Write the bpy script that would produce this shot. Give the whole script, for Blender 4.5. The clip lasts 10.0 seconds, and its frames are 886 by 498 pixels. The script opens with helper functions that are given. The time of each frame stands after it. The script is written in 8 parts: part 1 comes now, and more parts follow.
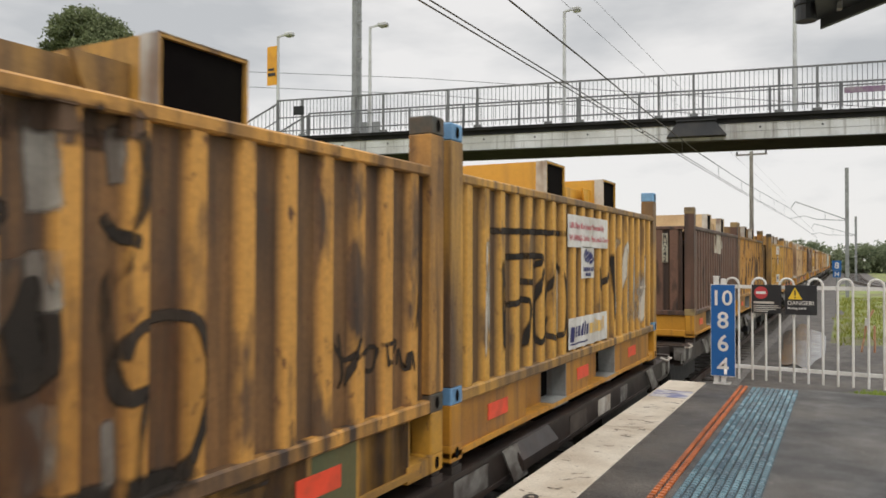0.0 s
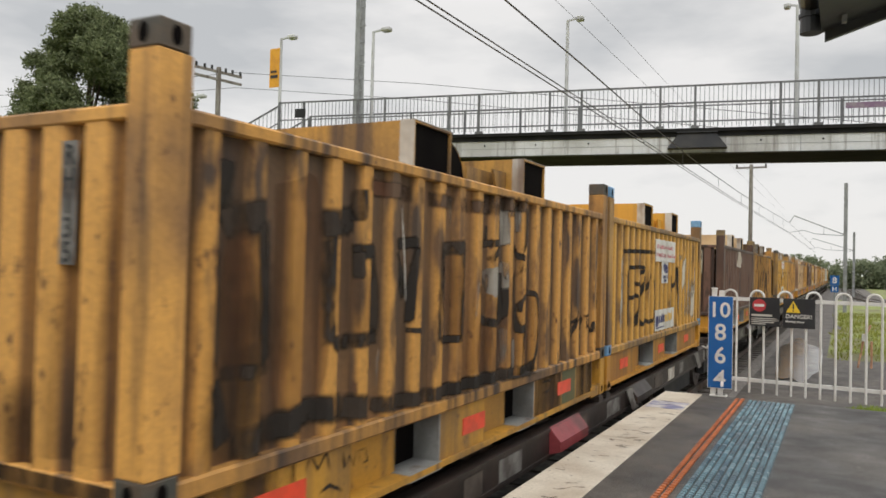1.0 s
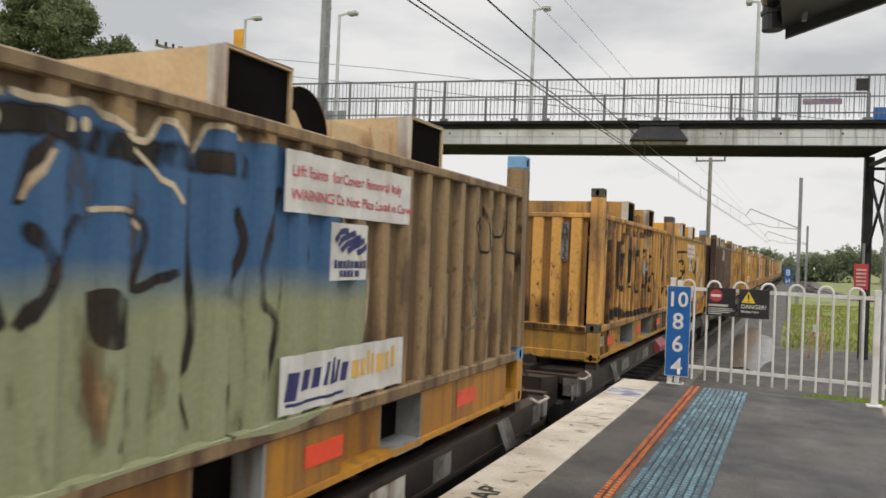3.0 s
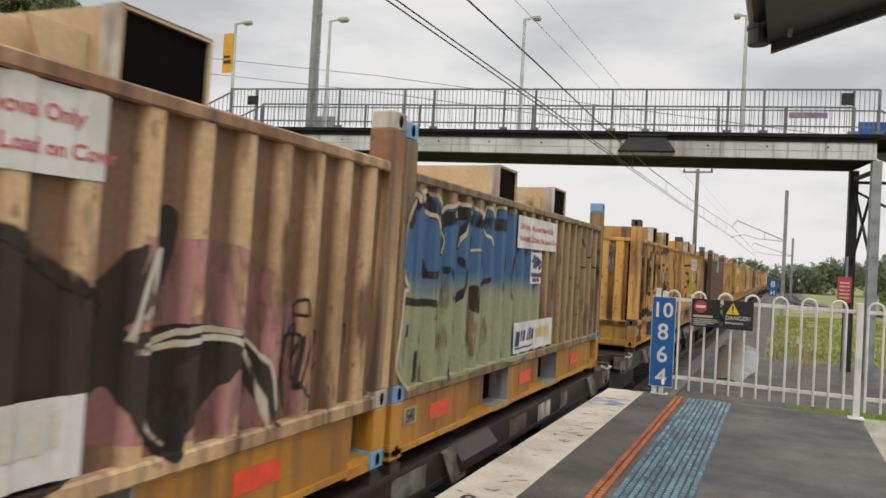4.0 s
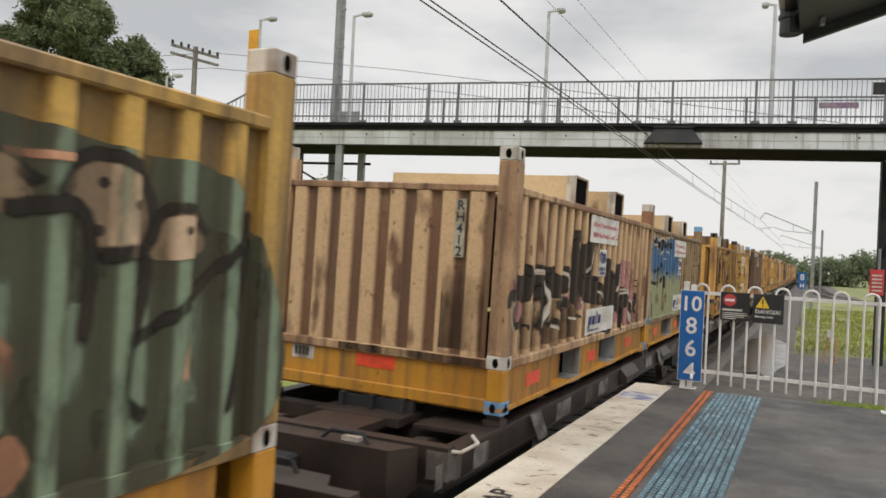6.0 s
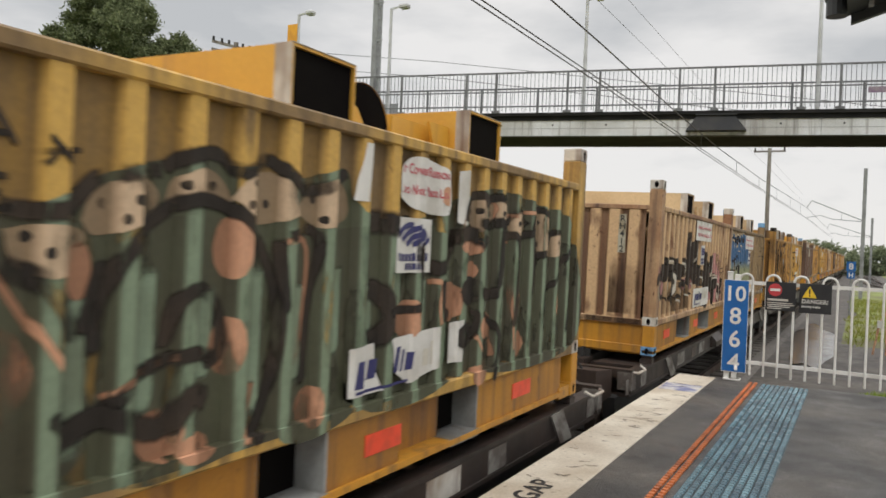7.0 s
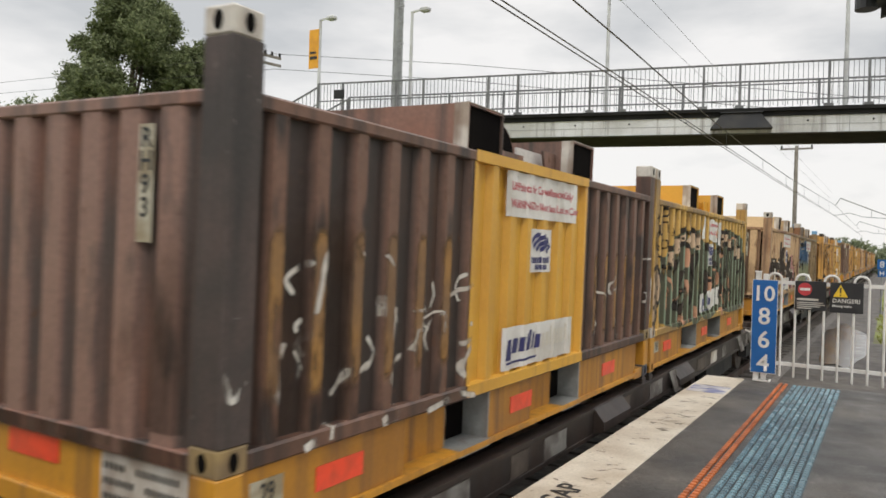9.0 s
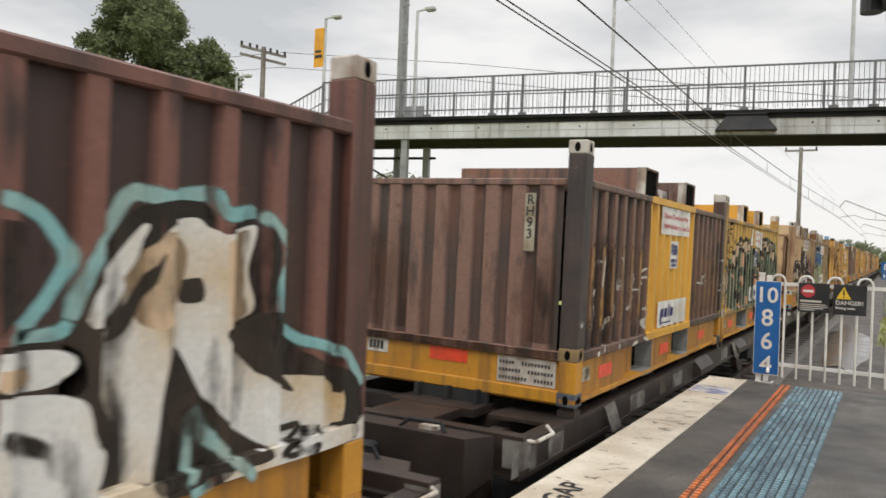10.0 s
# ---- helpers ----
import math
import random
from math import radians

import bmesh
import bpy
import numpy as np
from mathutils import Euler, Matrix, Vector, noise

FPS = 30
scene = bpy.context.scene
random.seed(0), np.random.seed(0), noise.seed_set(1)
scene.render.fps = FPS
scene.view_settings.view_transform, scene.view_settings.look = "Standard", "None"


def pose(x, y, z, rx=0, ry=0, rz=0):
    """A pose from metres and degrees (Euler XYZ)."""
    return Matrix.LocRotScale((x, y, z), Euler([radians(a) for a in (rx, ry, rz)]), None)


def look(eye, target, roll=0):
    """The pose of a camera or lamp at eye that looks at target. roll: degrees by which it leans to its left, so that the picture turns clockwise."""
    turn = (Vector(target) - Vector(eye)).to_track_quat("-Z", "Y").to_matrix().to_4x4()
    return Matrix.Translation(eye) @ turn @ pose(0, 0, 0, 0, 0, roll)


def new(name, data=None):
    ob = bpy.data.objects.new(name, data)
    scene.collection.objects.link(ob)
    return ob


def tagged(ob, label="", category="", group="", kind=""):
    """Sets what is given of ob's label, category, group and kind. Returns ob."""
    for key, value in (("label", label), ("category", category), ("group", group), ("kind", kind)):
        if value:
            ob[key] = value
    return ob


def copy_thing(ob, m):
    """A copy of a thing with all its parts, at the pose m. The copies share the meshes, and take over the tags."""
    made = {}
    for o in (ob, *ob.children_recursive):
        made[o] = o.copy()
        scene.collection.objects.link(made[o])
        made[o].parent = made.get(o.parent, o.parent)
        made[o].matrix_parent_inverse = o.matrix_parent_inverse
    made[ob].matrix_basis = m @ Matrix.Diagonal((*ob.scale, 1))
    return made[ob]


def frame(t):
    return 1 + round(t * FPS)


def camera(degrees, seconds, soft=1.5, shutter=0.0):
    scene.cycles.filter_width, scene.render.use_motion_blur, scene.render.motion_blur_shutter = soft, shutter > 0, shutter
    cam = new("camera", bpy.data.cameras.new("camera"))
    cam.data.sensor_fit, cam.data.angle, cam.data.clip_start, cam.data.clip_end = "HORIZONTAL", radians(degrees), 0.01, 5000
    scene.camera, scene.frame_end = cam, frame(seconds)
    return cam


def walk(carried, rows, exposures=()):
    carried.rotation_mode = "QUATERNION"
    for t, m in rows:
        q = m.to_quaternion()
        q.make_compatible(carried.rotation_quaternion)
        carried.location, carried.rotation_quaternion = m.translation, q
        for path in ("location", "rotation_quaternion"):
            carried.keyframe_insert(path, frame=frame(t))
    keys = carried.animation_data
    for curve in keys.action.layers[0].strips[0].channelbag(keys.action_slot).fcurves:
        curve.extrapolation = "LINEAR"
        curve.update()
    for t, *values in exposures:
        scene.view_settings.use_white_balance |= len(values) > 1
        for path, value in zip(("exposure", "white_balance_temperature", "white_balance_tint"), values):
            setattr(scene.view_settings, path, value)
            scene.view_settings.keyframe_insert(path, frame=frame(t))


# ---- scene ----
cam = camera(59.9, 10.0, soft=1.6, shutter=0.22)
PATH = [
    (0, pose(0.026, -0.003, 1.534, 90.770, -0.069, 27.613)),
    (0.5, pose(0.008, 0.034, 1.520, 91.322, -1.229, 27.249)),
    (1, pose(0.011, 0.023, 1.523, 91.239, -1.369, 27.467)),
    (1.5, pose(-0.004, 0.068, 1.500, 90.973, -1.072, 28.280)),
    (2, pose(0.008, 0.016, 1.515, 90.695, -1.244, 27.400)),
    (3.5, pose(0.002, -0.014, 1.516, 90.457, -2.736, 23.878)),
    (4, pose(0.017, -0.013, 1.523, 90.935, -3.040, 23.749)),
    (4.5, pose(0.024, -0.020, 1.522, 91.249, -2.946, 23.368)),
    (5, pose(0.012, -0.029, 1.520, 91.221, -3.185, 23.739)),
    (6.5, pose(-0.009, -0.026, 1.527, 89.937, -2.431, 26.946)),
    (7, pose(-0.004, -0.023, 1.518, 89.657, -2.354, 28.456)),
    (7.5, pose(-0.016, -0.002, 1.520, 89.510, -2.392, 29.067)),
    (8, pose(-0.013, 0.012, 1.525, 89.665, -1.951, 29.582)),
    (8.5, pose(-0.010, 0.023, 1.521, 89.821, -1.785, 30.103)),
    (9, pose(-0.019, 0.002, 1.518, 89.783, -1.718, 30.189)),
    (9.5, pose(-0.020, -0.017, 1.513, 89.831, -2.070, 30.458)),
    (10, pose(-0.014, -0.031, 1.516, 89.722, -2.144, 30.422)),
]
walk(cam, PATH, exposures=[(0.0, 0.0), (5.0, -0.04), (7.0, -0.03), (8.5, 0.10), (10.0, 0.13)])

# ---- sky and light ----
world = bpy.data.worlds.new("world")
scene.world = world
world.use_nodes = True
wn, wl = world.node_tree.nodes, world.node_tree.links
wn.clear()
w_out, w_bg = wn.new("ShaderNodeOutputWorld"), wn.new("ShaderNodeBackground")
w_sky = wn.new("ShaderNodeTexSky")
w_sky.sky_type, w_sky.sun_disc = "NISHITA", False
w_sky.sun_elevation, w_sky.sun_rotation = radians(48), radians(120)
w_tc, w_map = wn.new("ShaderNodeTexCoord"), wn.new("ShaderNodeMapping")
w_map.inputs["Scale"].default_value = (1.0, 1.0, 3.2)
w_map.inputs["Rotation"].default_value = (0.0, 0.0, 2.1)
w_noise = wn.new("ShaderNodeTexNoise")
w_noise.inputs["Scale"].default_value, w_noise.inputs["Detail"].default_value = 2.6, 6.0
w_noise.inputs["Roughness"].default_value = 0.52
w_ramp = wn.new("ShaderNodeValToRGB")
w_ramp.color_ramp.elements[0].position, w_ramp.color_ramp.elements[0].color = 0.36, (5.3, 5.4, 5.5, 1)
w_ramp.color_ramp.elements[1].position, w_ramp.color_ramp.elements[1].color = 0.58, (8.35, 8.2, 8.05, 1)
w_mix = wn.new("ShaderNodeMixRGB")
w_mix.inputs[0].default_value = 0.94
w_bg.inputs["Strength"].default_value = 0.105
wl.new(w_tc.outputs["Generated"], w_map.inputs["Vector"])
wl.new(w_map.outputs["Vector"], w_noise.inputs["Vector"])
# clouds thin out to plain white towards the horizon
w_low, w_hz, w_add = wn.new("ShaderNodeSeparateXYZ"), wn.new("ShaderNodeMapRange"), wn.new("ShaderNodeMath")
w_hz.inputs["From Min"].default_value, w_hz.inputs["From Max"].default_value = 0.03, 0.24
w_hz.inputs["To Min"].default_value, w_hz.inputs["To Max"].default_value = 0.17, -0.02
w_add.operation = "ADD"
wl.new(w_tc.outputs["Generated"], w_low.inputs[0])
wl.new(w_low.outputs["Z"], w_hz.inputs["Value"])
wl.new(w_noise.outputs["Fac"], w_add.inputs[0])
wl.new(w_hz.outputs["Result"], w_add.inputs[1])
wl.new(w_add.outputs[0], w_ramp.inputs["Fac"])
wl.new(w_sky.outputs["Color"], w_mix.inputs[1])
wl.new(w_ramp.outputs["Color"], w_mix.inputs[2])
# an overcast sky grows brighter towards the zenith
w_sep, w_up = wn.new("ShaderNodeSeparateXYZ"), wn.new("ShaderNodeMapRange")
w_up.inputs["From Min"].default_value, w_up.inputs["From Max"].default_value = 0.32, 1.0
w_up.inputs["To Min"].default_value, w_up.inputs["To Max"].default_value = 1.0, 3.0
w_mul = wn.new("ShaderNodeVectorMath")
w_mul.operation = "SCALE"
wl.new(w_tc.outputs["Generated"], w_sep.inputs[0])
wl.new(w_sep.outputs["Z"], w_up.inputs["Value"])
wl.new(w_mix.outputs["Color"], w_mul.inputs[0])
wl.new(w_up.outputs["Result"], w_mul.inputs["Scale"])
wl.new(w_mul.outputs["Vector"], w_bg.inputs["Color"])
wl.new(w_bg.outputs["Background"], w_out.inputs["Surface"])

sun_data = bpy.data.lights.new("sun", "SUN")
sun_data.energy, sun_data.angle, sun_data.color = 0.85, radians(18), (1.0, 0.96, 0.9)
sun = new("sun", sun_data)
sun.matrix_world = look((12, -19, 28), (0, 0, 0))


# ---- materials ----
def mat(name, base, second=None, amount=0.35, scale=1.2, rough=0.6, metal=0.0, grain=0.12, fine=40.0,
        streak=None, streak_amount=0.0, bump=0.05, split=None, spec=0.5, wet=0.12,
        rib_light=None, spots=None, gone=0.0, veil=0.0):
    """A worn surface: base with blotches of a second colour, fine grain, vertical streaks."""
    m = bpy.data.materials.new(name)
    m.use_nodes = True
    n, l = m.node_tree.nodes, m.node_tree.links
    bsdf = n["Principled BSDF"]
    bsdf.inputs["Metallic"].default_value = metal
    bsdf.inputs["Specular IOR Level"].default_value = spec
    tc, info = n.new("ShaderNodeTexCoord"), n.new("ShaderNodeObjectInfo")
    add = n.new("ShaderNodeMath")
    add.operation, add.inputs[1].default_value = "MULTIPLY", 37.0
    l.new(info.outputs["Random"], add.inputs[0])

    def noise_node(sc, det, stretch=None):
        t = n.new("ShaderNodeTexNoise")
        t.noise_dimensions = "4D"
        t.inputs["Scale"].default_value, t.inputs["Detail"].default_value = sc, det
        l.new(add.outputs[0], t.inputs["W"])
        if stretch:
            mp = n.new("ShaderNodeMapping")
            mp.inputs["Scale"].default_value = stretch
            l.new(tc.outputs["Object"], mp.inputs["Vector"])
            l.new(mp.outputs["Vector"], t.inputs["Vector"])
        else:
            l.new(tc.outputs["Object"], t.inputs["Vector"])
        return t

    def ramp_node(src, a, b):
        r = n.new("ShaderNodeMapRange")
        r.inputs["From Min"].default_value, r.inputs["From Max"].default_value = a, b
        l.new(src, r.inputs["Value"])
        return r.outputs["Result"]

    def mix_node(fac, a, b, kind="MIX"):
        x = n.new("ShaderNodeMixRGB")
        x.blend_type = kind
        for k, v in ((0, fac), (1, a), (2, b)):
            if isinstance(v, (int, float)):
                x.inputs[k].default_value = v
            elif isinstance(v, tuple):
                x.inputs[k].default_value = (*v, 1)
            else:
                l.new(v, x.inputs[k])
        return x.outputs[0]

    col = base
    if split:  # a second base colour below a height, with a soft edge
        low, z0, z1 = split
        sep = n.new("ShaderNodeSeparateXYZ")
        l.new(tc.outputs["Object"], sep.inputs[0])
        wob = n.new("ShaderNodeMath")
        wob.operation = "MULTIPLY_ADD"
        wob.inputs[1].default_value = 0.25
        l.new(noise_node(2.0, 3.0).outputs["Fac"], wob.inputs[0])
        l.new(sep.outputs["Z"], wob.inputs[2])
        col = mix_node(ramp_node(wob.outputs[0], z0 + 0.12, z1 + 0.12), low, base)
    if second:
        big = noise_node(scale, 5.0)
        lo = 0.62 - 0.3 * amount
        col = mix_node(ramp_node(big.outputs["Fac"], lo - 0.07, lo + 0.12), col, second)
    if streak:
        st = noise_node(1.0, 4.0, (9.0, 9.0, 0.55))
        lo = 0.66 - 0.32 * streak_amount
        col = mix_node(ramp_node(st.outputs["Fac"], lo - 0.06, lo + 0.16), col, streak)
    if rib_light:  # light on proud ribs painted as a brighter tint, broken by noise
        tint, axis, start, period, a, b, keep = rib_light
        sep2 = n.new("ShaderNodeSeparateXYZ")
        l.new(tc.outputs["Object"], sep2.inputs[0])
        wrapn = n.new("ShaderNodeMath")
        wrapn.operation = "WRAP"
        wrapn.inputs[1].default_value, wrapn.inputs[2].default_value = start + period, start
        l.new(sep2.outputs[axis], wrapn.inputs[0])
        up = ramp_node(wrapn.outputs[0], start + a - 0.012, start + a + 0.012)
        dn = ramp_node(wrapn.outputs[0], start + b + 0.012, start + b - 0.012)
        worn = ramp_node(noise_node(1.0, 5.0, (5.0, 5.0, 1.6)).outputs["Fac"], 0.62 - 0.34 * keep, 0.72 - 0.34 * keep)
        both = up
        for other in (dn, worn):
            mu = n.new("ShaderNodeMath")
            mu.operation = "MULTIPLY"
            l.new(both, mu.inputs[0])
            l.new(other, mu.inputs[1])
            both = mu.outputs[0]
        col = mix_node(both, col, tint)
    if spots:  # rust freckles and chips
        tint, share = spots
        sp = noise_node(17.0, 8.0, (1.0, 1.0, 0.6))
        col = mix_node(ramp_node(sp.outputs["Fac"], 0.68 - 0.2 * share, 0.80 - 0.2 * share), col, tint)
    small = noise_node(fine, 6.0)
    shade = ramp_node(small.outputs["Fac"], 0.25, 0.75)
    g = n.new("ShaderNodeMapRange")
    g.inputs["To Min"].default_value, g.inputs["To Max"].default_value = 1 - grain, 1 + grain
    l.new(shade, g.inputs["Value"])
    comb = n.new("ShaderNodeCombineColor")
    for k in range(3):
        l.new(g.outputs["Result"], comb.inputs[k])
    col = mix_node(1.0, col, comb.outputs[0], "MULTIPLY")
    l.new(col, bsdf.inputs["Base Color"])
    rr = n.new("ShaderNodeMapRange")
    rr.inputs["To Min"].default_value, rr.inputs["To Max"].default_value = max(rough - wet, 0.03), min(rough + wet, 1)
    l.new(noise_node(scale * 3, 3.0).outputs["Fac"], rr.inputs["Value"])
    l.new(rr.outputs["Result"], bsdf.inputs["Roughness"])
    if veil:  # a soft wash of dirt, streaked downwards
        wash = noise_node(1.0, 6.0, (6.0, 6.0, 0.7))
        vr = n.new("ShaderNodeMapRange")
        vr.inputs["From Min"].default_value, vr.inputs["From Max"].default_value = 0.33, 0.68
        vr.inputs["To Max"].default_value = veil
        l.new(wash.outputs["Fac"], vr.inputs["Value"])
        rim, wob, cut, fade = n.new("ShaderNodeAttribute"), n.new("ShaderNodeMath"), n.new("ShaderNodeMapRange"), n.new("ShaderNodeMath")
        rim.attribute_name = "rim"
        wob.operation, wob.inputs[1].default_value = "MULTIPLY_ADD", 1.2
        l.new(noise_node(5.0, 6.0).outputs["Fac"], wob.inputs[0])
        l.new(rim.outputs["Fac"], wob.inputs[2])
        cut.inputs["From Min"].default_value, cut.inputs["From Max"].default_value = 0.6, 1.3
        cut.inputs["To Min"].default_value, cut.inputs["To Max"].default_value = 1.0, 0.0
        l.new(wob.outputs[0], cut.inputs["Value"])
        fade.operation = "MULTIPLY"
        l.new(vr.outputs["Result"], fade.inputs[0])
        l.new(cut.outputs["Result"], fade.inputs[1])
        l.new(fade.outputs[0], bsdf.inputs["Alpha"])
    if gone:  # thin sprayed paint, flaked away in places
        thin = noise_node(1.0, 7.0, (7.0, 7.0, 2.2))
        rim, wob, cut, fade = n.new("ShaderNodeAttribute"), n.new("ShaderNodeMath"), n.new("ShaderNodeMapRange"), n.new("ShaderNodeMath")
        rim.attribute_name = "rim"
        wob.operation, wob.inputs[1].default_value = "MULTIPLY_ADD", 0.55
        l.new(noise_node(22.0, 5.0).outputs["Fac"], wob.inputs[0])
        l.new(rim.outputs["Fac"], wob.inputs[2])
        cut.inputs["From Min"].default_value, cut.inputs["From Max"].default_value = 0.62, 1.2
        cut.inputs["To Min"].default_value, cut.inputs["To Max"].default_value = 1.0, 0.0
        l.new(wob.outputs[0], cut.inputs["Value"])
        fade.operation = "MULTIPLY"
        l.new(ramp_node(thin.outputs["Fac"], 0.22 + 0.42 * gone, 0.36 + 0.42 * gone), fade.inputs[0])
        l.new(cut.outputs["Result"], fade.inputs[1])
        l.new(fade.outputs[0], bsdf.inputs["Alpha"])
    if bump:
        b = n.new("ShaderNodeBump")
        b.inputs["Strength"].default_value, b.inputs["Distance"].default_value = bump, 0.01
        l.new(small.outputs["Fac"], b.inputs["Height"])
        l.new(b.outputs["Normal"], bsdf.inputs["Normal"])
    return m


RUST, GRIME = (0.11, 0.05, 0.025), (0.055, 0.042, 0.032)
OCHRE = (0.52, 0.255, 0.05)
RIBBED = {}


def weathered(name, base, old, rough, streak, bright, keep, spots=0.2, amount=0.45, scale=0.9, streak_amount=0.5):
    """Container paint: one for flat members, one for ribbed sides, one for ribbed ends; the ribbed ones have shaded
    hollows and lit ribs painted in.
    """
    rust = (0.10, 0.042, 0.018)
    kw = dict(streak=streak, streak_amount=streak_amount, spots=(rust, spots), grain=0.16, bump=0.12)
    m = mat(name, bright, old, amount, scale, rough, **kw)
    # darker base and old colours put shade into the hollows
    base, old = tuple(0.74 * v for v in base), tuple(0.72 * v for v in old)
    side = mat(name + "_side", base, old, amount, scale, rough, rib_light=(bright, "Y", 0.185, 0.2845, 0.06, 0.18, keep), **kw)
    end = mat(name + "_end", base, old, amount, scale, rough, rib_light=(bright, "X", -2.495, 0.255, 0.04, 0.19, keep), **kw)
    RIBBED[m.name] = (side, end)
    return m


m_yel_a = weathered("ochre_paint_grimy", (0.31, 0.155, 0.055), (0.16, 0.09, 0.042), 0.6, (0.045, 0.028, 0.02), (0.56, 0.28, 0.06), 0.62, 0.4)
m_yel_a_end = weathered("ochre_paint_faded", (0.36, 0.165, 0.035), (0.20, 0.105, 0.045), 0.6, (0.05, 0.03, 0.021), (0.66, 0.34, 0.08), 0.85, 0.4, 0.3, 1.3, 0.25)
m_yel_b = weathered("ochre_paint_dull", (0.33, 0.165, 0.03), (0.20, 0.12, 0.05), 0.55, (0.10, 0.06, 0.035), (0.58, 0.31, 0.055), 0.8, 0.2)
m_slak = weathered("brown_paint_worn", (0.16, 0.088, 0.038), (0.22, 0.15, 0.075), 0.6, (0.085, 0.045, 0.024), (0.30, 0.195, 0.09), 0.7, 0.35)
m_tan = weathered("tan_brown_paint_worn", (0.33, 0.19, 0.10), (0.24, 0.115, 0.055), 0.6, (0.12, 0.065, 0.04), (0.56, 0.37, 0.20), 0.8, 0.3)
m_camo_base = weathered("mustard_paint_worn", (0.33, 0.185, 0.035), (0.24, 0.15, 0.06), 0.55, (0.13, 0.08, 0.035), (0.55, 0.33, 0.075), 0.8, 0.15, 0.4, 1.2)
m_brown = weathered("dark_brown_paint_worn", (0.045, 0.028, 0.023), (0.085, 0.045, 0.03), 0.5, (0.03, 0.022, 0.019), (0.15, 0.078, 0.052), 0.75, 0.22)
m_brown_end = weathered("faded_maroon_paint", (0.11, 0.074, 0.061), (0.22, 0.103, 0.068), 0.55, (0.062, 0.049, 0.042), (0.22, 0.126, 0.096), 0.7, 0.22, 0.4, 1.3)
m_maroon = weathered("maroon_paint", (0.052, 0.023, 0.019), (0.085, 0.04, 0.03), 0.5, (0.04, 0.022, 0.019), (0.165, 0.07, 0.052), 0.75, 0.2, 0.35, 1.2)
m_post_dark = mat("dark_worn_post_paint", (0.075, 0.052, 0.045), (0.045, 0.036, 0.032), 0.5, 2.0, 0.6, streak=(0.028, 0.024, 0.022), streak_amount=0.5, spots=((0.30, 0.27, 0.23), 0.12), grain=0.2)
m_panel = mat("fresh_yellow_paint", (0.62, 0.34, 0.045), (0.52, 0.27, 0.04), 0.3, 1.0, 0.45, grain=0.05, streak=(0.40, 0.22, 0.05), streak_amount=0.2, bump=0.05)
m_base = mat("orange_yellow_paint", (0.52, 0.245, 0.024), (0.40, 0.18, 0.022), 0.35, 1.3, 0.45, grain=0.08, streak=(0.22, 0.11, 0.035), streak_amount=0.32, bump=0.06, spots=((0.14, 0.06, 0.02), 0.12))
# base paint with the body's shade put into its colour, plus extra streaks
m_base_web = mat("grimy_shaded_orange_yellow_paint", (0.43, 0.195, 0.02), (0.31, 0.135, 0.02), 0.4, 1.1, 0.5, grain=0.1, streak=(0.17, 0.08, 0.03), streak_amount=0.4, bump=0.06, spots=((0.12, 0.05, 0.02), 0.15))
m_base_old = mat("dirty_yellow_paint", (0.50, 0.255, 0.03), (0.28, 0.15, 0.035), 0.45, 1.3, 0.55, streak=(0.16, 0.09, 0.035), streak_amount=0.3, spots=((0.10, 0.05, 0.025), 0.3))
m_cream = mat("cream_paint", (0.58, 0.43, 0.25), (0.45, 0.31, 0.17), 0.4, 1.1, 0.6)
m_cast_slate = mat("slate_blue_paint", (0.085, 0.10, 0.125), (0.05, 0.05, 0.055), 0.4, 4.0, 0.5, streak=RUST, streak_amount=0.25)
m_grey_steel = mat("grey_steel", (0.27, 0.275, 0.265), (0.15, 0.145, 0.135), 0.4, 2.0, 0.5, streak=RUST, streak_amount=0.15)
# brake hoses, and solid fills that stand for shade inside hollows
m_black = mat("black_hose_and_shade_fill", (0.006, 0.005, 0.005), (0.009, 0.008, 0.007), 0.4, 2.0, 0.95, spec=0.03)
m_blue_cast = mat("light_blue_paint", (0.16, 0.34, 0.56), (0.10, 0.20, 0.33), 0.3, 4.0, 0.5, streak=RUST, streak_amount=0.2)
m_white_cast = mat("off_white_paint", (0.55, 0.52, 0.46), (0.34, 0.28, 0.22), 0.4, 5.0, 0.6, streak=RUST, streak_amount=0.3)
m_dark_cast = mat("dark_green_grey_paint", (0.06, 0.06, 0.05), (0.10, 0.07, 0.045), 0.4, 5.0, 0.6)
m_brass_cast = mat("dull_yellow_steel", (0.30, 0.21, 0.09), (0.16, 0.11, 0.06), 0.4, 5.0, 0.6)
m_red = mat("red_reflector", (0.80, 0.075, 0.03), (0.62, 0.07, 0.03), 0.35, 9.0, 0.35, grain=0.06, bump=0.0)
m_sign_white = mat("white_sheet", (0.66, 0.64, 0.60), (0.50, 0.47, 0.42), 0.35, 3.0, 0.45, grain=0.04, bump=0.0)
m_txt_red = mat("red_print", (0.50, 0.10, 0.12), None, rough=0.5, bump=0.0)
m_txt_navy = mat("navy_print", (0.030, 0.030, 0.12), None, rough=0.5, bump=0.0)
m_txt_yel = mat("yellow_print", (0.66, 0.42, 0.12), None, rough=0.5, bump=0.0)
m_txt_pale = mat("faded_print", (0.56, 0.52, 0.44), None, rough=0.5, bump=0.0)
m_txt_black = mat("black_print", (0.02, 0.02, 0.02), None, rough=0.5, bump=0.0)
m_spray_black = mat("black_spray", (0.026, 0.021, 0.017), (0.05, 0.036, 0.026), 0.3, 2.5, 0.7, bump=0.05, spec=0.25, gone=0.3)
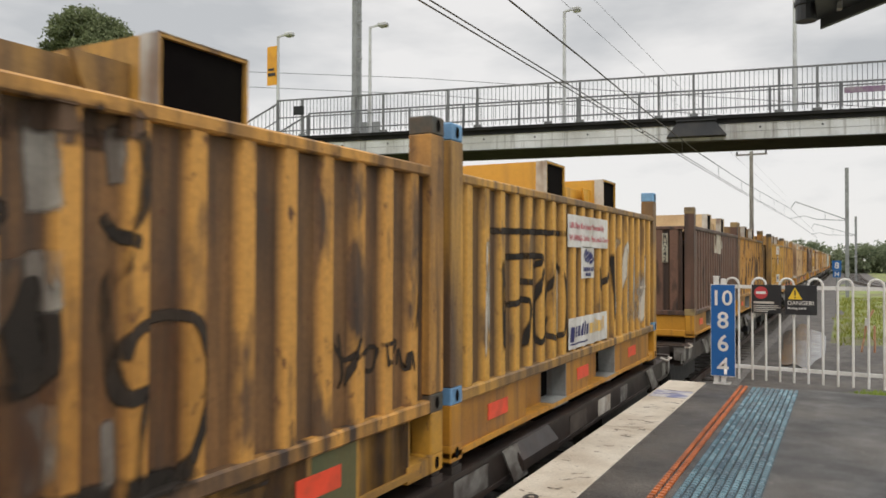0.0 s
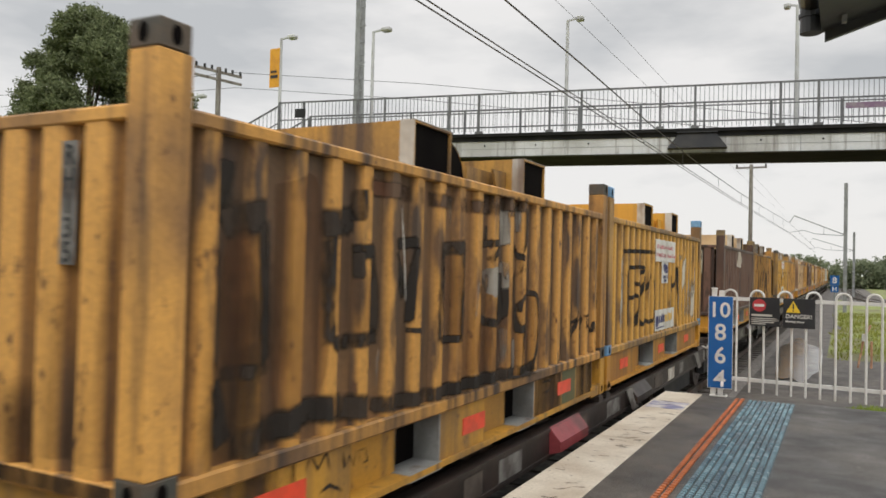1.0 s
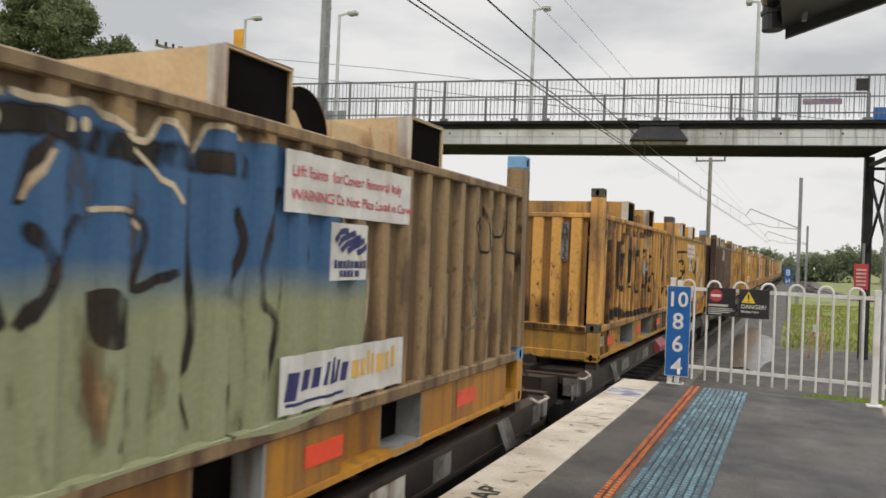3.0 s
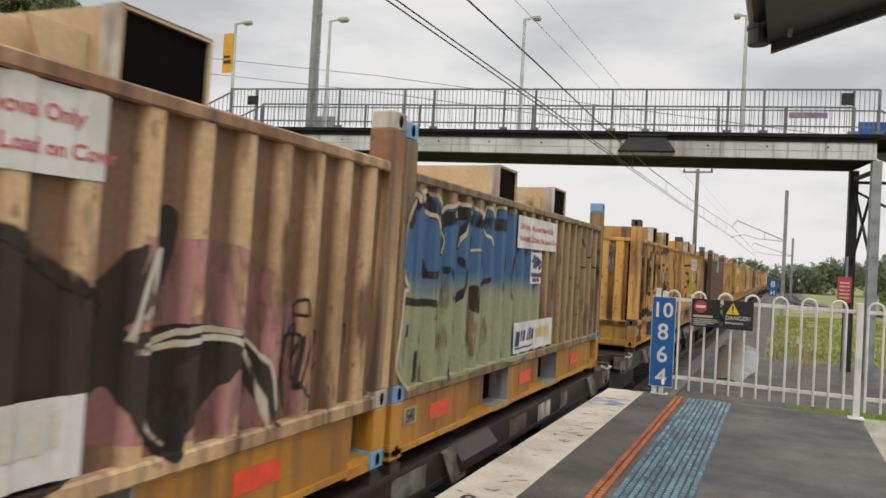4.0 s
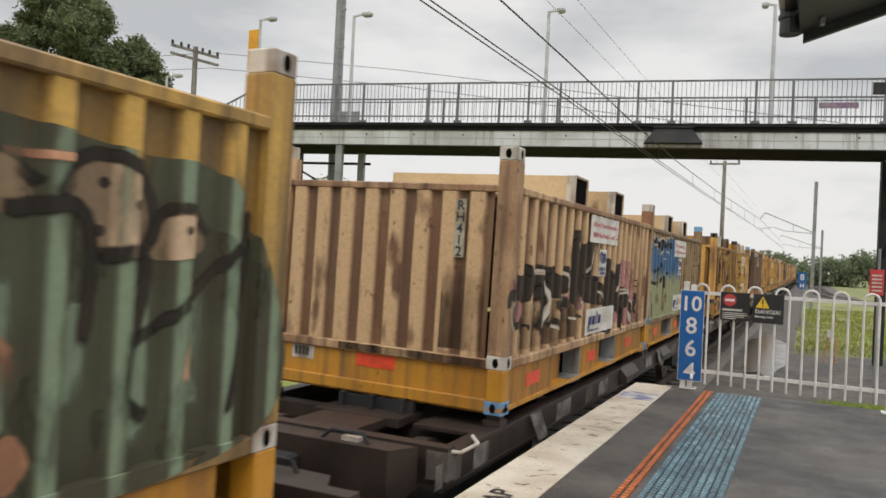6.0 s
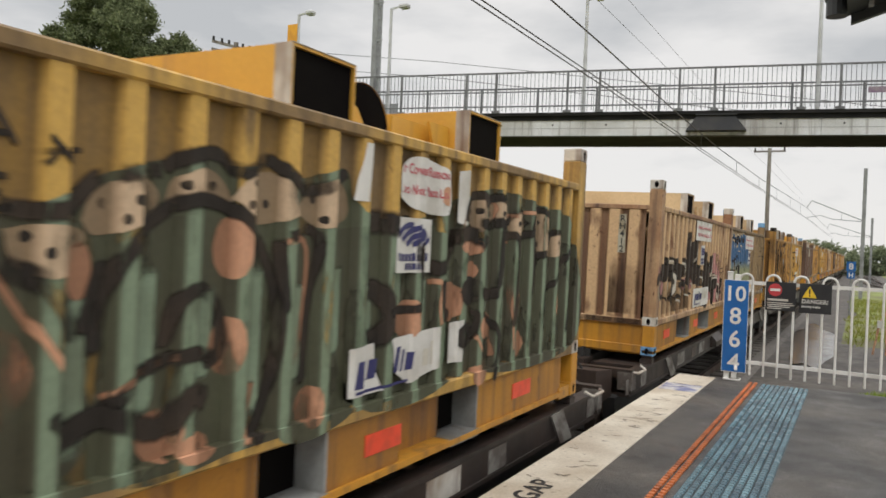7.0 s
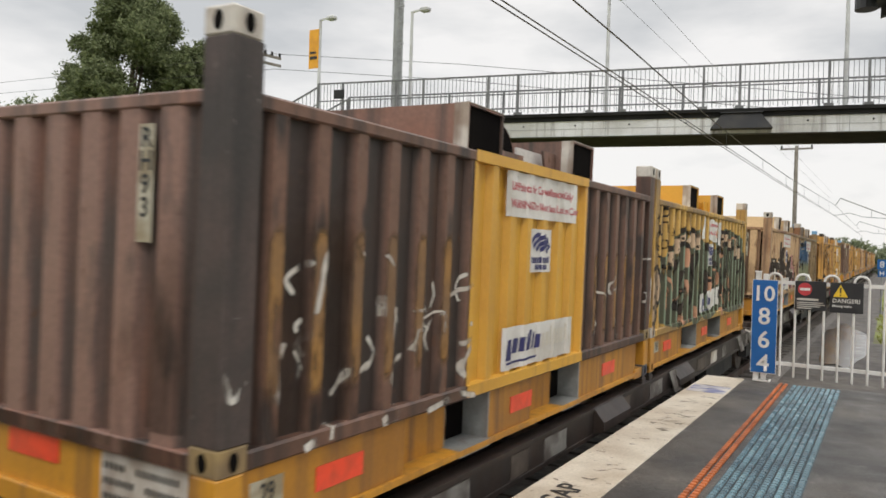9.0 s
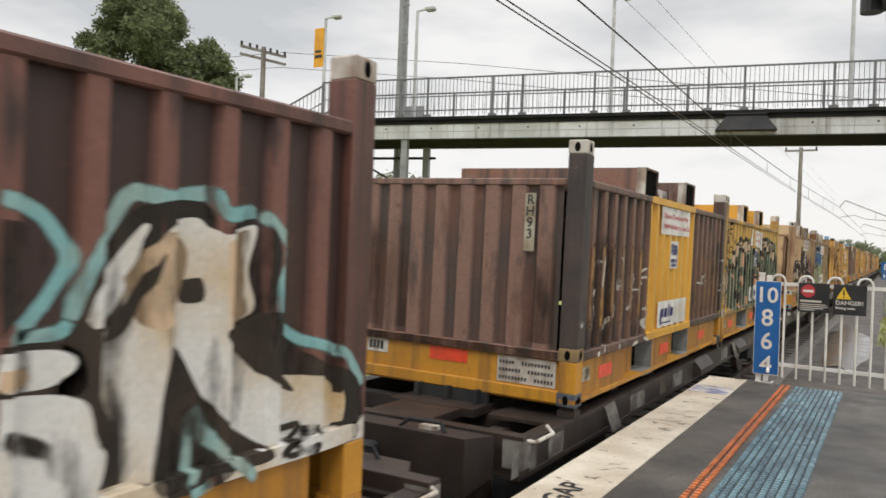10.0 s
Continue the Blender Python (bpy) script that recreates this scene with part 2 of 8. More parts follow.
# sprays with a rib tint have the light on the crests painted in
m_spray_dark = mat("dark_brown_spray", (0.055, 0.034, 0.022), (0.12, 0.055, 0.03), 0.4, 1.6, 0.7, bump=0.05, spec=0.25, gone=0.42, rib_light=((0.13, 0.08, 0.05), "Y", 0.185, 0.2845, 0.06, 0.165, 0.85))
m_spray_grey = mat("grey_spray", (0.24, 0.22, 0.19), (0.13, 0.105, 0.085), 0.5, 2.0, 0.7, bump=0.05, gone=0.5, rib_light=((0.34, 0.31, 0.26), "Y", 0.185, 0.2845, 0.06, 0.165, 0.85))
m_spray_white = mat("white_spray", (0.56, 0.52, 0.44), (0.40, 0.32, 0.22), 0.4, 2.5, 0.6, bump=0.05, gone=0.25)
m_chalk = mat("flaked_white_spray", (0.62, 0.59, 0.53), (0.42, 0.37, 0.31), 0.4, 2.5, 0.7, gone=0.5)
m_spray_cream = mat("cream_spray", (0.60, 0.50, 0.34), (0.45, 0.33, 0.2), 0.35, 3.0, 0.6, bump=0.05, gone=0.25)
m_spray_blue = mat("blue_to_green_spray", (0.042, 0.11, 0.225), None, 0.0, 2.0, 0.6, bump=0.05, split=((0.27, 0.28, 0.16), 1.02, 1.22), gone=0.12)
m_spray_camo = mat("green_spray", (0.066, 0.070, 0.038), (0.05, 0.045, 0.025), 0.5, 1.5, 0.6, bump=0.05, gone=0.25, rib_light=((0.19, 0.245, 0.16), "Y", 0.185, 0.2845, 0.08, 0.15, 0.85))
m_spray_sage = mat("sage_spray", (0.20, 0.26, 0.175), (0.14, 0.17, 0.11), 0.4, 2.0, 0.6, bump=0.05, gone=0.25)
m_spray_pink = mat("salmon_spray", (0.30, 0.145, 0.08), (0.24, 0.12, 0.065), 0.4, 3.0, 0.6, bump=0.05, gone=0.25, rib_light=((0.56, 0.29, 0.17), "Y", 0.185, 0.2845, 0.06, 0.165, 0.85))
m_spray_beige = mat("beige_spray", (0.24, 0.165, 0.095), (0.19, 0.13, 0.075), 0.4, 3.0, 0.6, bump=0.05, gone=0.25, rib_light=((0.56, 0.4, 0.26), "Y", 0.185, 0.2845, 0.06, 0.165, 0.85))
m_spray_mauve = mat("mauve_spray", (0.15, 0.068, 0.062), (0.11, 0.05, 0.045), 0.4, 2.0, 0.6, bump=0.05, gone=0.25, rib_light=((0.36, 0.17, 0.15), "Y", 0.185, 0.2845, 0.06, 0.165, 0.85))
m_spray_deep = mat("black_brown_spray", (0.024, 0.018, 0.014), (0.038, 0.026, 0.02), 0.4, 1.6, 0.7, bump=0.05, spec=0.25, gone=0.12, rib_light=((0.048, 0.036, 0.028), "Y", 0.185, 0.2845, 0.06, 0.165, 0.85))
m_grime = mat("old_grime", (0.040, 0.027, 0.02), (0.07, 0.04, 0.025), 0.5, 1.5, 0.85, grain=0.2, spec=0.15, veil=0.75)
m_rust_wash = mat("rusty_brown_wash", (0.115, 0.055, 0.026), (0.20, 0.085, 0.035), 0.5, 1.8, 0.8, spec=0.15, veil=0.38)
m_rust_haze = mat("rusty_brown_spray", (0.10, 0.05, 0.028), (0.16, 0.07, 0.035), 0.5, 2.0, 0.8, spec=0.2, veil=0.4)
m_haze_mauve = mat("thin_mauve_spray", (0.21, 0.09, 0.085), (0.17, 0.075, 0.07), 0.4, 2.0, 0.7, gone=0.42, rib_light=((0.44, 0.21, 0.19), "Y", 0.185, 0.2845, 0.06, 0.165, 0.85))
m_spray_teal = mat("teal_spray", (0.20, 0.40, 0.40), (0.28, 0.36, 0.32), 0.4, 3.0, 0.6, bump=0.05, gone=0.25)
m_spray_silver = mat("silver_spray", (0.64, 0.63, 0.60), (0.50, 0.37, 0.21), 0.4, 1.6, 0.55, bump=0.05, gone=0.25)
m_wagon = mat("brown_wagon_steel", (0.042, 0.028, 0.022), (0.022, 0.016, 0.013), 0.45, 2.0, 0.5, streak=(0.03, 0.024, 0.022), streak_amount=0.4)
m_wagon_patch = mat("stencil_grey", (0.21, 0.20, 0.18), (0.09, 0.075, 0.065), 0.5, 6.0, 0.6)
m_dust = mat("dusty_brown_panel", (0.115, 0.09, 0.07), (0.06, 0.045, 0.035), 0.5, 4.0, 0.7)
m_red_step = mat("faded_red_step", (0.26, 0.045, 0.05), (0.13, 0.04, 0.038), 0.4, 3.0, 0.5)
m_wheel = mat("wheel_steel", (0.06, 0.05, 0.045), (0.10, 0.07, 0.05), 0.4, 4.0, 0.45, metal=0.4)
m_rail = mat("rail_steel", (0.20, 0.17, 0.15), (0.12, 0.07, 0.05), 0.5, 2.0, 0.35, metal=0.8)
m_asphalt = mat("wet_asphalt", (0.088, 0.077, 0.064), (0.034, 0.031, 0.028), 0.5, 0.9, 0.42, grain=0.75, fine=70.0, bump=1.0, wet=0.55, spots=((0.17, 0.15, 0.125), 0.3))
m_coping = mat("white_painted_coping", (0.60, 0.54, 0.44), (0.44, 0.37, 0.28), 0.45, 1.7, 0.6, grain=0.14, fine=60.0, spots=((0.20, 0.165, 0.125), 0.3))
m_pale_gravel = mat("pale_gravel", (0.34, 0.30, 0.24), (0.21, 0.19, 0.15), 0.5, 1.5, 0.85, grain=0.45, fine=45.0, bump=0.9)
m_coping_dirt = mat("black_smear", (0.12, 0.10, 0.08), (0.35, 0.30, 0.24), 0.5, 7.0, 0.7, gone=0.65)
m_orange = mat("orange_tactile", (0.56, 0.17, 0.05), (0.36, 0.11, 0.04), 0.4, 6.0, 0.5)
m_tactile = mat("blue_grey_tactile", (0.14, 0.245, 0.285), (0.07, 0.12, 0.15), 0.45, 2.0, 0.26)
# darker copy of the stud colour, painting shade into the gaps
m_tactile_low = mat("teal_tactile_gap_shade", (0.028, 0.055, 0.068), (0.02, 0.035, 0.042), 0.45, 2.0, 0.5)
m_concrete = mat("concrete", (0.36, 0.34, 0.31), (0.25, 0.235, 0.21), 0.45, 1.4, 0.8)
m_white_paint = mat("white_paint", (0.72, 0.70, 0.66), (0.58, 0.55, 0.50), 0.3, 4.0, 0.4, grain=0.05)
m_sign_blue = mat("blue_sign", (0.012, 0.115, 0.36), (0.010, 0.10, 0.31), 0.3, 4.0, 0.4, grain=0.04, bump=0.0)
m_sign_black = mat("black_sign", (0.018, 0.017, 0.018), (0.03, 0.03, 0.03), 0.3, 4.0, 0.4, grain=0.05, bump=0.0)
m_sign_red = mat("red_sign", (0.48, 0.045, 0.05), None, rough=0.4, bump=0.0)
m_sign_orange = mat("orange_red_sign", (0.72, 0.11, 0.03), None, rough=0.4, bump=0.0)
m_lamp_pole = mat("pale_grey_pole", (0.52, 0.53, 0.53), (0.42, 0.42, 0.42), 0.4, 3.0, 0.5)
m_sign_yellow = mat("yellow_sign", (0.75, 0.50, 0.03), None, rough=0.4, bump=0.0)
m_banner = mat("orange_banner", (0.72, 0.34, 0.02), (0.62, 0.28, 0.02), 0.3, 4.0, 0.5, bump=0.0)
m_purple = mat("purple_sign", (0.20, 0.12, 0.20), (0.26, 0.22, 0.24), 0.4, 5.0, 0.5)
m_galv = mat("galvanised_steel", (0.30, 0.31, 0.31), (0.22, 0.225, 0.225), 0.4, 3.0, 0.5, metal=0.3)
m_railing = mat("grey_railing", (0.155, 0.16, 0.165), (0.11, 0.11, 0.115), 0.4, 3.0, 0.5)
m_girder = mat("pale_girder_paint", (0.62, 0.63, 0.63), (0.44, 0.44, 0.42), 0.4, 0.8, 0.6, streak=(0.20, 0.18, 0.16), streak_amount=0.2)
# near black: the deck's own dark tone plus painted shade under the bridge
m_soffit = mat("deck_concrete_and_shade", (0.02, 0.02, 0.02), (0.03, 0.029, 0.028), 0.4, 1.5, 0.9, spec=0.04)
m_dark_steel = mat("dark_steel", (0.026, 0.027, 0.029), (0.042, 0.04, 0.038), 0.4, 2.0, 0.6, spec=0.2)
m_canopy = mat("dark_canopy_paint", (0.022, 0.024, 0.026), (0.035, 0.036, 0.038), 0.4, 1.2, 0.4)
m_wire = mat("copper_wire", (0.03, 0.028, 0.027), None, rough=0.6, bump=0.0)
m_wood_pole = mat("weathered_pole", (0.27, 0.25, 0.225), (0.18, 0.16, 0.14), 0.4, 2.0, 0.85, streak=(0.09, 0.07, 0.06), streak_amount=0.4)
m_bark = mat("bark", (0.15, 0.115, 0.085), (0.075, 0.055, 0.042), 0.5, 3.0, 0.9, bump=0.5)
m_ground = mat("muddy_gravel", (0.21, 0.165, 0.105), (0.12, 0.10, 0.06), 0.5, 1.6, 0.75, grain=0.5, fine=14.0, bump=0.8, spots=((0.10, 0.10, 0.04), 0.45))
m_ballast = mat("ballast_stone", (0.145, 0.13, 0.115), (0.085, 0.075, 0.065), 0.5, 6.0, 0.85, grain=0.4, fine=30.0, bump=0.6)
m_wet_path = mat("wet_gravel_path", (0.06, 0.052, 0.043), (0.04, 0.035, 0.03), 0.5, 0.8, 0.18, grain=0.25, bump=0.03, wet=0.16)
m_water = mat("puddle_water", (0.105, 0.08, 0.052), None, rough=0.12, grain=0.08, bump=0.0, spec=0.3)
m_verge = mat("rough_verge", (0.20, 0.24, 0.06), (0.14, 0.13, 0.06), 0.5, 0.5, 0.9, grain=0.35, fine=18.0, bump=0.5)
m_cinder = mat("dark_wet_gravel", (0.085, 0.072, 0.058), (0.045, 0.038, 0.032), 0.5, 1.4, 0.65, grain=0.5, fine=14.0, bump=0.8, wet=0.3, spots=((0.16, 0.14, 0.115), 0.35))
m_road = mat("wet_road", (0.085, 0.085, 0.088), (0.06, 0.06, 0.062), 0.4, 0.5, 0.35, grain=0.2, fine=60.0)
m_shed = mat("cabinet_paint", (0.62, 0.60, 0.57), (0.50, 0.47, 0.44), 0.4, 1.5, 0.6)
m_glass_lamp = mat("lamp_glass", (0.35, 0.36, 0.36), None, rough=0.2, bump=0.0)
m_yellow_post = mat("yellow_post", (0.70, 0.50, 0.02), None, rough=0.5, bump=0.0)


def leaf_mat(name, a, b):
    m = bpy.data.materials.new(name)
    m.use_nodes = True
    n, l = m.node_tree.nodes, m.node_tree.links
    bsdf = n["Principled BSDF"]
    bsdf.inputs["Roughness"].default_value = 0.85
    bsdf.inputs["Specular IOR Level"].default_value = 0.15
    geo, mix = n.new("ShaderNodeNewGeometry"), n.new("ShaderNodeMixRGB")
    mix.inputs[1].default_value, mix.inputs[2].default_value = (*a, 1), (*b, 1)
    l.new(geo.outputs["Random Per Island"], mix.inputs[0])
    l.new(mix.outputs[0], bsdf.inputs["Base Color"])
    # light passes through thin leaves
    thin, both = n.new("ShaderNodeBsdfTranslucent"), n.new("ShaderNodeMixShader")
    l.new(mix.outputs[0], thin.inputs["Color"])
    both.inputs[0].default_value = 0.42
    l.new(bsdf.outputs[0], both.inputs[1])
    l.new(thin.outputs[0], both.inputs[2])
    l.new(both.outputs[0], n["Material Output"].inputs["Surface"])
    return m


m_leaf_dark = leaf_mat("dark_foliage", (0.08, 0.10, 0.047), (0.23, 0.26, 0.135))
m_leaf_mid = leaf_mat("mid_foliage", (0.05, 0.075, 0.03), (0.18, 0.22, 0.10))
m_leaf_far = leaf_mat("far_foliage", (0.12, 0.15, 0.09), (0.28, 0.31, 0.19))
m_leaf_bush = leaf_mat("bush_foliage", (0.06, 0.10, 0.03), (0.22, 0.28, 0.10))
m_grass_rough = leaf_mat("rough_grass", (0.17, 0.21, 0.035), (0.36, 0.36, 0.09))
m_grass_blade = leaf_mat("grass_blades", (0.17, 0.24, 0.04), (0.31, 0.37, 0.09))
m_grass = mat("grass_ground", (0.19, 0.26, 0.03), (0.24, 0.215, 0.07), 0.45, 0.35, 0.85, grain=0.3, fine=18.0, bump=0.5)


# ---- mesh helpers ----
def part(name, bm, material, parent=None, label="", smooth=False):
    me = bpy.data.meshes.new(name)
    bm.to_mesh(me)
    bm.free()
    me.materials.append(material)
    if smooth:
        me.shade_smooth()
    ob = new(name, me)
    if parent:
        ob.parent = parent
    if label:
        ob["label"] = label
    return ob


def thing(name, label, category, group="", kind=""):
    return tagged(new(name), label, category, group, kind)


def box(bm, x0, x1, y0, y1, z0, z1, bevel=0.0):
    vs = [bm.verts.new((x, y, z)) for x in (x0, x1) for y in (y0, y1) for z in (z0, z1)]
    fs = [bm.faces.new([vs[i] for i in q]) for q in ((0, 1, 3, 2), (4, 6, 7, 5), (0, 4, 5, 1), (2, 3, 7, 6), (0, 2, 6, 4), (1, 5, 7, 3))]
    if bevel:
        es = list({e for f in fs for e in f.edges})
        bmesh.ops.bevel(bm, geom=es, offset=bevel, segments=1, affect="EDGES")
    return bm


def boxes(*items, bevel=0.0):
    bm = bmesh.new()
    for b in items:
        box(bm, *b, bevel=bevel)
    return bm


def tube(bm, a, b, r, seg=10, r2=None):
    """A round bar from a to b."""
    a, b = Vector(a), Vector(b)
    d = b - a
    m = Matrix.Translation((a + b) / 2) @ d.to_track_quat("Z", "Y").to_matrix().to_4x4()
    bmesh.ops.create_cone(bm, cap_ends=True, segments=seg, radius1=r, radius2=r if r2 is None else r2, depth=d.length, matrix=m)
    return bm


def tubes(*items, seg=10):
    bm = bmesh.new()
    for a, b, r in items:
        tube(bm, a, b, r, seg)
    return bm


def bar(bm, a, b, w, h):
    """A square bar from a to b, w wide across and h high."""
    a, b = Vector(a), Vector(b)
    d = b - a
    m = Matrix.Translation((a + b) / 2) @ d.to_track_quat("Y", "Z").to_matrix().to_4x4() @ Matrix.Diagonal((w, d.length, h, 1))
    bmesh.ops.create_cube(bm, size=1.0, matrix=m)
    return bm


def bars(*items):
    bm = bmesh.new()
    for a, b, w, h in items:
        bar(bm, a, b, w, h)
    return bm


def cable(name, pts, r, material, parent=None):
    cu = bpy.data.curves.new(name, "CURVE")
    cu.dimensions, cu.bevel_depth, cu.bevel_resolution = "3D", r, 2
    sp = cu.splines.new("POLY")
    sp.points.add(len(pts) - 1)
    for p, q in zip(sp.points, pts):
        p.co = (*q, 1)
    cu.materials.append(material)
    ob = new(name, cu)
    if parent:
        ob.parent = parent
    return ob


def letters(text, size, align="LEFT", bold=0.0):
    """Flat letters in the xy plane, as a bmesh."""
    cu = bpy.data.curves.new("letters", "FONT")
    cu.body, cu.size, cu.align_x, cu.offset = text, size, align, bold
    cu.resolution_u = 3
    ob = new("letters", cu)
    me = bpy.data.meshes.new_from_object(ob)
    bm = bmesh.new()
    bm.from_mesh(me)
    bpy.data.objects.remove(ob)
    bpy.data.curves.remove(cu)
    bpy.data.meshes.remove(me)
    bmesh.ops.triangulate(bm, faces=bm.faces[:])
    return bm


def smooth_line(pts, n=6):
    """Points along a curve through pts."""
    if len(pts) < 3:
        a, b = Vector(pts[0]), Vector(pts[-1])
        return [a.lerp(b, k / 8) for k in range(9)]
    p = [Vector(q) for q in pts]
    p = [2 * p[0] - p[1], *p, 2 * p[-1] - p[-2]]
    out = []
    for i in range(1, len(p) - 2):
        for k in range(n):
            t = k / n
            out.append(0.5 * (2 * p[i] + (p[i + 1] - p[i - 1]) * t + (2 * p[i - 1] - 5 * p[i] + 4 * p[i + 1] - p[i + 2]) * t * t
                              + (3 * p[i] - p[i - 1] - 3 * p[i + 1] + p[i + 2]) * t ** 3))
    return out + [p[-2]]


def ribbon(bm, pts, w, curve=True, taper=False):
    """A flat painted stroke in the xy plane; its rim is marked, so that sprayed paint can thin out there."""
    line = smooth_line(pts) if curve else [Vector(p) for p in pts]
    rim = bm.verts.layers.float.get("rim") or bm.verts.layers.float.new("rim")
    prev, count = None, len(line)
    for i, p in enumerate(line):
        d = (line[min(i + 1, count - 1)] - line[max(i - 1, 0)])
        d = Vector((-d.y, d.x)).normalized() if d.length else Vector((0, 1))
        k = w / 2 * (1 - 0.7 * abs(2 * i / (count - 1) - 1) ** 2 if taper else 1)
        cur = []
        for t in (1.3, 0.45, -0.45, -1.3):
            q = p + d * k * t
            v = bm.verts.new((q.x, q.y, 0))
            v[rim] = 1.0 if abs(t) > 1 or i in (0, count - 1) else 0.0
            cur.append(v)
        if prev:
            for j in range(3):
                bm.faces.new((prev[j], prev[j + 1], cur[j + 1], cur[j]))
        prev = cur


def filled(bm, pts, curve=True):
    line = smooth_line([*pts, pts[0]])[:-1] if curve else [Vector(p) for p in pts]
    f = bm.faces.new([bm.verts.new((p.x, p.y, 0)) for p in line])
    bmesh.ops.triangulate(bm, faces=[f])


def blob(bm, cx, cy, rx, ry, seg=12):
    bm.faces.new([bm.verts.new((cx + rx * math.cos(a), cy + ry * math.sin(a), 0)) for a in [2 * math.pi * k / seg for k in range(seg)]])


# ---- ground, tracks, platform ----
def land(x, y):
    """Height of the ground."""
    s = lambda a, b, v: (lambda t: t * t * (3 - 2 * t))(min(max((v - a) / (b - a), 0), 1))
    z = -1.06
    if x < -12.5:
        z += 1.36 * s(-12.5, -25.5, x)
    if x > -1.75:
        z += 0.86 * s(-1.75, -0.9, x) * (1 - s(10.3, 17.0, y)) * (0.35 + 0.65 * s(-1.0, 0.3, x)) + 0.10 * s(-1.5, 4.0, x)
    if y > 55 and x > 6:
        z += 3.2 * s(6, 22, x - 0.06 * (y - 55)) * s(55, 85, y)
    z -= 0.09 * math.exp(-((x + 10.7) / 1.15) ** 2 - ((y - 7.4) / 2.9) ** 2)
    far = s(120, 400, math.hypot(x, y))
    return z + 0.05 * noise.noise((x * 0.35, y * 0.35, 0)) * (1 - far) * (0 if abs(x + 3.44) < 1.6 else 1)


def far_line(y):
    """Middle of the second line, which curves in from the side."""
    return 1.0 + 11 * math.exp(-(y - 60) / 14) if y > 58 else 14.0


def ground_sheet():
    edge = [-2500, -900, -400, -200, -120, -80, -60, -50]
    xs = edge + [-44 + 2 * k for k in range(9)] + [-27 + 0.75 * k for k in range(28)] + [-6 + 0.4 * k for k in range(26)] + [4.6 + 1.0 * k for k in range(16)] + [22, 27, 34, 45, 70, 120, 250, 600, 2500]
    ys = [-2500, -600, -200, -90, -50, -30] + [-20 + 1.25 * k for k in range(17)] + [1 + 0.6 * k for k in range(50)] + [32 + 1.5 * k for k in range(34)] + [85, 90, 95, 110, 130, 160, 200, 260, 350, 500, 900, 2500]
    verts = [(x, y, land(x, y)) for y in ys for x in xs]
    w = len(xs)
    faces = [(j * w + i, j * w + i + 1, (j + 1) * w + i + 1, (j + 1) * w + i) for j in range(len(ys) - 1) for i in range(w - 1)]
    me = bpy.data.meshes.new("ground")
    me.from_pydata(verts, [], faces)
    me.materials.append(m_ground)
    for m in (m_grass, m_verge, m_cinder):
        me.materials.append(m)

    def grassy(x, y):
        n = 1.1 * noise.noise((x * 0.25, y * 0.25, 3))
        if x > -1.7 and abs(x - far_line(y)) < 2.4 and y > 50:
            return False
        near_end = x > -0.9 and y < 12.6 + 1.2 * n
        return x + 0.6 * n < -11.9 or (y + 0.9 * n > 10.3 and x < -7.5) or (y > 25.0 + 3 * n and x > -0.3 + 0.5 * n) or near_end or (y > 16 and x > 4.0 + n)
    for p in me.polygons:
        c = p.center
        p.material_index = (1 if c.x < -5 and c.x > -300 else 2) if grassy(c.x, c.y) else (0 if c.x < -5 else 3)
    me.shade_smooth()
    return tagged(new("ground", me), "muddy gravel ground with wet grass beside the railway line", "ground", kind="structure"), grassy


ground, is_grassy = ground_sheet()


def grass_tufts(name, count, x0, x1, y0, y1, size, label, seed, blade):
    rnd = random.Random(seed)
    verts, faces = [], []
    while count > 0:
        x, y = rnd.uniform(x0, x1), rnd.uniform(y0, y1)
        count -= 1
        if not is_grassy(x, y) or noise.noise((x * 0.8, y * 0.8, 7)) < -0.25:
            continue
        z, h, a = land(x, y) - 0.02, size * rnd.uniform(0.4, 1.3), rnd.uniform(0, 6.28)
        dx, dy = math.cos(a) * h * 0.14, math.sin(a) * h * 0.14
        tx, ty = rnd.uniform(-0.5, 0.5) * h, rnd.uniform(-0.5, 0.5) * h
        k = len(verts)
        verts += [(x - dx, y - dy, z), (x + dx, y + dy, z), (x + tx, y + ty, z + h)]
        faces.append((k, k + 1, k + 2))
    me = bpy.data.meshes.new(name)
    me.from_pydata(verts, [], faces)
    me.materials.append(blade)
    return tagged(new(name, me), label, "grass", kind="stuff")


grass_tufts("grass", 150000, -34, -7.5, 3, 24, 0.065, "short bright green grass on the bank beside the line", 1, m_grass_blade)
grass_tufts("grass", 9000, -0.9, 5, 10.05, 13.6, 0.10, "ragged green grass growing along the platform end", 4, m_grass_blade)
grass_tufts("grass", 42000, -0.6, 12, 13.6, 58, 0.15, "rough green grass past the platform end", 2, m_grass_rough)


def puddle(name, cx, cy, rx, ry, turn, label, material=None, level=None):
    bm = bmesh.new()
    pts = []
    for k in range(40):
        a = 2 * math.pi * k / 40
        r = 1 + 0.28 * noise.noise((math.cos(a) * 1.5 + cx, math.sin(a) * 1.5 + cy, 1))
        u, v = rx * r * math.cos(a), ry * r * math.sin(a)
        c, s = math.cos(turn), math.sin(turn)
        pts.append((cx + u * c - v * s, cy + u * s + v * c))
    z = sum(land(x, y) for x, y in pts) / len(pts) - 0.004
    z = level or z
    bm.faces.new([bm.verts.new((x, y, z)) for x, y in pts])
    tagged(part(name, bm, material or m_water), label, "puddle", kind="structure")


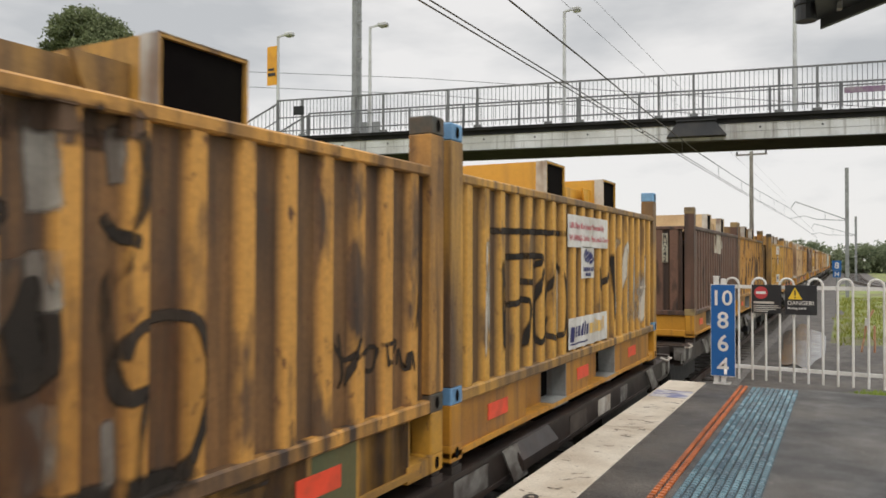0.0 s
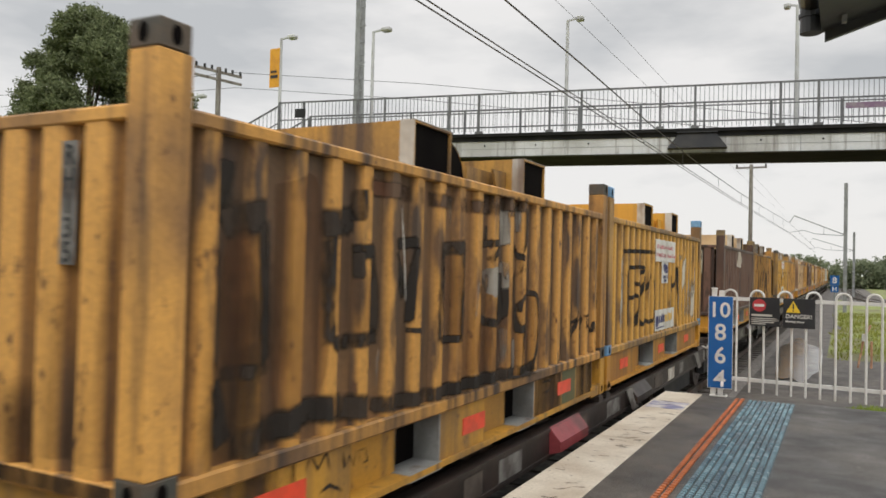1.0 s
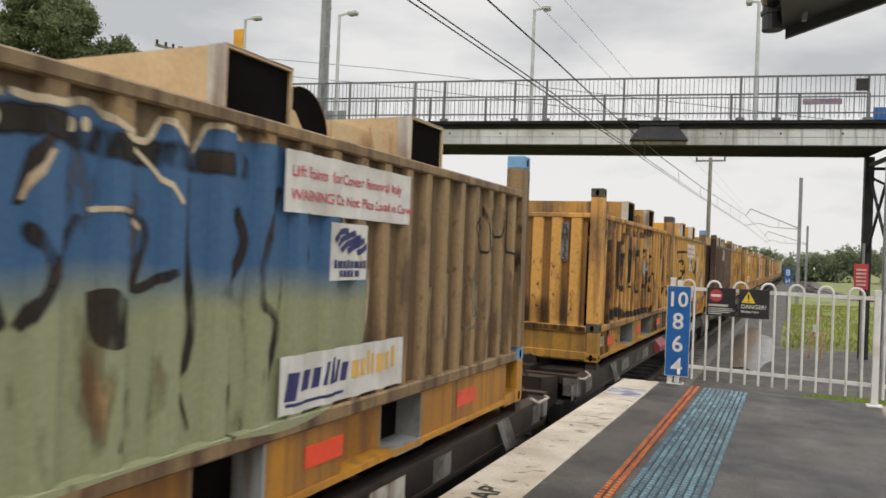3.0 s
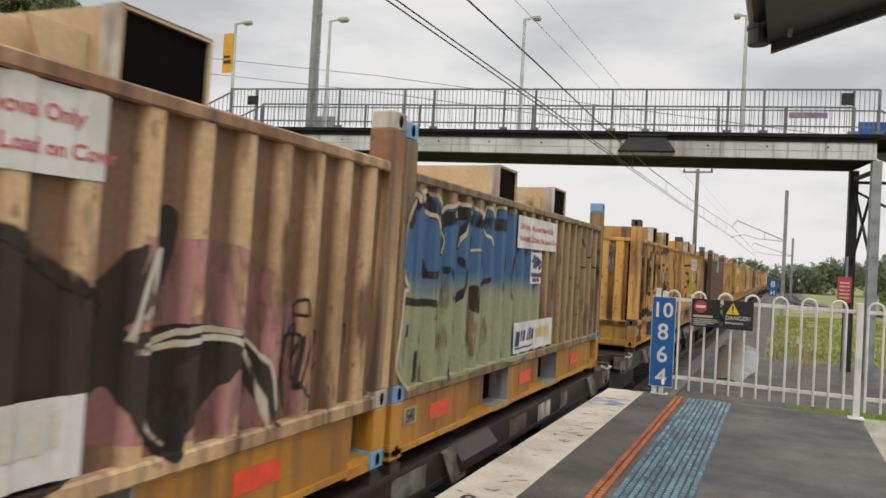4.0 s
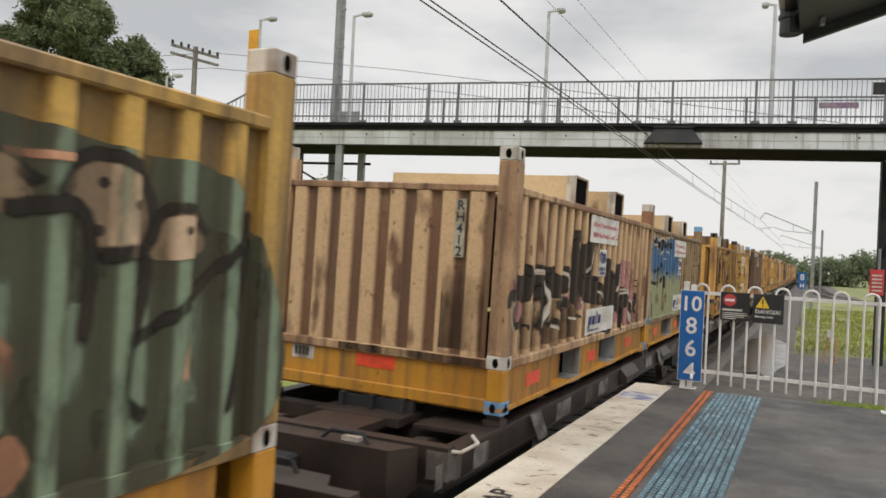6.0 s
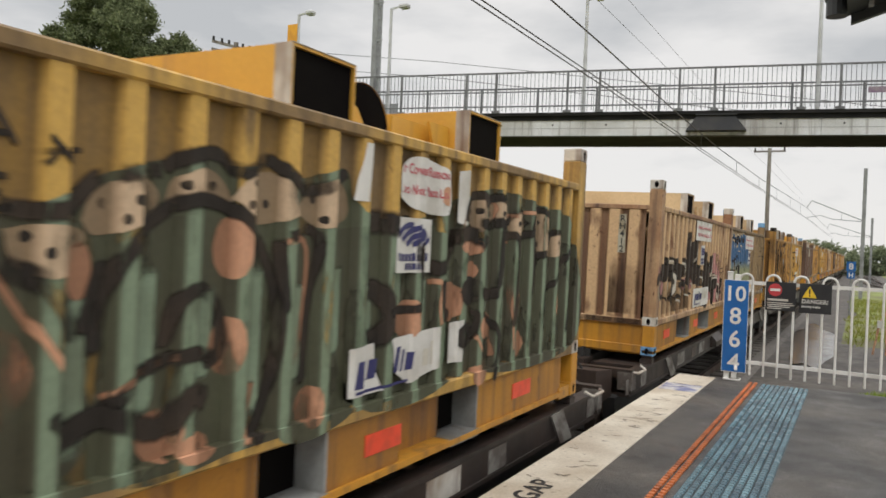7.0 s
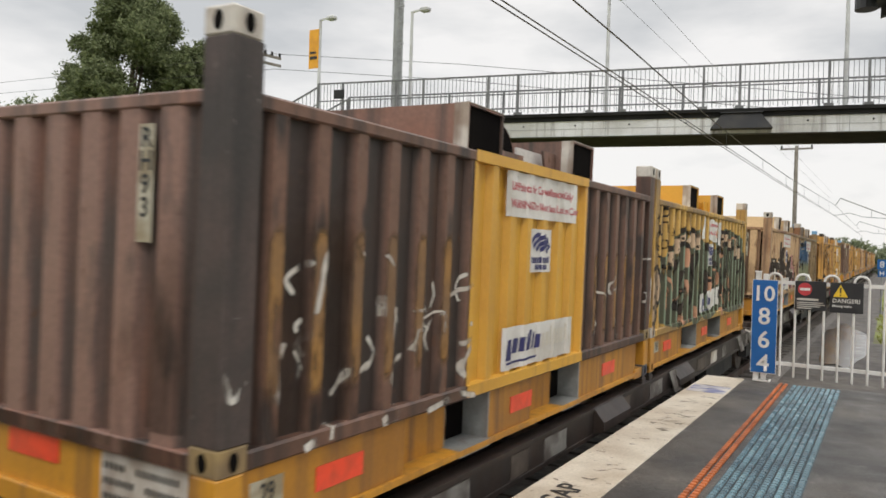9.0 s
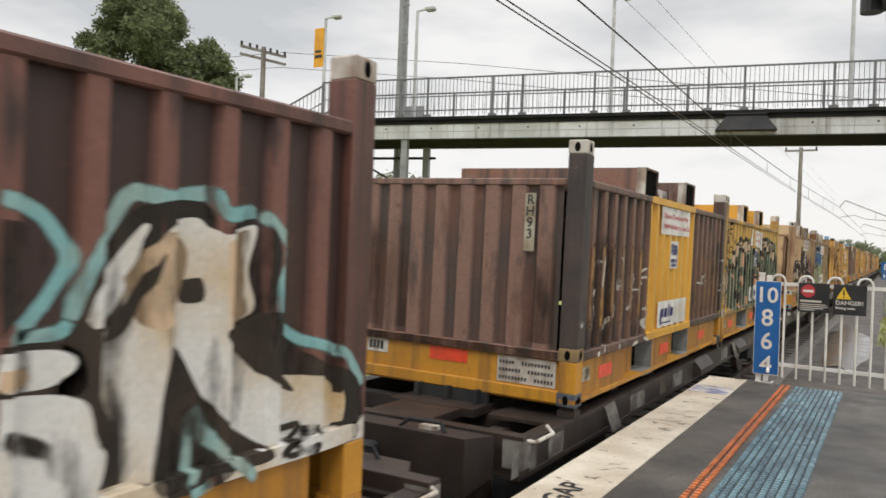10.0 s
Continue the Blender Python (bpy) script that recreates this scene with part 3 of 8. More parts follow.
puddle("puddle", -10.7, 7.4, 1.5, 3.5, 0.0, "brown puddle on the muddy strip beside the line", None, -1.105)
puddle("puddle", -8.3, 5.2, 0.5, 1.3, 0.3, "brown puddle on the muddy strip beside the line")
puddle("puddle", -1.15, 26.5, 0.62, 6.5, 0.03, "long wet puddle on the path past the fence", m_wet_path, -1.02)

# ballast bed of the train's track, sleepers and rails
bm = bmesh.new()
prof = [(-5.3, -1.12), (-4.85, -1.0), (-2.05, -1.0), (-1.85, -1.12)]
ys = [-60, 0, 40, 120, 400, 1500]
rows_v = [[bm.verts.new((x, y, z)) for x, z in prof] for y in ys]
for a, b in zip(rows_v, rows_v[1:]):
    for i in range(3):
        bm.faces.new((a[i], a[i + 1], b[i + 1], b[i]))
tagged(part("ballast", bm, m_ballast), "grey brown stone ballast under the track", "ballast", kind="structure")
rnd = random.Random(5)
verts, faces = [], []
for k in range(15000):
    x, y, s = rnd.uniform(-6.9, -4.0), rnd.uniform(-1, 16), rnd.uniform(0.016, 0.04)
    z = (-1.0 if x > -4.85 else land(x, y)) + s * 0.4
    i = len(verts)
    verts += [(x + s * rnd.uniform(0.6, 1.2), y, z), (x - s, y + s * rnd.uniform(0, 0.8), z), (x, y - s, z - s * 0.3), (x + rnd.uniform(-s, s) * 0.4, y, z + s * rnd.uniform(0.5, 1))]
    faces += [(i, i + 3, i + 2), (i, i + 1, i + 3), (i + 1, i + 2, i + 3)]
me = bpy.data.meshes.new("ballast_stones")
me.from_pydata(verts, [], faces)
me.materials.append(m_ballast)
tagged(new("ballast_stones", me), "loose grey ballast stones beside the track", "stones", kind="stuff")


def track(name, xf, y0, y1, label):
    """Two rails and sleepers along x = xf(y)."""
    t = thing(name, label, "railway track", kind="structure")
    n = 40
    for off in (-0.75, 0.75):
        bm = bmesh.new()
        for k in range(n):
            a, b = y0 + (y1 - y0) * k / n, y0 + (y1 - y0) * (k + 1) / n
            bar(bm, (xf(a) + off, a, -0.93), (xf(b) + off, b, -0.93), 0.07, 0.15)
        part("rail", bm, m_rail, t)
    bm = bmesh.new()
    y = y0
    while y < min(y1, 150):
        box(bm, xf(y) - 1.2, xf(y) + 1.2, y - 0.11, y + 0.11, -1.08, -0.975)
        y += 0.65
    part("sleepers", bm, m_cinder, t)["kind"] = "stuff"


track("track_main", lambda y: -3.44, -50, 330, "steel rails on concrete sleepers under the goods train")
track("track_far", far_line, 58, 330, "rusty rails of a second line curving away")

# platform
XE, XW, XO, XT, YE = -1.97, -1.515, -1.12, -0.46, 10.03
platform = thing("platform", "asphalt station platform with white edge coping and tactile strip", "platform", kind="structure")
part("platform_body", boxes((XE + 0.06, 9, -30, YE - 0.02, -1.15, -0.12)), m_concrete, platform)
part("asphalt_surface", boxes((XW, 0.905, -30, YE, -0.12, 0.0)), m_asphalt, platform)
part("gravel_border", boxes((0.91, 9, -30, YE, -0.12, -0.012)), m_pale_gravel, platform, "pale gravel border of the platform")
for y0, y1 in [(-30, -4.0), (-4.0, 0.6), (0.6, 4.02), (4.02, 7.0), (7.0, YE)]:
    part("coping_slab", boxes((XE, XW - 0.003, y0 + 0.004, y1 - 0.004, -0.16, 0.003), bevel=0.006), m_coping, platform)
bm = bmesh.new()
rnd = random.Random(11)
for k in range(90):
    x, y, l = rnd.uniform(XE + 0.06, XW - 0.12), rnd.choice([rnd.uniform(6.2, 8.6), rnd.uniform(4.2, 9.4)]), rnd.uniform(0.06, 0.3)
    pts = [(x, y), (x + l * 0.5, y + rnd.uniform(-0.05, 0.05)), (min(x + l, XW - 0.02), y + rnd.uniform(-0.09, 0.09))]
    ribbon(bm, pts, rnd.uniform(0.006, 0.045), taper=True)
for v in bm.verts:
    v.co.z = 0.007
part("scuff", bm, m_coping_dirt, platform)
# raised tactile bars
for k in range(2):
    bm = bmesh.new()
    x = XO + 0.03 + k * 0.056
    box(bm, x - 0.015, x + 0.015, -2, YE - 0.1, 0.0, 0.005)
    y = 2.4
    while y < YE - 0.12:
        box(bm, x - 0.017, x + 0.017, y, y + 0.034, 0.004, 0.019)
        y += 0.066
    part("tactile_bar", bm, m_orange, platform, "ribbed orange warning strip")
cols = 10
for k in range(cols):
    bm = bmesh.new()
    x = XO + 0.15 + (k + 0.5) * (XT - XO - 0.15) / cols
    part("tactile_base", boxes((x - 0.027, x + 0.027, -2, YE - 0.12, 0.0, 0.003)), m_tactile_low, platform, "teal tactile base coloured darker as shade between studs")
    y = 2.4
    while y < YE - 0.14:
        k8 = [(x + p, y + 0.017 + q, z) for z, e in ((0.003, 0.020), (0.015, 0.013)) for p, q in ((-e, -e), (e, -e), (e, e), (-e, e))]
        vs = [bm.verts.new(p) for p in k8]
        for f4 in ((4, 5, 6, 7), (0, 1, 5, 4), (1, 2, 6, 5), (2, 3, 7, 6), (3, 0, 4, 7)):
            bm.faces.new([vs[i] for i in f4])
        y += 0.062
    part("tactile_bar", bm, m_tactile, platform, "blue grey raised tactile studs")
bm = letters("MIND THE GAP", 0.225, bold=0.004)
bmesh.ops.transform(bm, matrix=Matrix.Translation((XW - 0.15, 3.18, 0.0065)) @ pose(0, 0, 0, 0, 0, 90), verts=bm.verts)
part("edge_lettering", bm, m_txt_black, platform, "black stencilled words on the white edge")
bm = boxes((XE + 0.03, XW - 0.02, 8.75, 9.22, 0.0035, 0.006))
part("edge_plate", bm, mat("worn_blue_print", (0.16, 0.17, 0.30), (0.55, 0.52, 0.48), 0.55, 5.0, 0.5), platform, "worn blue and white printed plate")

# ---- fence, gauge sign ----
FY = lambda x: 10.03 - 0.09 * (x + 1.3)


def hoop_fence(x0, x1, first, hoops, label, posts):
    """A panel from x0 to x1 with hooped bars from the first one on; posts: (x, half width) of each."""
    f = thing("hoop_top_fence", label, "fence")
    pitch = 0.1535
    zt, zr, zb, r = 1.235, 1.225, 0.235, 0.0135
    part("top_rail", bars(((x0, FY(x0), zr - 0.02), (x1, FY(x1), zr - 0.02), 0.03, 0.042)), m_white_paint, f)
    part("bottom_rail", bars(((x0, FY(x0), zb), (x1, FY(x1), zb), 0.03, 0.042)), m_white_paint, f)
    for k in range(hoops):
        x = first + 2 * k * pitch
        bm = bmesh.new()
        pts = [(x, 0.085), (x, zt)] + [(x + pitch / 2 - pitch / 2 * math.cos(a), zt + pitch * 0.5 * math.sin(a)) for a in [math.pi * i / 8 for i in range(1, 8)]] + [(x + pitch, zt), (x + pitch, 0.085)]
        for (xa, za), (xb, zb2) in zip(pts, pts[1:]):
            tube(bm, (xa, FY(xa) - 0.02, za), (xb, FY(xb) - 0.02, zb2), r, 8)
        part("hoop", bm, m_white_paint, f, "white bent tube hoop")
    for x, w in posts:
        part("post", boxes((x - w, x + w, FY(x) - w, FY(x) + w, 0.0, 1.30), (x - 2.4 * w, x + 2.4 * w, FY(x) - 2.4 * w, FY(x) + 2.4 * w, 0.0, 0.02), bevel=0.004), m_white_paint, f)
    return f


hoop_fence(-1.31, 0.85, -1.28, 7, "white steel hoop-top fence across the platform end", ((-1.31, 0.028), (0.85, 0.034)))
hoop_fence(0.93, 2.75, 0.93, 6, "white steel hoop-top gate beside the platform end", ((2.75, 0.034),))

gauge = thing("car_stop_sign", "blue stop marker board with white numbers 10 8 6 4", "sign")
part("post", boxes((-1.425, -1.365, FY(-1.4) - 0.03, FY(-1.4) + 0.03, 0.0, 1.315), (-1.43, -1.23, FY(-1.4) - 0.07, FY(-1.4) + 0.07, 0.0, 0.02), (-1.432, -1.358, FY(-1.4) - 0.037, FY(-1.4) + 0.037, 1.315, 1.33), bevel=0.005), m_white_paint, gauge)
SB = FY(-1.4) - 0.05
part("board", boxes((-1.452, -1.172, SB, SB + 0.012, 0.105, 1.225), bevel=0.003), m_sign_blue, gauge)
part("rim", boxes((-1.456, -1.168, SB + 0.002, SB + 0.009, 0.10, 1.23)), m_white_paint, gauge, "thin white rim")
for k, txt in enumerate(("10", "8", "6", "4")):
    bm = letters(txt, 0.26 if k == 0 else 0.285, "CENTER", 0.004)
    bmesh.ops.transform(bm, matrix=Matrix.Translation((-1.325 if k == 0 else -1.312, SB - 0.003, 0.975 - k * 0.282)) @ pose(0, 0, 0, 90, 0, 0), verts=bm.verts)
    part("number", bm, m_white_paint, gauge, f"white number {txt}")


def notice(x0, x1, z0, z1, kind, label):
    s = thing("warning_sign", label, "sign", "black signs on the fence")
    y = FY((x0 + x1) / 2) - 0.055
    part("plate", boxes((x0, x1, y, y + 0.006, z0, z1), bevel=0.001), m_sign_black, s)
    if kind == "stop":
        bm = bmesh.new()
        blob(bm, x0 + 0.105, z1 - 0.095, 0.075, 0.075, 24)
        bmesh.ops.transform(bm, matrix=Matrix.Translation((0, y - 0.003, 0)) @ pose(0, 0, 0, 90, 0, 0), verts=bm.verts)
        part("disc", bm, m_sign_red, s, "red no entry disc")
        part("dash", boxes((x0 + 0.05, x0 + 0.16, y - 0.006, y - 0.004, z1 - 0.11, z1 - 0.08)), m_white_paint, s)
        bm = boxes((x0 + 0.02, x0 + 0.25, y - 0.003, y - 0.001, z0 + 0.115, z0 + 0.14), *[(x0 + 0.02, x0 + w, y - 0.003, y - 0.001, z0 + 0.085 - 0.022 * i, z0 + 0.095 - 0.022 * i) for i, w in enumerate((0.30, 0.32, 0.27, 0.18))])
        part("small_print", bm, m_white_cast, s)
    else:
        bm = bmesh.new()
        filled(bm, [(x0 + 0.03, z1 - 0.165), (x0 + 0.185, z1 - 0.165), (x0 + 0.108, z1 - 0.025)], curve=False)
        bmesh.ops.transform(bm, matrix=Matrix.Translation((0, y - 0.003, 0)) @ pose(0, 0, 0, 90, 0, 0), verts=bm.verts)
        part("triangle", bm, m_sign_yellow, s, "yellow warning triangle")
        part("mark", boxes((x0 + 0.1, x0 + 0.116, y - 0.006, y - 0.004, z1 - 0.122, z1 - 0.06), (x0 + 0.1, x0 + 0.116, y - 0.006, y - 0.004, z1 - 0.15, z1 - 0.135)), m_txt_black, s)
        for txt, sz, zz in (("DANGER!", 0.066, z0 + 0.115), ("Moving trains", 0.037, z0 + 0.065)):
            bm = letters(txt, sz, "LEFT", 0.001)
            bmesh.ops.transform(bm, matrix=Matrix.Translation((x0 + 0.025, y - 0.003, zz)) @ pose(0, 0, 0, 90, 0, 0), verts=bm.verts)
            part("lettering", bm, m_white_paint, s)
    return s


notice(-0.975, -0.645, 0.895, 1.235, "stop", "black plate with a red no entry disc and white print")
notice(-0.605, -0.265, 0.89, 1.235, "danger", "black plate with a yellow triangle and the word danger")

# ---- canopy over the platform ----
canopy = thing("platform_canopy", "dark painted canopy roof with round gutter over the platform", "canopy", kind="structure")
bm = bmesh.new()
q = [(-0.14, 3.22), (2.3, 3.98), (2.3, 4.1), (-0.14, 3.34)]
va, vb = [bm.verts.new((x, 3.4, z)) for x, z in q], [bm.verts.new((x, 6.0, z)) for x, z in q]
for i in range(4):
    bm.faces.new((va[i], va[(i + 1) % 4], vb[(i + 1) % 4], vb[i]))
bm.faces.new(va[::-1])
bm.faces.new(vb)
part("roof", bm, m_canopy, canopy)
bm = bmesh.new()
q = [(-0.12, 3.16), (2.3, 3.92), (2.3, 4.14), (-0.12, 3.38)]
va, vb = [bm.verts.new((x, 5.98, z)) for x, z in q], [bm.verts.new((x, 6.03, z)) for x, z in q]
for i in range(4):
    bm.faces.new((va[i], va[(i + 1) % 4], vb[(i + 1) % 4], vb[i]))
bm.faces.new(va[::-1])
bm.faces.new(vb)
part("barge_board", bm, m_canopy, canopy)
part("gutter", tubes(((-0.2, 3.4, 3.42), (-0.2, 5.94, 3.42), 0.085), seg=14), m_canopy, canopy, "round dark gutter")
part("gutter_outlet", tubes(((-0.205, 5.88, 3.19), (-0.205, 5.88, 3.6), 0.07), ((-0.205, 5.88, 3.3), (-0.205, 5.88, 3.325), 0.08), seg=14), m_canopy, canopy)
for cy in (3.6, 5.7):
    part("column", boxes((2.1, 2.25, cy - 0.08, cy + 0.08, 0.0, 4.0)), m_galv, canopy)
part("bracket", bars(((0.0, 5.8, 3.22), (0.02, 5.8, 3.45), 0.07, 0.03)), m_galv, canopy)

# ---- footbridge ----
BS = 0.19
BL = math.sqrt(1 + BS * BS)
BA = math.atan(BS)
BM = Matrix.Translation((-16.15, 19.42, 0)) @ pose(0, 0, 0, 0, 0, math.degrees(BA))
LEN = 18.65 * 1.0
bridge = thing("footbridge", "grey steel footbridge with barred railings and pale girders", "footbridge", kind="structure")
bridge.matrix_world = BM
ZS, ZD = 4.76, 5.44
for y0 in (0.0, 2.15):
    # the rear girder takes the near-black material to stand for shade
    part("girder", boxes((0, LEN, y0, y0 + 0.03, ZS + 0.015, ZD - 0.22)), m_girder if y0 < 1 else m_soffit, bridge, "pale painted girder" if y0 < 1 else "rear girder coloured dark for shade")
    part("girder_flange", boxes((0, LEN, y0 - 0.05, y0 + 0.11, ZS, ZS + 0.014)), m_dark_steel, bridge, "lower flange of the girder")
part("stain_line", boxes((0.2, LEN - 0.2, -0.006, -0.002, 4.985, 4.997)), m_galv, bridge)
for x in (3.0, 6.1, 9.2, 12.3, 15.4):
    part("splice_seam", boxes((x, x + 0.015, -0.005, -0.001, ZS + 0.02, ZD - 0.23)), m_galv, bridge)
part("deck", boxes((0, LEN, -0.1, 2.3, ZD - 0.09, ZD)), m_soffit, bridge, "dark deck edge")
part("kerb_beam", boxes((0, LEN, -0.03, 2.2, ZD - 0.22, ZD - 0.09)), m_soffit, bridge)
part("soffit", boxes((0, LEN, 0.065, 2.095, ZS + 0.002, ZS + 0.08)), m_soffit, bridge, "soffit coloured near black for shade")
bm = bmesh.new()
x = 0.75
while x < LEN:
    tube(bm, (x, -0.012, 5.09), (x, 0.0, 5.09), 0.028, 8)
    x += 1.52
# dark discs on the girder stand for the shaded holes
part("drain_holes", bm, m_dark_steel, bridge)


def railing(parent, a, b, up=1.18, pitch=0.118, posts=9, at=None, mid=0.62, low=0.19, mat_r=None, kick=True):
    """Barred railing from a to b (feet), upright bars as one mesh of their own kind."""
    a, b = Vector(a), Vector(b)
    mat_r = mat_r or m_railing
    d = b - a
    L = Vector((d.x, d.y, 0)).length
    for h, s in ((up, 0.045), (mid, 0.03), (low, 0.03)):
        part("rail", bars((a + Vector((0, 0, h)), b + Vector((0, 0, h)), s, s)), mat_r, parent)
    n = int(L / pitch)
    bm = bmesh.new()
    for k in range(n + 1):
        p = a + d * (k / n)
        box(bm, p.x - 0.007, p.x + 0.007, p.y - 0.007, p.y + 0.007, p.z + 0.07, p.z + up)
    part("balusters", bm, mat_r, parent)["kind"] = "stuff"
    for k in at or [j / (posts - 1) * L for j in range(posts)]:
        p = a + d * (k / L)
        part("post", boxes((p.x - 0.03, p.x + 0.03, p.y - 0.03, p.y + 0.03, p.z, p.z + up), (p.x - 0.11, p.x + 0.11, p.y - 0.06, p.y + 0.06, p.z, p.z + 0.07)), mat_r, parent)


POSTS = [0.03, 0.9, 2.75, 3.66, 5.73, 6.65, 8.75, 9.66, 11.82, 12.74, 14.9, 15.82, 18.03, LEN]
railing(bridge, (0, -0.05, ZD), (LEN, -0.05, ZD), at=POSTS)
railing(bridge, (0, 2.2, ZD), (LEN, 2.2, ZD), posts=11, pitch=0.2)
# ramped box over the wires under the deck
bm = bmesh.new()
lo, hi = [(-0.02, -0.35), (1.52, -0.35), (1.52, 0.0), (-0.02, 0.0)], [(0.28, -0.2), (1.22, -0.2), (1.22, 0.0), (0.28, 0.0)]
bx = 12.05
va, vb = [bm.verts.new((bx + x, y, 4.87)) for x, y in lo], [bm.verts.new((bx + x, y, 5.30)) for x, y in hi]
for i in range(4):
    bm.faces.new((va[i], va[(i + 1) % 4], vb[(i + 1) % 4], vb[i]))
bm.faces.new(va[::-1])
bm.faces.new(vb)
guard = part("wire_guard", bm, m_dark_steel, bridge, "dark sloped guard box")
part("guard_hood", boxes((bx + 0.22, bx + 1.28, -0.26, 0.0, 5.30, 5.322)), m_canopy, guard)
part("name_plate", boxes((16.45, 17.4, -0.1, -0.08, 5.85, 6.0)), m_purple, bridge, "purple name strip on the railing")
part("square_sign", boxes((17.72, 18.02, -0.1, -0.08, 6.2, 6.52)), m_dark_steel, bridge)
part("square_sign", boxes((0.62, 0.98, -0.1, -0.08, 6.12, 6.4)), m_dark_steel, bridge)
part("notice_board", boxes((2.1, 2.9, 1.6, 1.64, 5.5, 6.1)), m_galv, bridge, "small framed notice")
# columns under both ends
for cx in (0.6, 18.67):
    for cy, mm in ((0.05, m_galv), (2.05, m_dark_steel)):
        part("column", boxes((cx - 0.115, cx + 0.115, cy - 0.1, cy + 0.1, -1.15, ZS - 0.01)), mm, bridge, "steel support column")
    part("brace", bars(((cx, 0.1, 2.0), (cx, 2.0, 4.3), 0.06, 0.06), ((cx, 2.0, 2.0), (cx, 0.1, 4.3), 0.06, 0.06), ((cx, 0, 4.5), (cx, 2.1, 4.5), 0.1, 0.1), ((cx, 2.05, 4.42), (cx + 2.6, 2.05, 4.42), 0.08, 0.08), ((cx, 2.05, 4.2), (cx + 2.3, 2.05, 3.0), 0.06, 0.06)), m_dark_steel, bridge)
for cx in (2.9,):
    for cy in (0.1, 2.0):
        part("column", boxes((cx - 0.1, cx + 0.1, cy - 0.1, cy + 0.1, -1.15, ZS + 0.02)), m_galv, bridge, "steel support column")


def stair_flight(owner, a, b, width, steps):
    """A flight from a (top) to b (bottom) along x in the owner's space."""
    (xa, za), (xb, zb) = a, b
    for y in (0.0, width):
        part("stringer", bars(((xa, y, za - 0.12), (xb, y, zb - 0.12), 0.07, 0.3)), m_galv, owner)
        railing(owner, (xa, y, za), (xb, y, zb), up=1.1, pitch=0.14, posts=5, mid=0.55, low=0.15)
    bm = bmesh.new()
    for k in range(steps):
        t = (k + 0.5) / steps
        x, z = xa + (xb - xa) * t, za + (zb - za) * t
        box(bm, x - 0.16, x + 0.16, 0.04, width - 0.04, z - 0.06, z)
    part("treads", bm, m_soffit, owner)["kind"] = "stuff"


stair = thing("bridge_stairs", "grey steel stairs from the footbridge to the grass", "stairs", kind="structure")
stair.matrix_world = BM
stair_flight(stair, (0.0, ZD), (-5.3, 2.84), 2.1, 16)
part("landing", boxes((-6.75, -5.3, 0, 2.1, 2.72, 2.84)), m_galv, stair)
railing(stair, (-6.75, 0, 2.84), (-5.3, 0, 2.84), up=1.1, pitch=0.14, posts=2, mid=0.55)
railing(stair, (-6.75, 2.1, 2.84), (-5.3, 2.1, 2.84), up=1.1, pitch=0.14, posts=2, mid=0.55)
stair_flight(stair, (-6.75, 2.84), (-10.95, 0.32), 2.1, 15)
for cx, zt in ((-6.0, 2.72), (-1.0, 4.75), (-3.4, 3.55)):
    for cy in (0.12, 1.98):
        part("column", boxes((cx - 0.08, cx + 0.08, cy - 0.08, cy + 0.08, -0.6, zt)), m_galv, stair)

# stairs at the platform end of the bridge
stair2 = thing("bridge_stairs", "grey steel stairs from the footbridge to the platform", "stairs", kind="structure")
stair2.matrix_world = BM @ Matrix.Translation((LEN, 0, 0))
stair_flight(stair2, (0.6, ZD), (6.5, 2.6), 2.1, 16)
part("landing", boxes((0, 0.6, 0, 2.1, ZD - 0.12, ZD), (6.5, 8.2, 0, 2.1, 2.48, 2.6)), m_soffit, stair2)
for cy in (0.1, 2.0):
    part("column", boxes((7.8, 8.0, cy - 0.1, cy + 0.1, -1.0, 2.5)), m_galv, stair2)
part("blue_panel", boxes((0.1, 0.9, 2.12, 2.15, ZD + 0.1, ZD + 0.75)), m_sign_blue, stair2, "blue panel behind the railing")


def lamp_post(x, y, z0, z1, reach, label, banner=False, ang=0.0):
    """A slim street lamp with a flat head on a short arm."""
    p = thing("street_lamp", label, "lamp", "lamps of the footbridge")
    part("pole", bm_round((x, y, z0), (x, y, z1), 0.065, 0.045), m_lamp_pole, p)
    part("arm", bars(((x, y, z1 - 0.02), (x + reach * 0.55, y, z1 + 0.02), 0.05, 0.05)), m_lamp_pole, p)
    b = bmesh.new()
    box(b, x + reach * 0.5, x + reach, y - 0.11, y + 0.11, z1 - 0.06, z1 + 0.07, bevel=0.03)
    part("lamp_head", b, m_lamp_pole, p, "flat grey lamp head")
    part("lens", boxes((x + reach * 0.58, x + reach * 0.95, y - 0.08, y + 0.08, z1 - 0.075, z1 - 0.062)), m_glass_lamp, p)
    if banner:
        part("banner", bars(((x - 0.2, y - 0.06, z1 - 1.6), (x - 0.2, y - 0.06, z1 - 0.32), 0.40, 0.012)), m_banner, p, "yellow orange banner")
        part("banner_print", boxes((x - 0.35, x - 0.05, y - 0.08, y - 0.075, z1 - 1.3, z1 - 1.2), (x - 0.35, x - 0.1, y - 0.08, y - 0.075, z1 - 1.12, z1 - 1.05)), m_txt_black, p)
    return p


def bm_round(a, b, r, r2):
    bm = bmesh.new()
    tube(bm, a, b, r, 12, r2)
    return bm


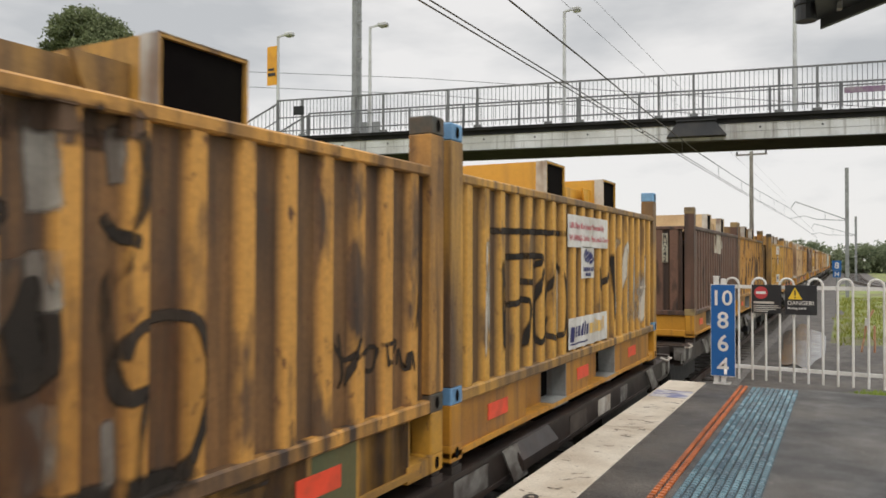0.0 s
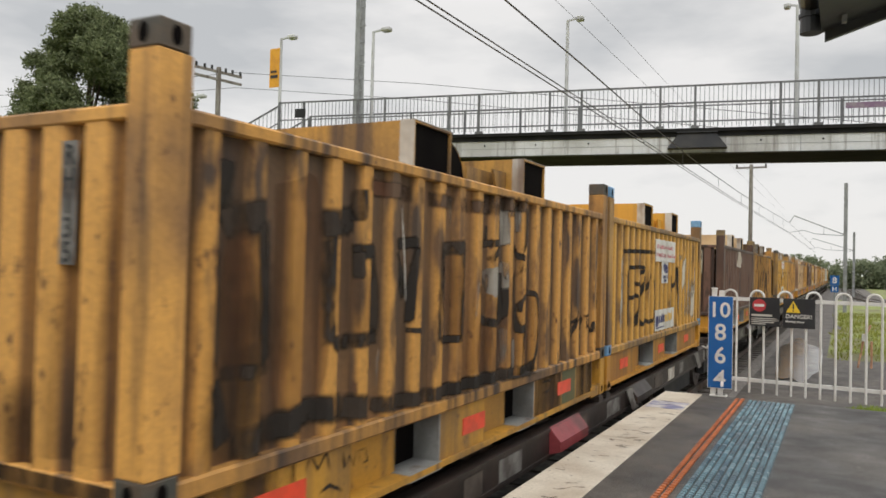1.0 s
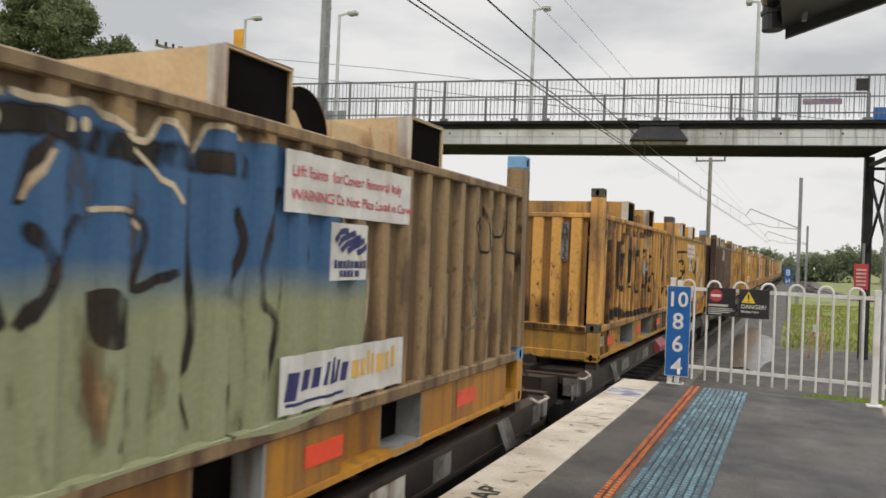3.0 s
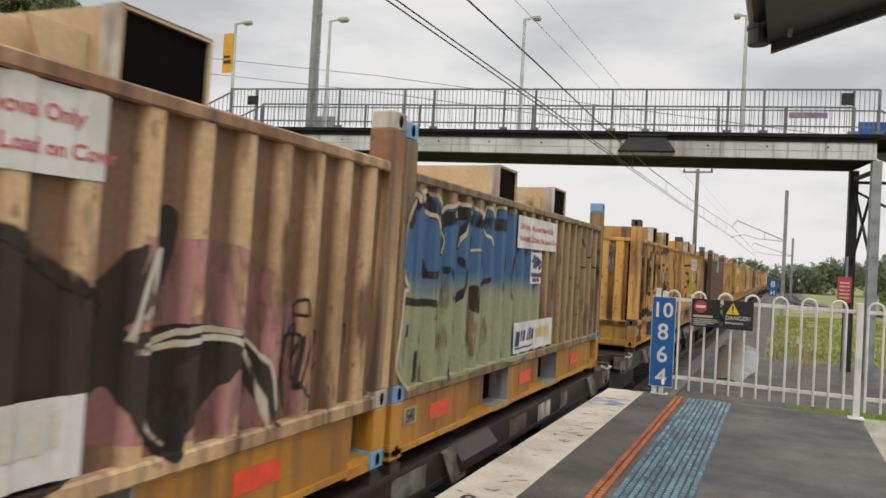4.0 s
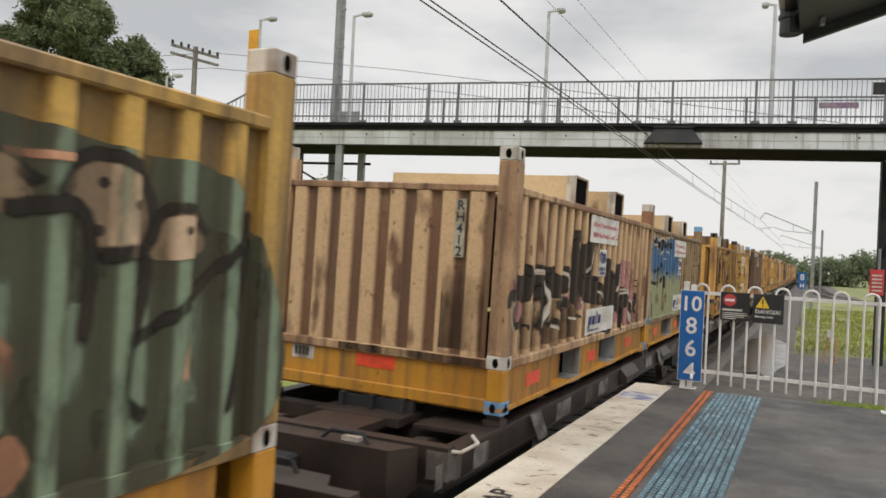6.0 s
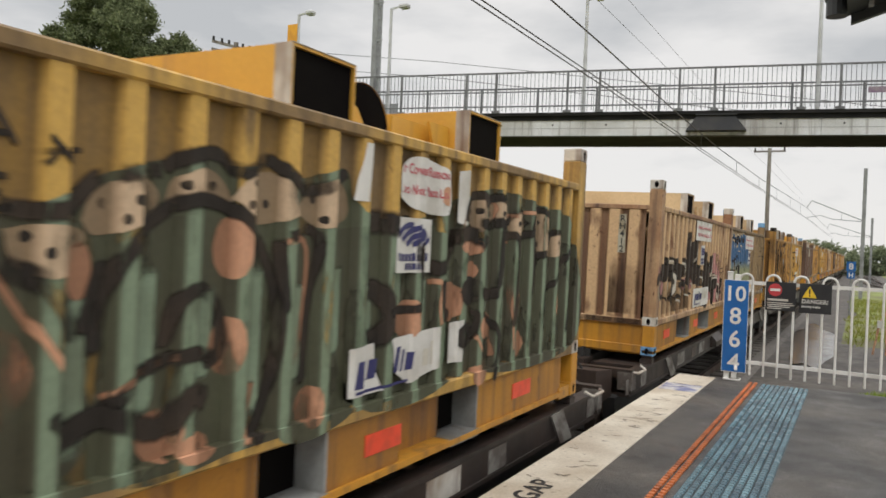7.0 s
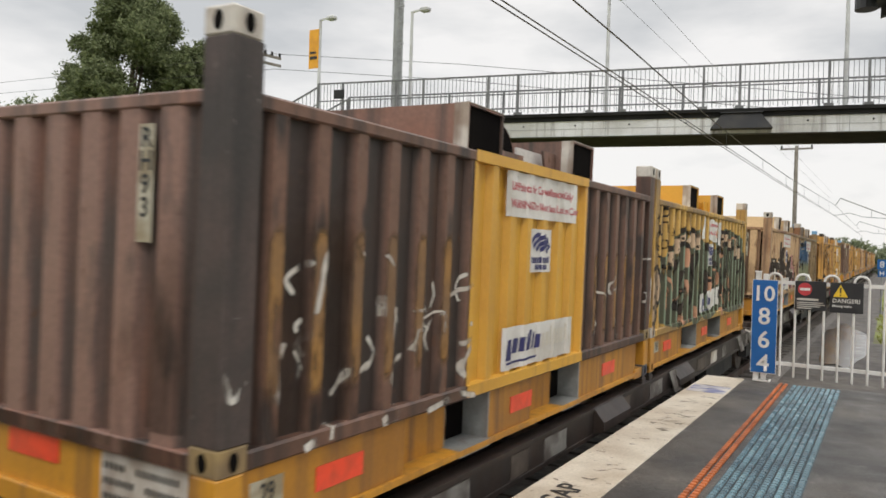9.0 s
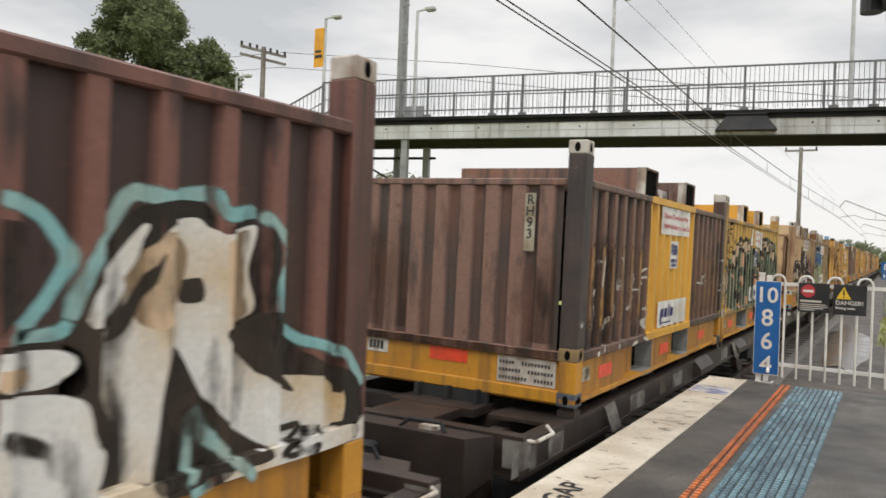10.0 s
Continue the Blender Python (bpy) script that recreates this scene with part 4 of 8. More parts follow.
lamp_post(-16.42, 19.75, ZD - 0.5, 8.84, 0.62, "slim grey lamp with a yellow banner by the bridge stairs", True)
lamp_post(-13.52, 20.8, ZD - 0.1, 9.03, 0.66, "slim grey lamp rising behind the bridge railing")
lamp_post(-7.39, 22.0, ZD - 0.1, 8.97, 0.5, "slim grey lamp rising behind the bridge railing")
lamp_post(-1.17, 23.1, ZD - 0.1, 8.93, -0.35, "slim grey lamp rising behind the bridge railing")
lamp_post(-22.6, 18.2, 0.0, 6.1, 0.8, "slim grey lamp standing beside the stair landing")
lamp_post(-22.6, 21.9, 0.0, 7.85, 0.75, "slim grey lamp standing behind the stairs")
lamp_post(-29.6, 18.35, 0.2, 3.6, 0.95, "slim grey lamp standing at the stair foot")

# tall mast with ladder behind the bridge
mast = thing("signal_mast", "tall grey steel mast with a caged ladder behind the bridge", "mast")
part("mast_pole", bm_round((-15.13, 22.4, -0.5), (-15.13, 22.4, 14.5), 0.175, 0.15), m_galv, mast)
for dx in (0.30, 0.48):
    part("ladder_rail", tubes(((-15.29 + dx, 22.25, 0.0), (-15.29 + dx - 0.04, 22.25, 14.0), 0.02)), m_galv, mast)
bm = bmesh.new()
z = 0.4
while z < 14:
    tube(bm, (-14.99, 22.25, z), (-14.81, 22.25, z), 0.015, 6)
    z += 0.42
z = 2.0
while z < 14:
    bar(bm, (-15.13, 22.25, z), (-14.79, 22.25, z), 0.03, 0.05)
    z += 1.3
part("rungs", bm, m_galv, mast)["kind"] = "stuff"


# ---- overhead wires ----
wires = thing("overhead_wires", "black overhead contact wires above the track", "wires", kind="structure")
CONTACT = ((-20, 6, 11, 18.5, 28, 60, 120), (3.95, 3.94, 3.98, 4.02, 4.08, 4.45, 4.6))
MESSENGER = ((-20, 8, 11, 16, 21.7, 32, 60, 120), (4.9, 4.57, 4.54, 4.44, 4.40, 4.53, 5.2, 5.2))
for dx in (-0.03, 0.06):
    cable("contact_wire", [(-3.44 + dx, y, z) for y, z in zip(*CONTACT)], 0.008, m_wire, wires)
cable("messenger_wire", [(-3.44, y, z) for y, z in zip(*MESSENGER)], 0.011, m_wire, wires)
for y in (19, 25, 31, 38, 46, 54):
    cable("dropper", [(-3.42, y, np.interp(y, *CONTACT)), (-3.44, y, np.interp(y, *MESSENGER))], 0.005, m_wire, wires)
for pts in ([(-8, -10, 10.9), (-8, 22, 10.95), (-8, 130, 11.4)], [(-8, -10, 9.8), (-8, 22, 9.85), (-8, 130, 10.4)]):
    cable("feeder_wire", pts, 0.007, m_wire, wires)
for z in (9.6, 8.85):
    cable("power_line", [(-60, 31, z + 2.6), (-27, 29, z + 1.3), (-17.5, 31, z + 0.35), (-9, 33, z - 0.7), (6, 36, z - 2.6)], 0.012, m_wire, wires)


def trolley_mast(x, y, top, label):
    """A mast whose raking arm holds both wires over the track."""
    p = thing("catenary_mast", label, "mast", "catenary masts")
    part("mast_pole", boxes((x - 0.12, x + 0.12, y - 0.14, y + 0.14, -1.1, top)), m_galv, p)
    part("cantilever", tubes(((x, y, 4.3), (-3.1, y, 5.67), 0.035), ((-3.1, y, 5.67), (-3.4, y, 5.2), 0.025)), m_galv, p)
    part("steady_arm", tubes(((x, y, 4.25), (-1.75, y, 4.38), 0.025), ((-1.75, y, 4.38), (-2.5, y, 4.64), 0.022), ((-2.5, y, 4.64), (-3.44, y, 4.47), 0.02), ((-1.2, y, 4.34), (-1.2, y, 4.85), 0.015)), m_galv, p)
    return p


trolley_mast(0.15, 60.0, 7.9, "grey catenary mast with a cantilever arm beside the line")
trolley_mast(1.1, 98.0, 6.4, "grey catenary mast with a cantilever arm beside the line")


def utility_pole(x, y, z0, z1, arm, label, turn=0.0):
    p = thing("utility_pole", label, "pole", "utility poles")
    part("pole_shaft", bm_round((x, y, z0), (x, y, z1), 0.17, 0.12), m_wood_pole, p)
    c, s = math.cos(turn) * arm, math.sin(turn) * arm
    for k, z in enumerate((z1 - 0.22, z1 - 0.6)[:2 if arm > 1.2 else 1]):
        part("crossarm", bars(((x - c, y - s, z), (x + c, y + s, z), 0.1, 0.12)), m_wood_pole, p)
    for t in (-0.95, -0.6, -0.3, 0.3, 0.6, 0.95) if arm > 1.2 else (-0.92, 0.92):
        part("insulator", tubes(((x + c * t, y + s * t, z1 - 0.2), (x + c * t, y + s * t, z1 + 0.03), 0.06), seg=8), m_dark_steel, p)
    return p


utility_pole(-5.9, 59.0, -1.1, 9.3, 1.05, "weathered timber pole with a crossarm beside the line")
utility_pole(-27.6, 28.5, 0.2, 11.1, 1.35, "weathered timber power pole with two crossarms", 1.375)

# ---- small things past the fence ----
s8 = thing("line_sign", "blue stop marker with a white 8 on a post", "sign")
part("post", tubes(((-0.32, 40, -1.1), (-0.32, 40, 1.4), 0.04)), m_galv, s8)
part("plate", boxes((-0.51, -0.13, 39.93, 39.95, 1.06, 1.5)), m_sign_blue, s8)
part("plate", boxes((-0.48, -0.16, 39.93, 39.95, 0.72, 1.04)), m_sign_blue, s8)
for txt, z in (("8", 1.14), ("H", 0.78)):
    bm = letters(txt, 0.4 if txt == "8" else 0.28, "CENTER", 0.006)
    bmesh.ops.transform(bm, matrix=Matrix.Translation((-0.32, 39.92, z)) @ pose(0, 0, 0, 90, 0, 0), verts=bm.verts)
    part("number", bm, m_white_paint, s8)
rs = thing("red_sign", "small red notice with white print on a post", "sign")
part("post", tubes(((0.985, 14.03, land(1, 14) - 0.1), (0.985, 14.03, 1.95), 0.02)), m_galv, rs)
part("plate", boxes((0.86, 1.06, 13.99, 14.0, 1.21, 1.62)), m_sign_red, rs)
part("small_print", boxes(*[(0.89, 1.03, 13.982, 13.986, 1.27 + 0.06 * k, 1.295 + 0.06 * k) for k in range(5)]), m_white_cast, rs)
st = thing("stand_pipe", "bent pale pipe with red tape in the gravel", "pipe")
part("pipe", tubes(((0.42, 24.5, -1.05), (0.55, 24.5, -0.2), 0.03), ((0.55, 24.5, -0.2), (0.72, 24.5, 0.15), 0.03), ((0.74, 24.5, -1.05), (0.74, 24.5, -0.3), 0.03)), m_spray_pink, st)
part("tape", boxes((0.5, 0.62, 24.45, 24.55, -0.3, -0.1)), m_white_paint, st)

# ---- across the line: rail, posts, cabinet, signs ----
gr = thing("handrail", "long white pipe rail along the top of the bank", "railing")
part("pipe", tubes(((-25.0, 11.2, 1.25), (-19.4, 12.4, 1.02), 0.035), ((-19.4, 12.4, 1.02), (-12.5, 13.9, 0.62), 0.035)), m_white_paint, gr)
for x, y in ((-24.5, 11.3), (-19.2, 12.45), (-14.6, 13.4)):
    part("post", tubes(((x, y, land(x, y) - 0.1), (x, y, np.interp(x, [-25, -19.4, -12.5], [1.25, 1.02, 0.62])), 0.03)), m_galv, gr)
yp = thing("bollard", "yellow marker post with a red band in the grass", "bollard")
part("post", tubes(((-23.3, 15.2, land(-23.3, 15.2) - 0.1), (-23.3, 15.2, 0.95), 0.05)), m_yellow_post, yp)
part("band", tubes(((-23.3, 15.2, 0.95), (-23.3, 15.2, 1.2), 0.052)), m_sign_red, yp)
part("cap", tubes(((-23.3, 15.2, 1.2), (-23.3, 15.2, 1.5), 0.052)), m_white_cast, yp)
wp = thing("bollard", "short leaning white marker post in the grass", "bollard")
part("post", tubes(((-22.6, 13.55, land(-22.6, 13.5) - 0.1), (-22.5, 13.5, 0.62), 0.055)), m_white_cast, wp)
part("band", tubes(((-22.56, 13.53, 0.28), (-22.53, 13.51, 0.4), 0.058)), m_sign_red, wp)
cab = thing("equipment_cabinet", "tall off-white equipment cabinet under the stairs", "cabinet")
cz = land(-16.0, 17.5)
part("body", boxes((-16.9, -15.2, 17.2, 17.9, cz, 1.85), bevel=0.02), m_shed, cab)
part("roof", boxes((-16.95, -15.15, 17.15, 17.95, 1.85, 1.92)), m_galv, cab)
part("plinth", boxes((-17.0, -15.1, 17.1, 18.0, cz - 0.3, cz + 0.08)), m_concrete, cab)
part("door_seam", boxes((-16.06, -16.04, 17.19, 17.2, cz + 0.12, 1.8)), m_galv, cab)
cf = thing("mesh_fence", "chain wire fence with pipe frame beyond the stairs", "fence")
bm = bmesh.new()
fx = [-36, -33, -30, -27, -24, -21, -18, -15]
part("frame", tubes(*[((x, 23.2, land(x, 23) - 0.1), (x, 23.2, 2.1), 0.03) for x in fx], ((fx[0], 23.2, 2.1), (fx[-1], 23.2, 2.1), 0.025)), m_galv, cf)
for k in range(110):
    x = fx[0] + (fx[-1] - fx[0]) * k / 110
    bar(bm, (x, 23.2, 0.3), (x + 0.9, 23.2, 2.1), 0.007, 0.007)
    bar(bm, (x + 0.9, 23.2, 0.3), (x, 23.2, 2.1), 0.007, 0.007)
part("mesh", bm, m_galv, cf)["kind"] = "stuff"
rsn = thing("road_sign", "round white and red road sign on a post", "sign")
part("post", tubes(((-30.3, 17.6, 0.0), (-30.3, 17.6, 4.1), 0.05)), m_galv, rsn)
for r, y, mm, nm in ((0.42, 17.5, m_white_paint, "rim"), (0.35, 17.46, m_sign_orange, "disc")):
    part(nm, tubes(((-30.3, y, 4.05), (-30.3, y + 0.03, 4.05), r), seg=28), mm, rsn)
part("mark", boxes((-30.47, -30.13, 17.43, 17.45, 4.13, 4.21), (-30.35, -30.25, 17.43, 17.45, 3.84, 4.13)), m_white_paint, rsn)
road = tagged(part("road", boxes((-75, -27.5, 19.5, 22.5, 0.0, land(-40, 21) + 0.05)), m_road), "wet asphalt road beyond the grass bank", "road", kind="structure")
for x, y, turn in ((-17.7, 11.9, 0.4), (-10.4, 7.0, 1.0), (-11.3, 8.6, 2.0)):
    bm = bmesh.new()
    box(bm, -0.1, 0.1, -0.045, 0.045, 0, 0.035, bevel=0.015)
    for v in bm.verts:
        v.co += 0.03 * noise.noise_vector(v.co * 23 + Vector((x, y, 0)))
    bmesh.ops.transform(bm, matrix=Matrix.Translation((x, y, land(x, y) + 0.02)) @ pose(0, 0, 0, 8, 0, math.degrees(turn)), verts=bm.verts)
    tagged(part("litter", bm, m_white_paint), "crumpled pale piece of litter on the grass", "litter", "litter on the bank")


# ---- trees ----
def leaf_mesh(t, lobes, leaves, size, leafm, rnd, droop=0.0):
    """Leaves in small sprays over the skin of each lobe."""
    sprays = []
    total = sum(r * r for c, r in lobes)
    for c, r in lobes:
        for k in range(max(6, int(leaves / 28 * r * r / total))):
            d = Vector((rnd.gauss(0, 1), rnd.gauss(0, 1), rnd.gauss(0.12, 0.85))).normalized()
            sprays.append((c + d * r * rnd.uniform(0.55, 1.1), d, 0.16 * r + size * 1.2))
    verts, faces = [], []
    for c, d, r in sprays:
        for k in range(28):
            p = c + Vector((rnd.gauss(0, 0.5), rnd.gauss(0, 0.5), rnd.gauss(-0.1 * droop, 0.42))) * r
            u = Vector((rnd.gauss(0, 1), rnd.gauss(0, 1), rnd.gauss(-droop, 0.8))).normalized()
            v = u.cross(d + Vector((rnd.gauss(0, 0.5), rnd.gauss(0, 0.5), rnd.gauss(0, 0.5)))).normalized()
            s = size * rnd.uniform(0.5, 1.3)
            i = len(verts)
            verts += [p + u * s, p + v * s * 0.42, p - u * s, p - v * s * 0.42]
            faces.append((i, i + 1, i + 2, i + 3))
    me = bpy.data.meshes.new("crown")
    me.from_pydata([tuple(v) for v in verts], [], faces)
    me.materials.append(leafm)
    cr = new("crown", me)
    cr.parent = t


def tree(name, x, y, z0, h, w, leaves, size, leafm, label, seed, trunk=0.3, low=0.25, category="tree", lobes=26, lobe=(0.10, 0.2), droop=0.3):
    rnd = random.Random(seed)
    t = thing(name, label, category)
    bend = rnd.uniform(-0.05, 0.05) * h
    limbs = [((x, y, z0 - 0.3), (x + bend, y, z0 + h * 0.42), trunk, trunk * 0.65), ((x + bend, y, z0 + h * 0.42), (x + bend * 0.4, y, z0 + h * 0.86), trunk * 0.65, trunk * 0.2)]
    blobs = []
    for k in range(lobes):
        a, f = 2.4 * k + rnd.uniform(-0.5, 0.5), ((k + 0.5) / lobes) ** 0.85
        r = rnd.uniform(*lobe) * w * (1.15 - 0.35 * f)
        zz = z0 + h * low + (h * (1 - low) - r) * f
        skirt = (0.72 + 0.5 * f if f < 0.5 else 0.97) * math.sqrt(max(0.04, 1 - max(0, (f - 0.55) / 0.47) ** 2))
        out = max(0.0, w / 2 * skirt - r) * rnd.uniform(0.62, 1.3)
        c = Vector((x + math.cos(a) * out, y + math.sin(a) * out, zz))
        blobs.append((c, r))
        if k % 2 == 0:
            limbs.append(((x + bend * 0.7, y, z0 + h * 0.1 + (zz - z0) * 0.45), tuple(c), trunk * 0.32, trunk * 0.08))
    bm = bmesh.new()
    for a, b, r, r2 in limbs:
        tube(bm, a, b, r, 8, r2)
    part("trunk", bm, m_bark, t)
    leaf_mesh(t, blobs, leaves, size, leafm, rnd, droop)
    return t


tree("tree", -39.6, 30.6, 0.2, 16.4, 8.9, 150000, 0.13, m_leaf_dark, "tall dense dark green gum tree behind the stairs", 3, 0.36, 0.1, lobes=34, lobe=(0.10, 0.19))
tree("tree", -35.9, 32.2, 0.2, 13.2, 5.6, 70000, 0.13, m_leaf_dark, "dark green gum tree beside the taller one", 13, 0.26, 0.1, lobes=30, lobe=(0.12, 0.22))
for k, (x, y, h, w) in enumerate([(-58, 35.5, 12.5, 9), (-54, 28, 6.0, 8), (-66, 36, 9, 11), (-50, 36, 6.5, 7), (-30, 44, 6.5, 8), (-22, 46, 6, 7), (-36, 46, 7, 8), (-60, 25, 4, 7), (-48, 29, 4.5, 6)]):
    tree("tree", x, y, 0.2, h, w, 9000 if k == 0 else 14000, 0.16, m_leaf_far if k in (0, 2, 4, 6) else m_leaf_mid, "leafy green tree across the road", 20 + k, 0.16, 0.3 if k == 0 else 0.05)
for k, (x, y, h, w) in enumerate([(-6.5, 150, 9, 13), (3, 165, 8.5, 12), (10, 170, 8, 12), (18, 160, 8.5, 13), (27, 165, 9, 13), (36, 150, 8.5, 13), (44, 150, 9, 14), (-9, 170, 8.5, 13), (-15, 150, 7, 12), (50, 130, 9, 13), (60, 140, 9, 15)]):
    tree("tree", x, y, -1.0 if x < 8 else 0.8, h * 0.7, w, 9000, 0.3, m_leaf_far, "distant grey green tree past the line", 40 + k, 0.2, 0.02)
rnd = random.Random(9)
for k in range(22):
    y = rnd.uniform(62, 120)
    x = 7.5 + 0.06 * (y - 55) + rnd.uniform(0, 16) + (y - 60) * 0.02
    tree("bush", x, y, land(x, y), rnd.uniform(1.2, 2.8), rnd.uniform(2.0, 4.2), 2500, 0.13, m_leaf_bush, "rounded green bush on the bank beside the line", 70 + k, 0.05, 0.0, "bush", lobes=12, lobe=(0.16, 0.26))


# ---- the goods train ----
TW, TL, TH = 2.438, 6.058, 2.195          # container width, length, post height
ZB, ZR = 0.37, 1.885                     # top of base, top of side rail
PER, Y0, NP = 0.2845, 0.185, 20          # corrugation


def corr(y):
    """Depth of the corrugated side behind the corner posts' face."""
    t = (y - Y0) % PER
    out, inn = -0.010, -0.056
    for a, b, va, vb in ((0, 0.05, inn, inn), (0.05, 0.075, inn, out), (0.075, 0.155, out, out), (0.155, 0.18, out, inn), (0.18, PER, inn, inn)):
        if t <= b:
            return va + (vb - va) * (t - a) / (b - a)
    return inn


BREAKS = sorted([Y0 + PER * k + d for k in range(NP) for d in (0.05, 0.075, 0.155, 0.18)] + [0.18, 0.19, 5.86, 5.87])


def side_depth(y, z):
    return 0.0 if z > ZR - 0.066 or z < ZB + 0.086 or y < 0.185 or y > 5.865 else corr(y)


def wrap(bm, lift, span=1.0):
    """Lays flat shapes, given as y and z, over the corrugated side; a stiff sheet (span below 1) bridges the hollows."""
    lo, hi = min(v.co.x for v in bm.verts), max(v.co.x for v in bm.verts)
    for c in BREAKS:
        if lo < c < hi:
            bmesh.ops.bisect_plane(bm, geom=bm.verts[:] + bm.edges[:] + bm.faces[:], plane_co=(c, 0, 0), plane_no=(1, 0, 0), dist=1e-5)
    for c in (ZB + 0.084, ZB + 0.088, ZR - 0.068, ZR - 0.064):
        bmesh.ops.bisect_plane(bm, geom=bm.verts[:] + bm.edges[:] + bm.faces[:], plane_co=(0, c, 0), plane_no=(0, 1, 0), dist=1e-5)
    for v in bm.verts:
        y, z = v.co.x, v.co.y
        d = side_depth(y, z)
        v.co = ((-0.010 + (d + 0.010) * span if d < -0.010 else d) + lift, y, z)
    return bm


def flat_end(bm, lift=0.004):
    """Lays flat shapes, given as x and z, on the end that faces back along the line."""
    for v in bm.verts:
        v.co = (v.co.x, -lift, v.co.y)
    return bm


def corrugated(x_of, z0, z1, y0, y1):
    """A corrugated sheet along y."""
    bm = bmesh.new()
    ys = [y0] + [b for b in BREAKS if y0 < b < y1] + [y1]
    rows = [(bm.verts.new((x_of(y), y, z0)), bm.verts.new((x_of(y), y, z1))) for y in ys]
    for a, b in zip(rows, rows[1:]):
        bm.faces.new((a[0], b[0], b[1], a[1]))
    return bm


def end_sheet(y, sign, z0, z1):
    bm = bmesh.new()
    x, rows, k = -0.2, [], 0
    pts = []
    p = 0.255
    n = 8
    for k in range(n):
        a = -0.2 - k * p
        pts += [(a, 0.05), (a - 0.045, 0.05), (a - 0.08, 0.012), (a - 0.2, 0.012), (a - 0.235, 0.05)]
    pts.append((-TW + 0.2, 0.05))
    rows = [(bm.verts.new((x, y + sign * d, z0)), bm.verts.new((x, y + sign * d, z1))) for x, d in pts]
    for a, b in zip(rows, rows[1:]):
        bm.faces.new((a[0], b[0], b[1], a[1]) if sign < 0 else (a[1], b[1], b[0], a[0]))
    return bm


def casting(x, y, z, sx=0.165, sy=0.165, sz=0.115):
    """A corner casting; slot() adds the dark slots of its outer faces."""
    bm = bmesh.new()
    x0, x1 = (x - sx, x) if x > -1 else (x, x + sx)
    y0, y1 = (y, y + sy) if y < 3 else (y - sy, y)
    box(bm, x0, x1, y0, y1, z, z + sz, bevel=0.008)
    return bm


def slot(x, y, z, on_end, sz=0.115):
    """A flat dark disc that stands for the shaded hole in one outer face of a casting."""
    bm = bmesh.new()
    ring = [(0.026 * math.cos(a), 0.04 * math.sin(a)) for a in [2 * math.pi * k / 12 for k in range(12)]]
    if on_end:
        yo = y - 0.003 if y < 3 else y + 0.003
        bm.faces.new([bm.verts.new((x - 0.083 + u, yo, z + sz / 2 + v)) for u, v in ring])
    else:
        cy = y + 0.083 if y < 3 else y - 0.083
        bm.faces.new([bm.verts.new((x + 0.003, cy + u, z + sz / 2 + v)) for u, v in ring])
    return bm


def square_tube(x0, x1, y0, y1, z0, z1, t):
    """An open square tube along x with walls of thickness t."""
    bm = bmesh.new()
    ring = lambda x, k: [bm.verts.new((x, y, z)) for y, z in ((y0 + k, z0 + k), (y1 - k, z0 + k), (y1 - k, z1 - k), (y0 + k, z1 - k))]
    oa, ia, ob, ib = ring(x0, 0), ring(x0, t), ring(x1, 0), ring(x1, t)
    for i in range(4):
        j = (i + 1) % 4
        for q in ((oa[i], oa[j], ob[j], ob[i]), (ia[j], ia[i], ib[i], ib[j]), (oa[j], oa[i], ia[i], ia[j]), (ob[i], ob[j], ib[j], ib[i])):
            bm.faces.new(q)
    return bm


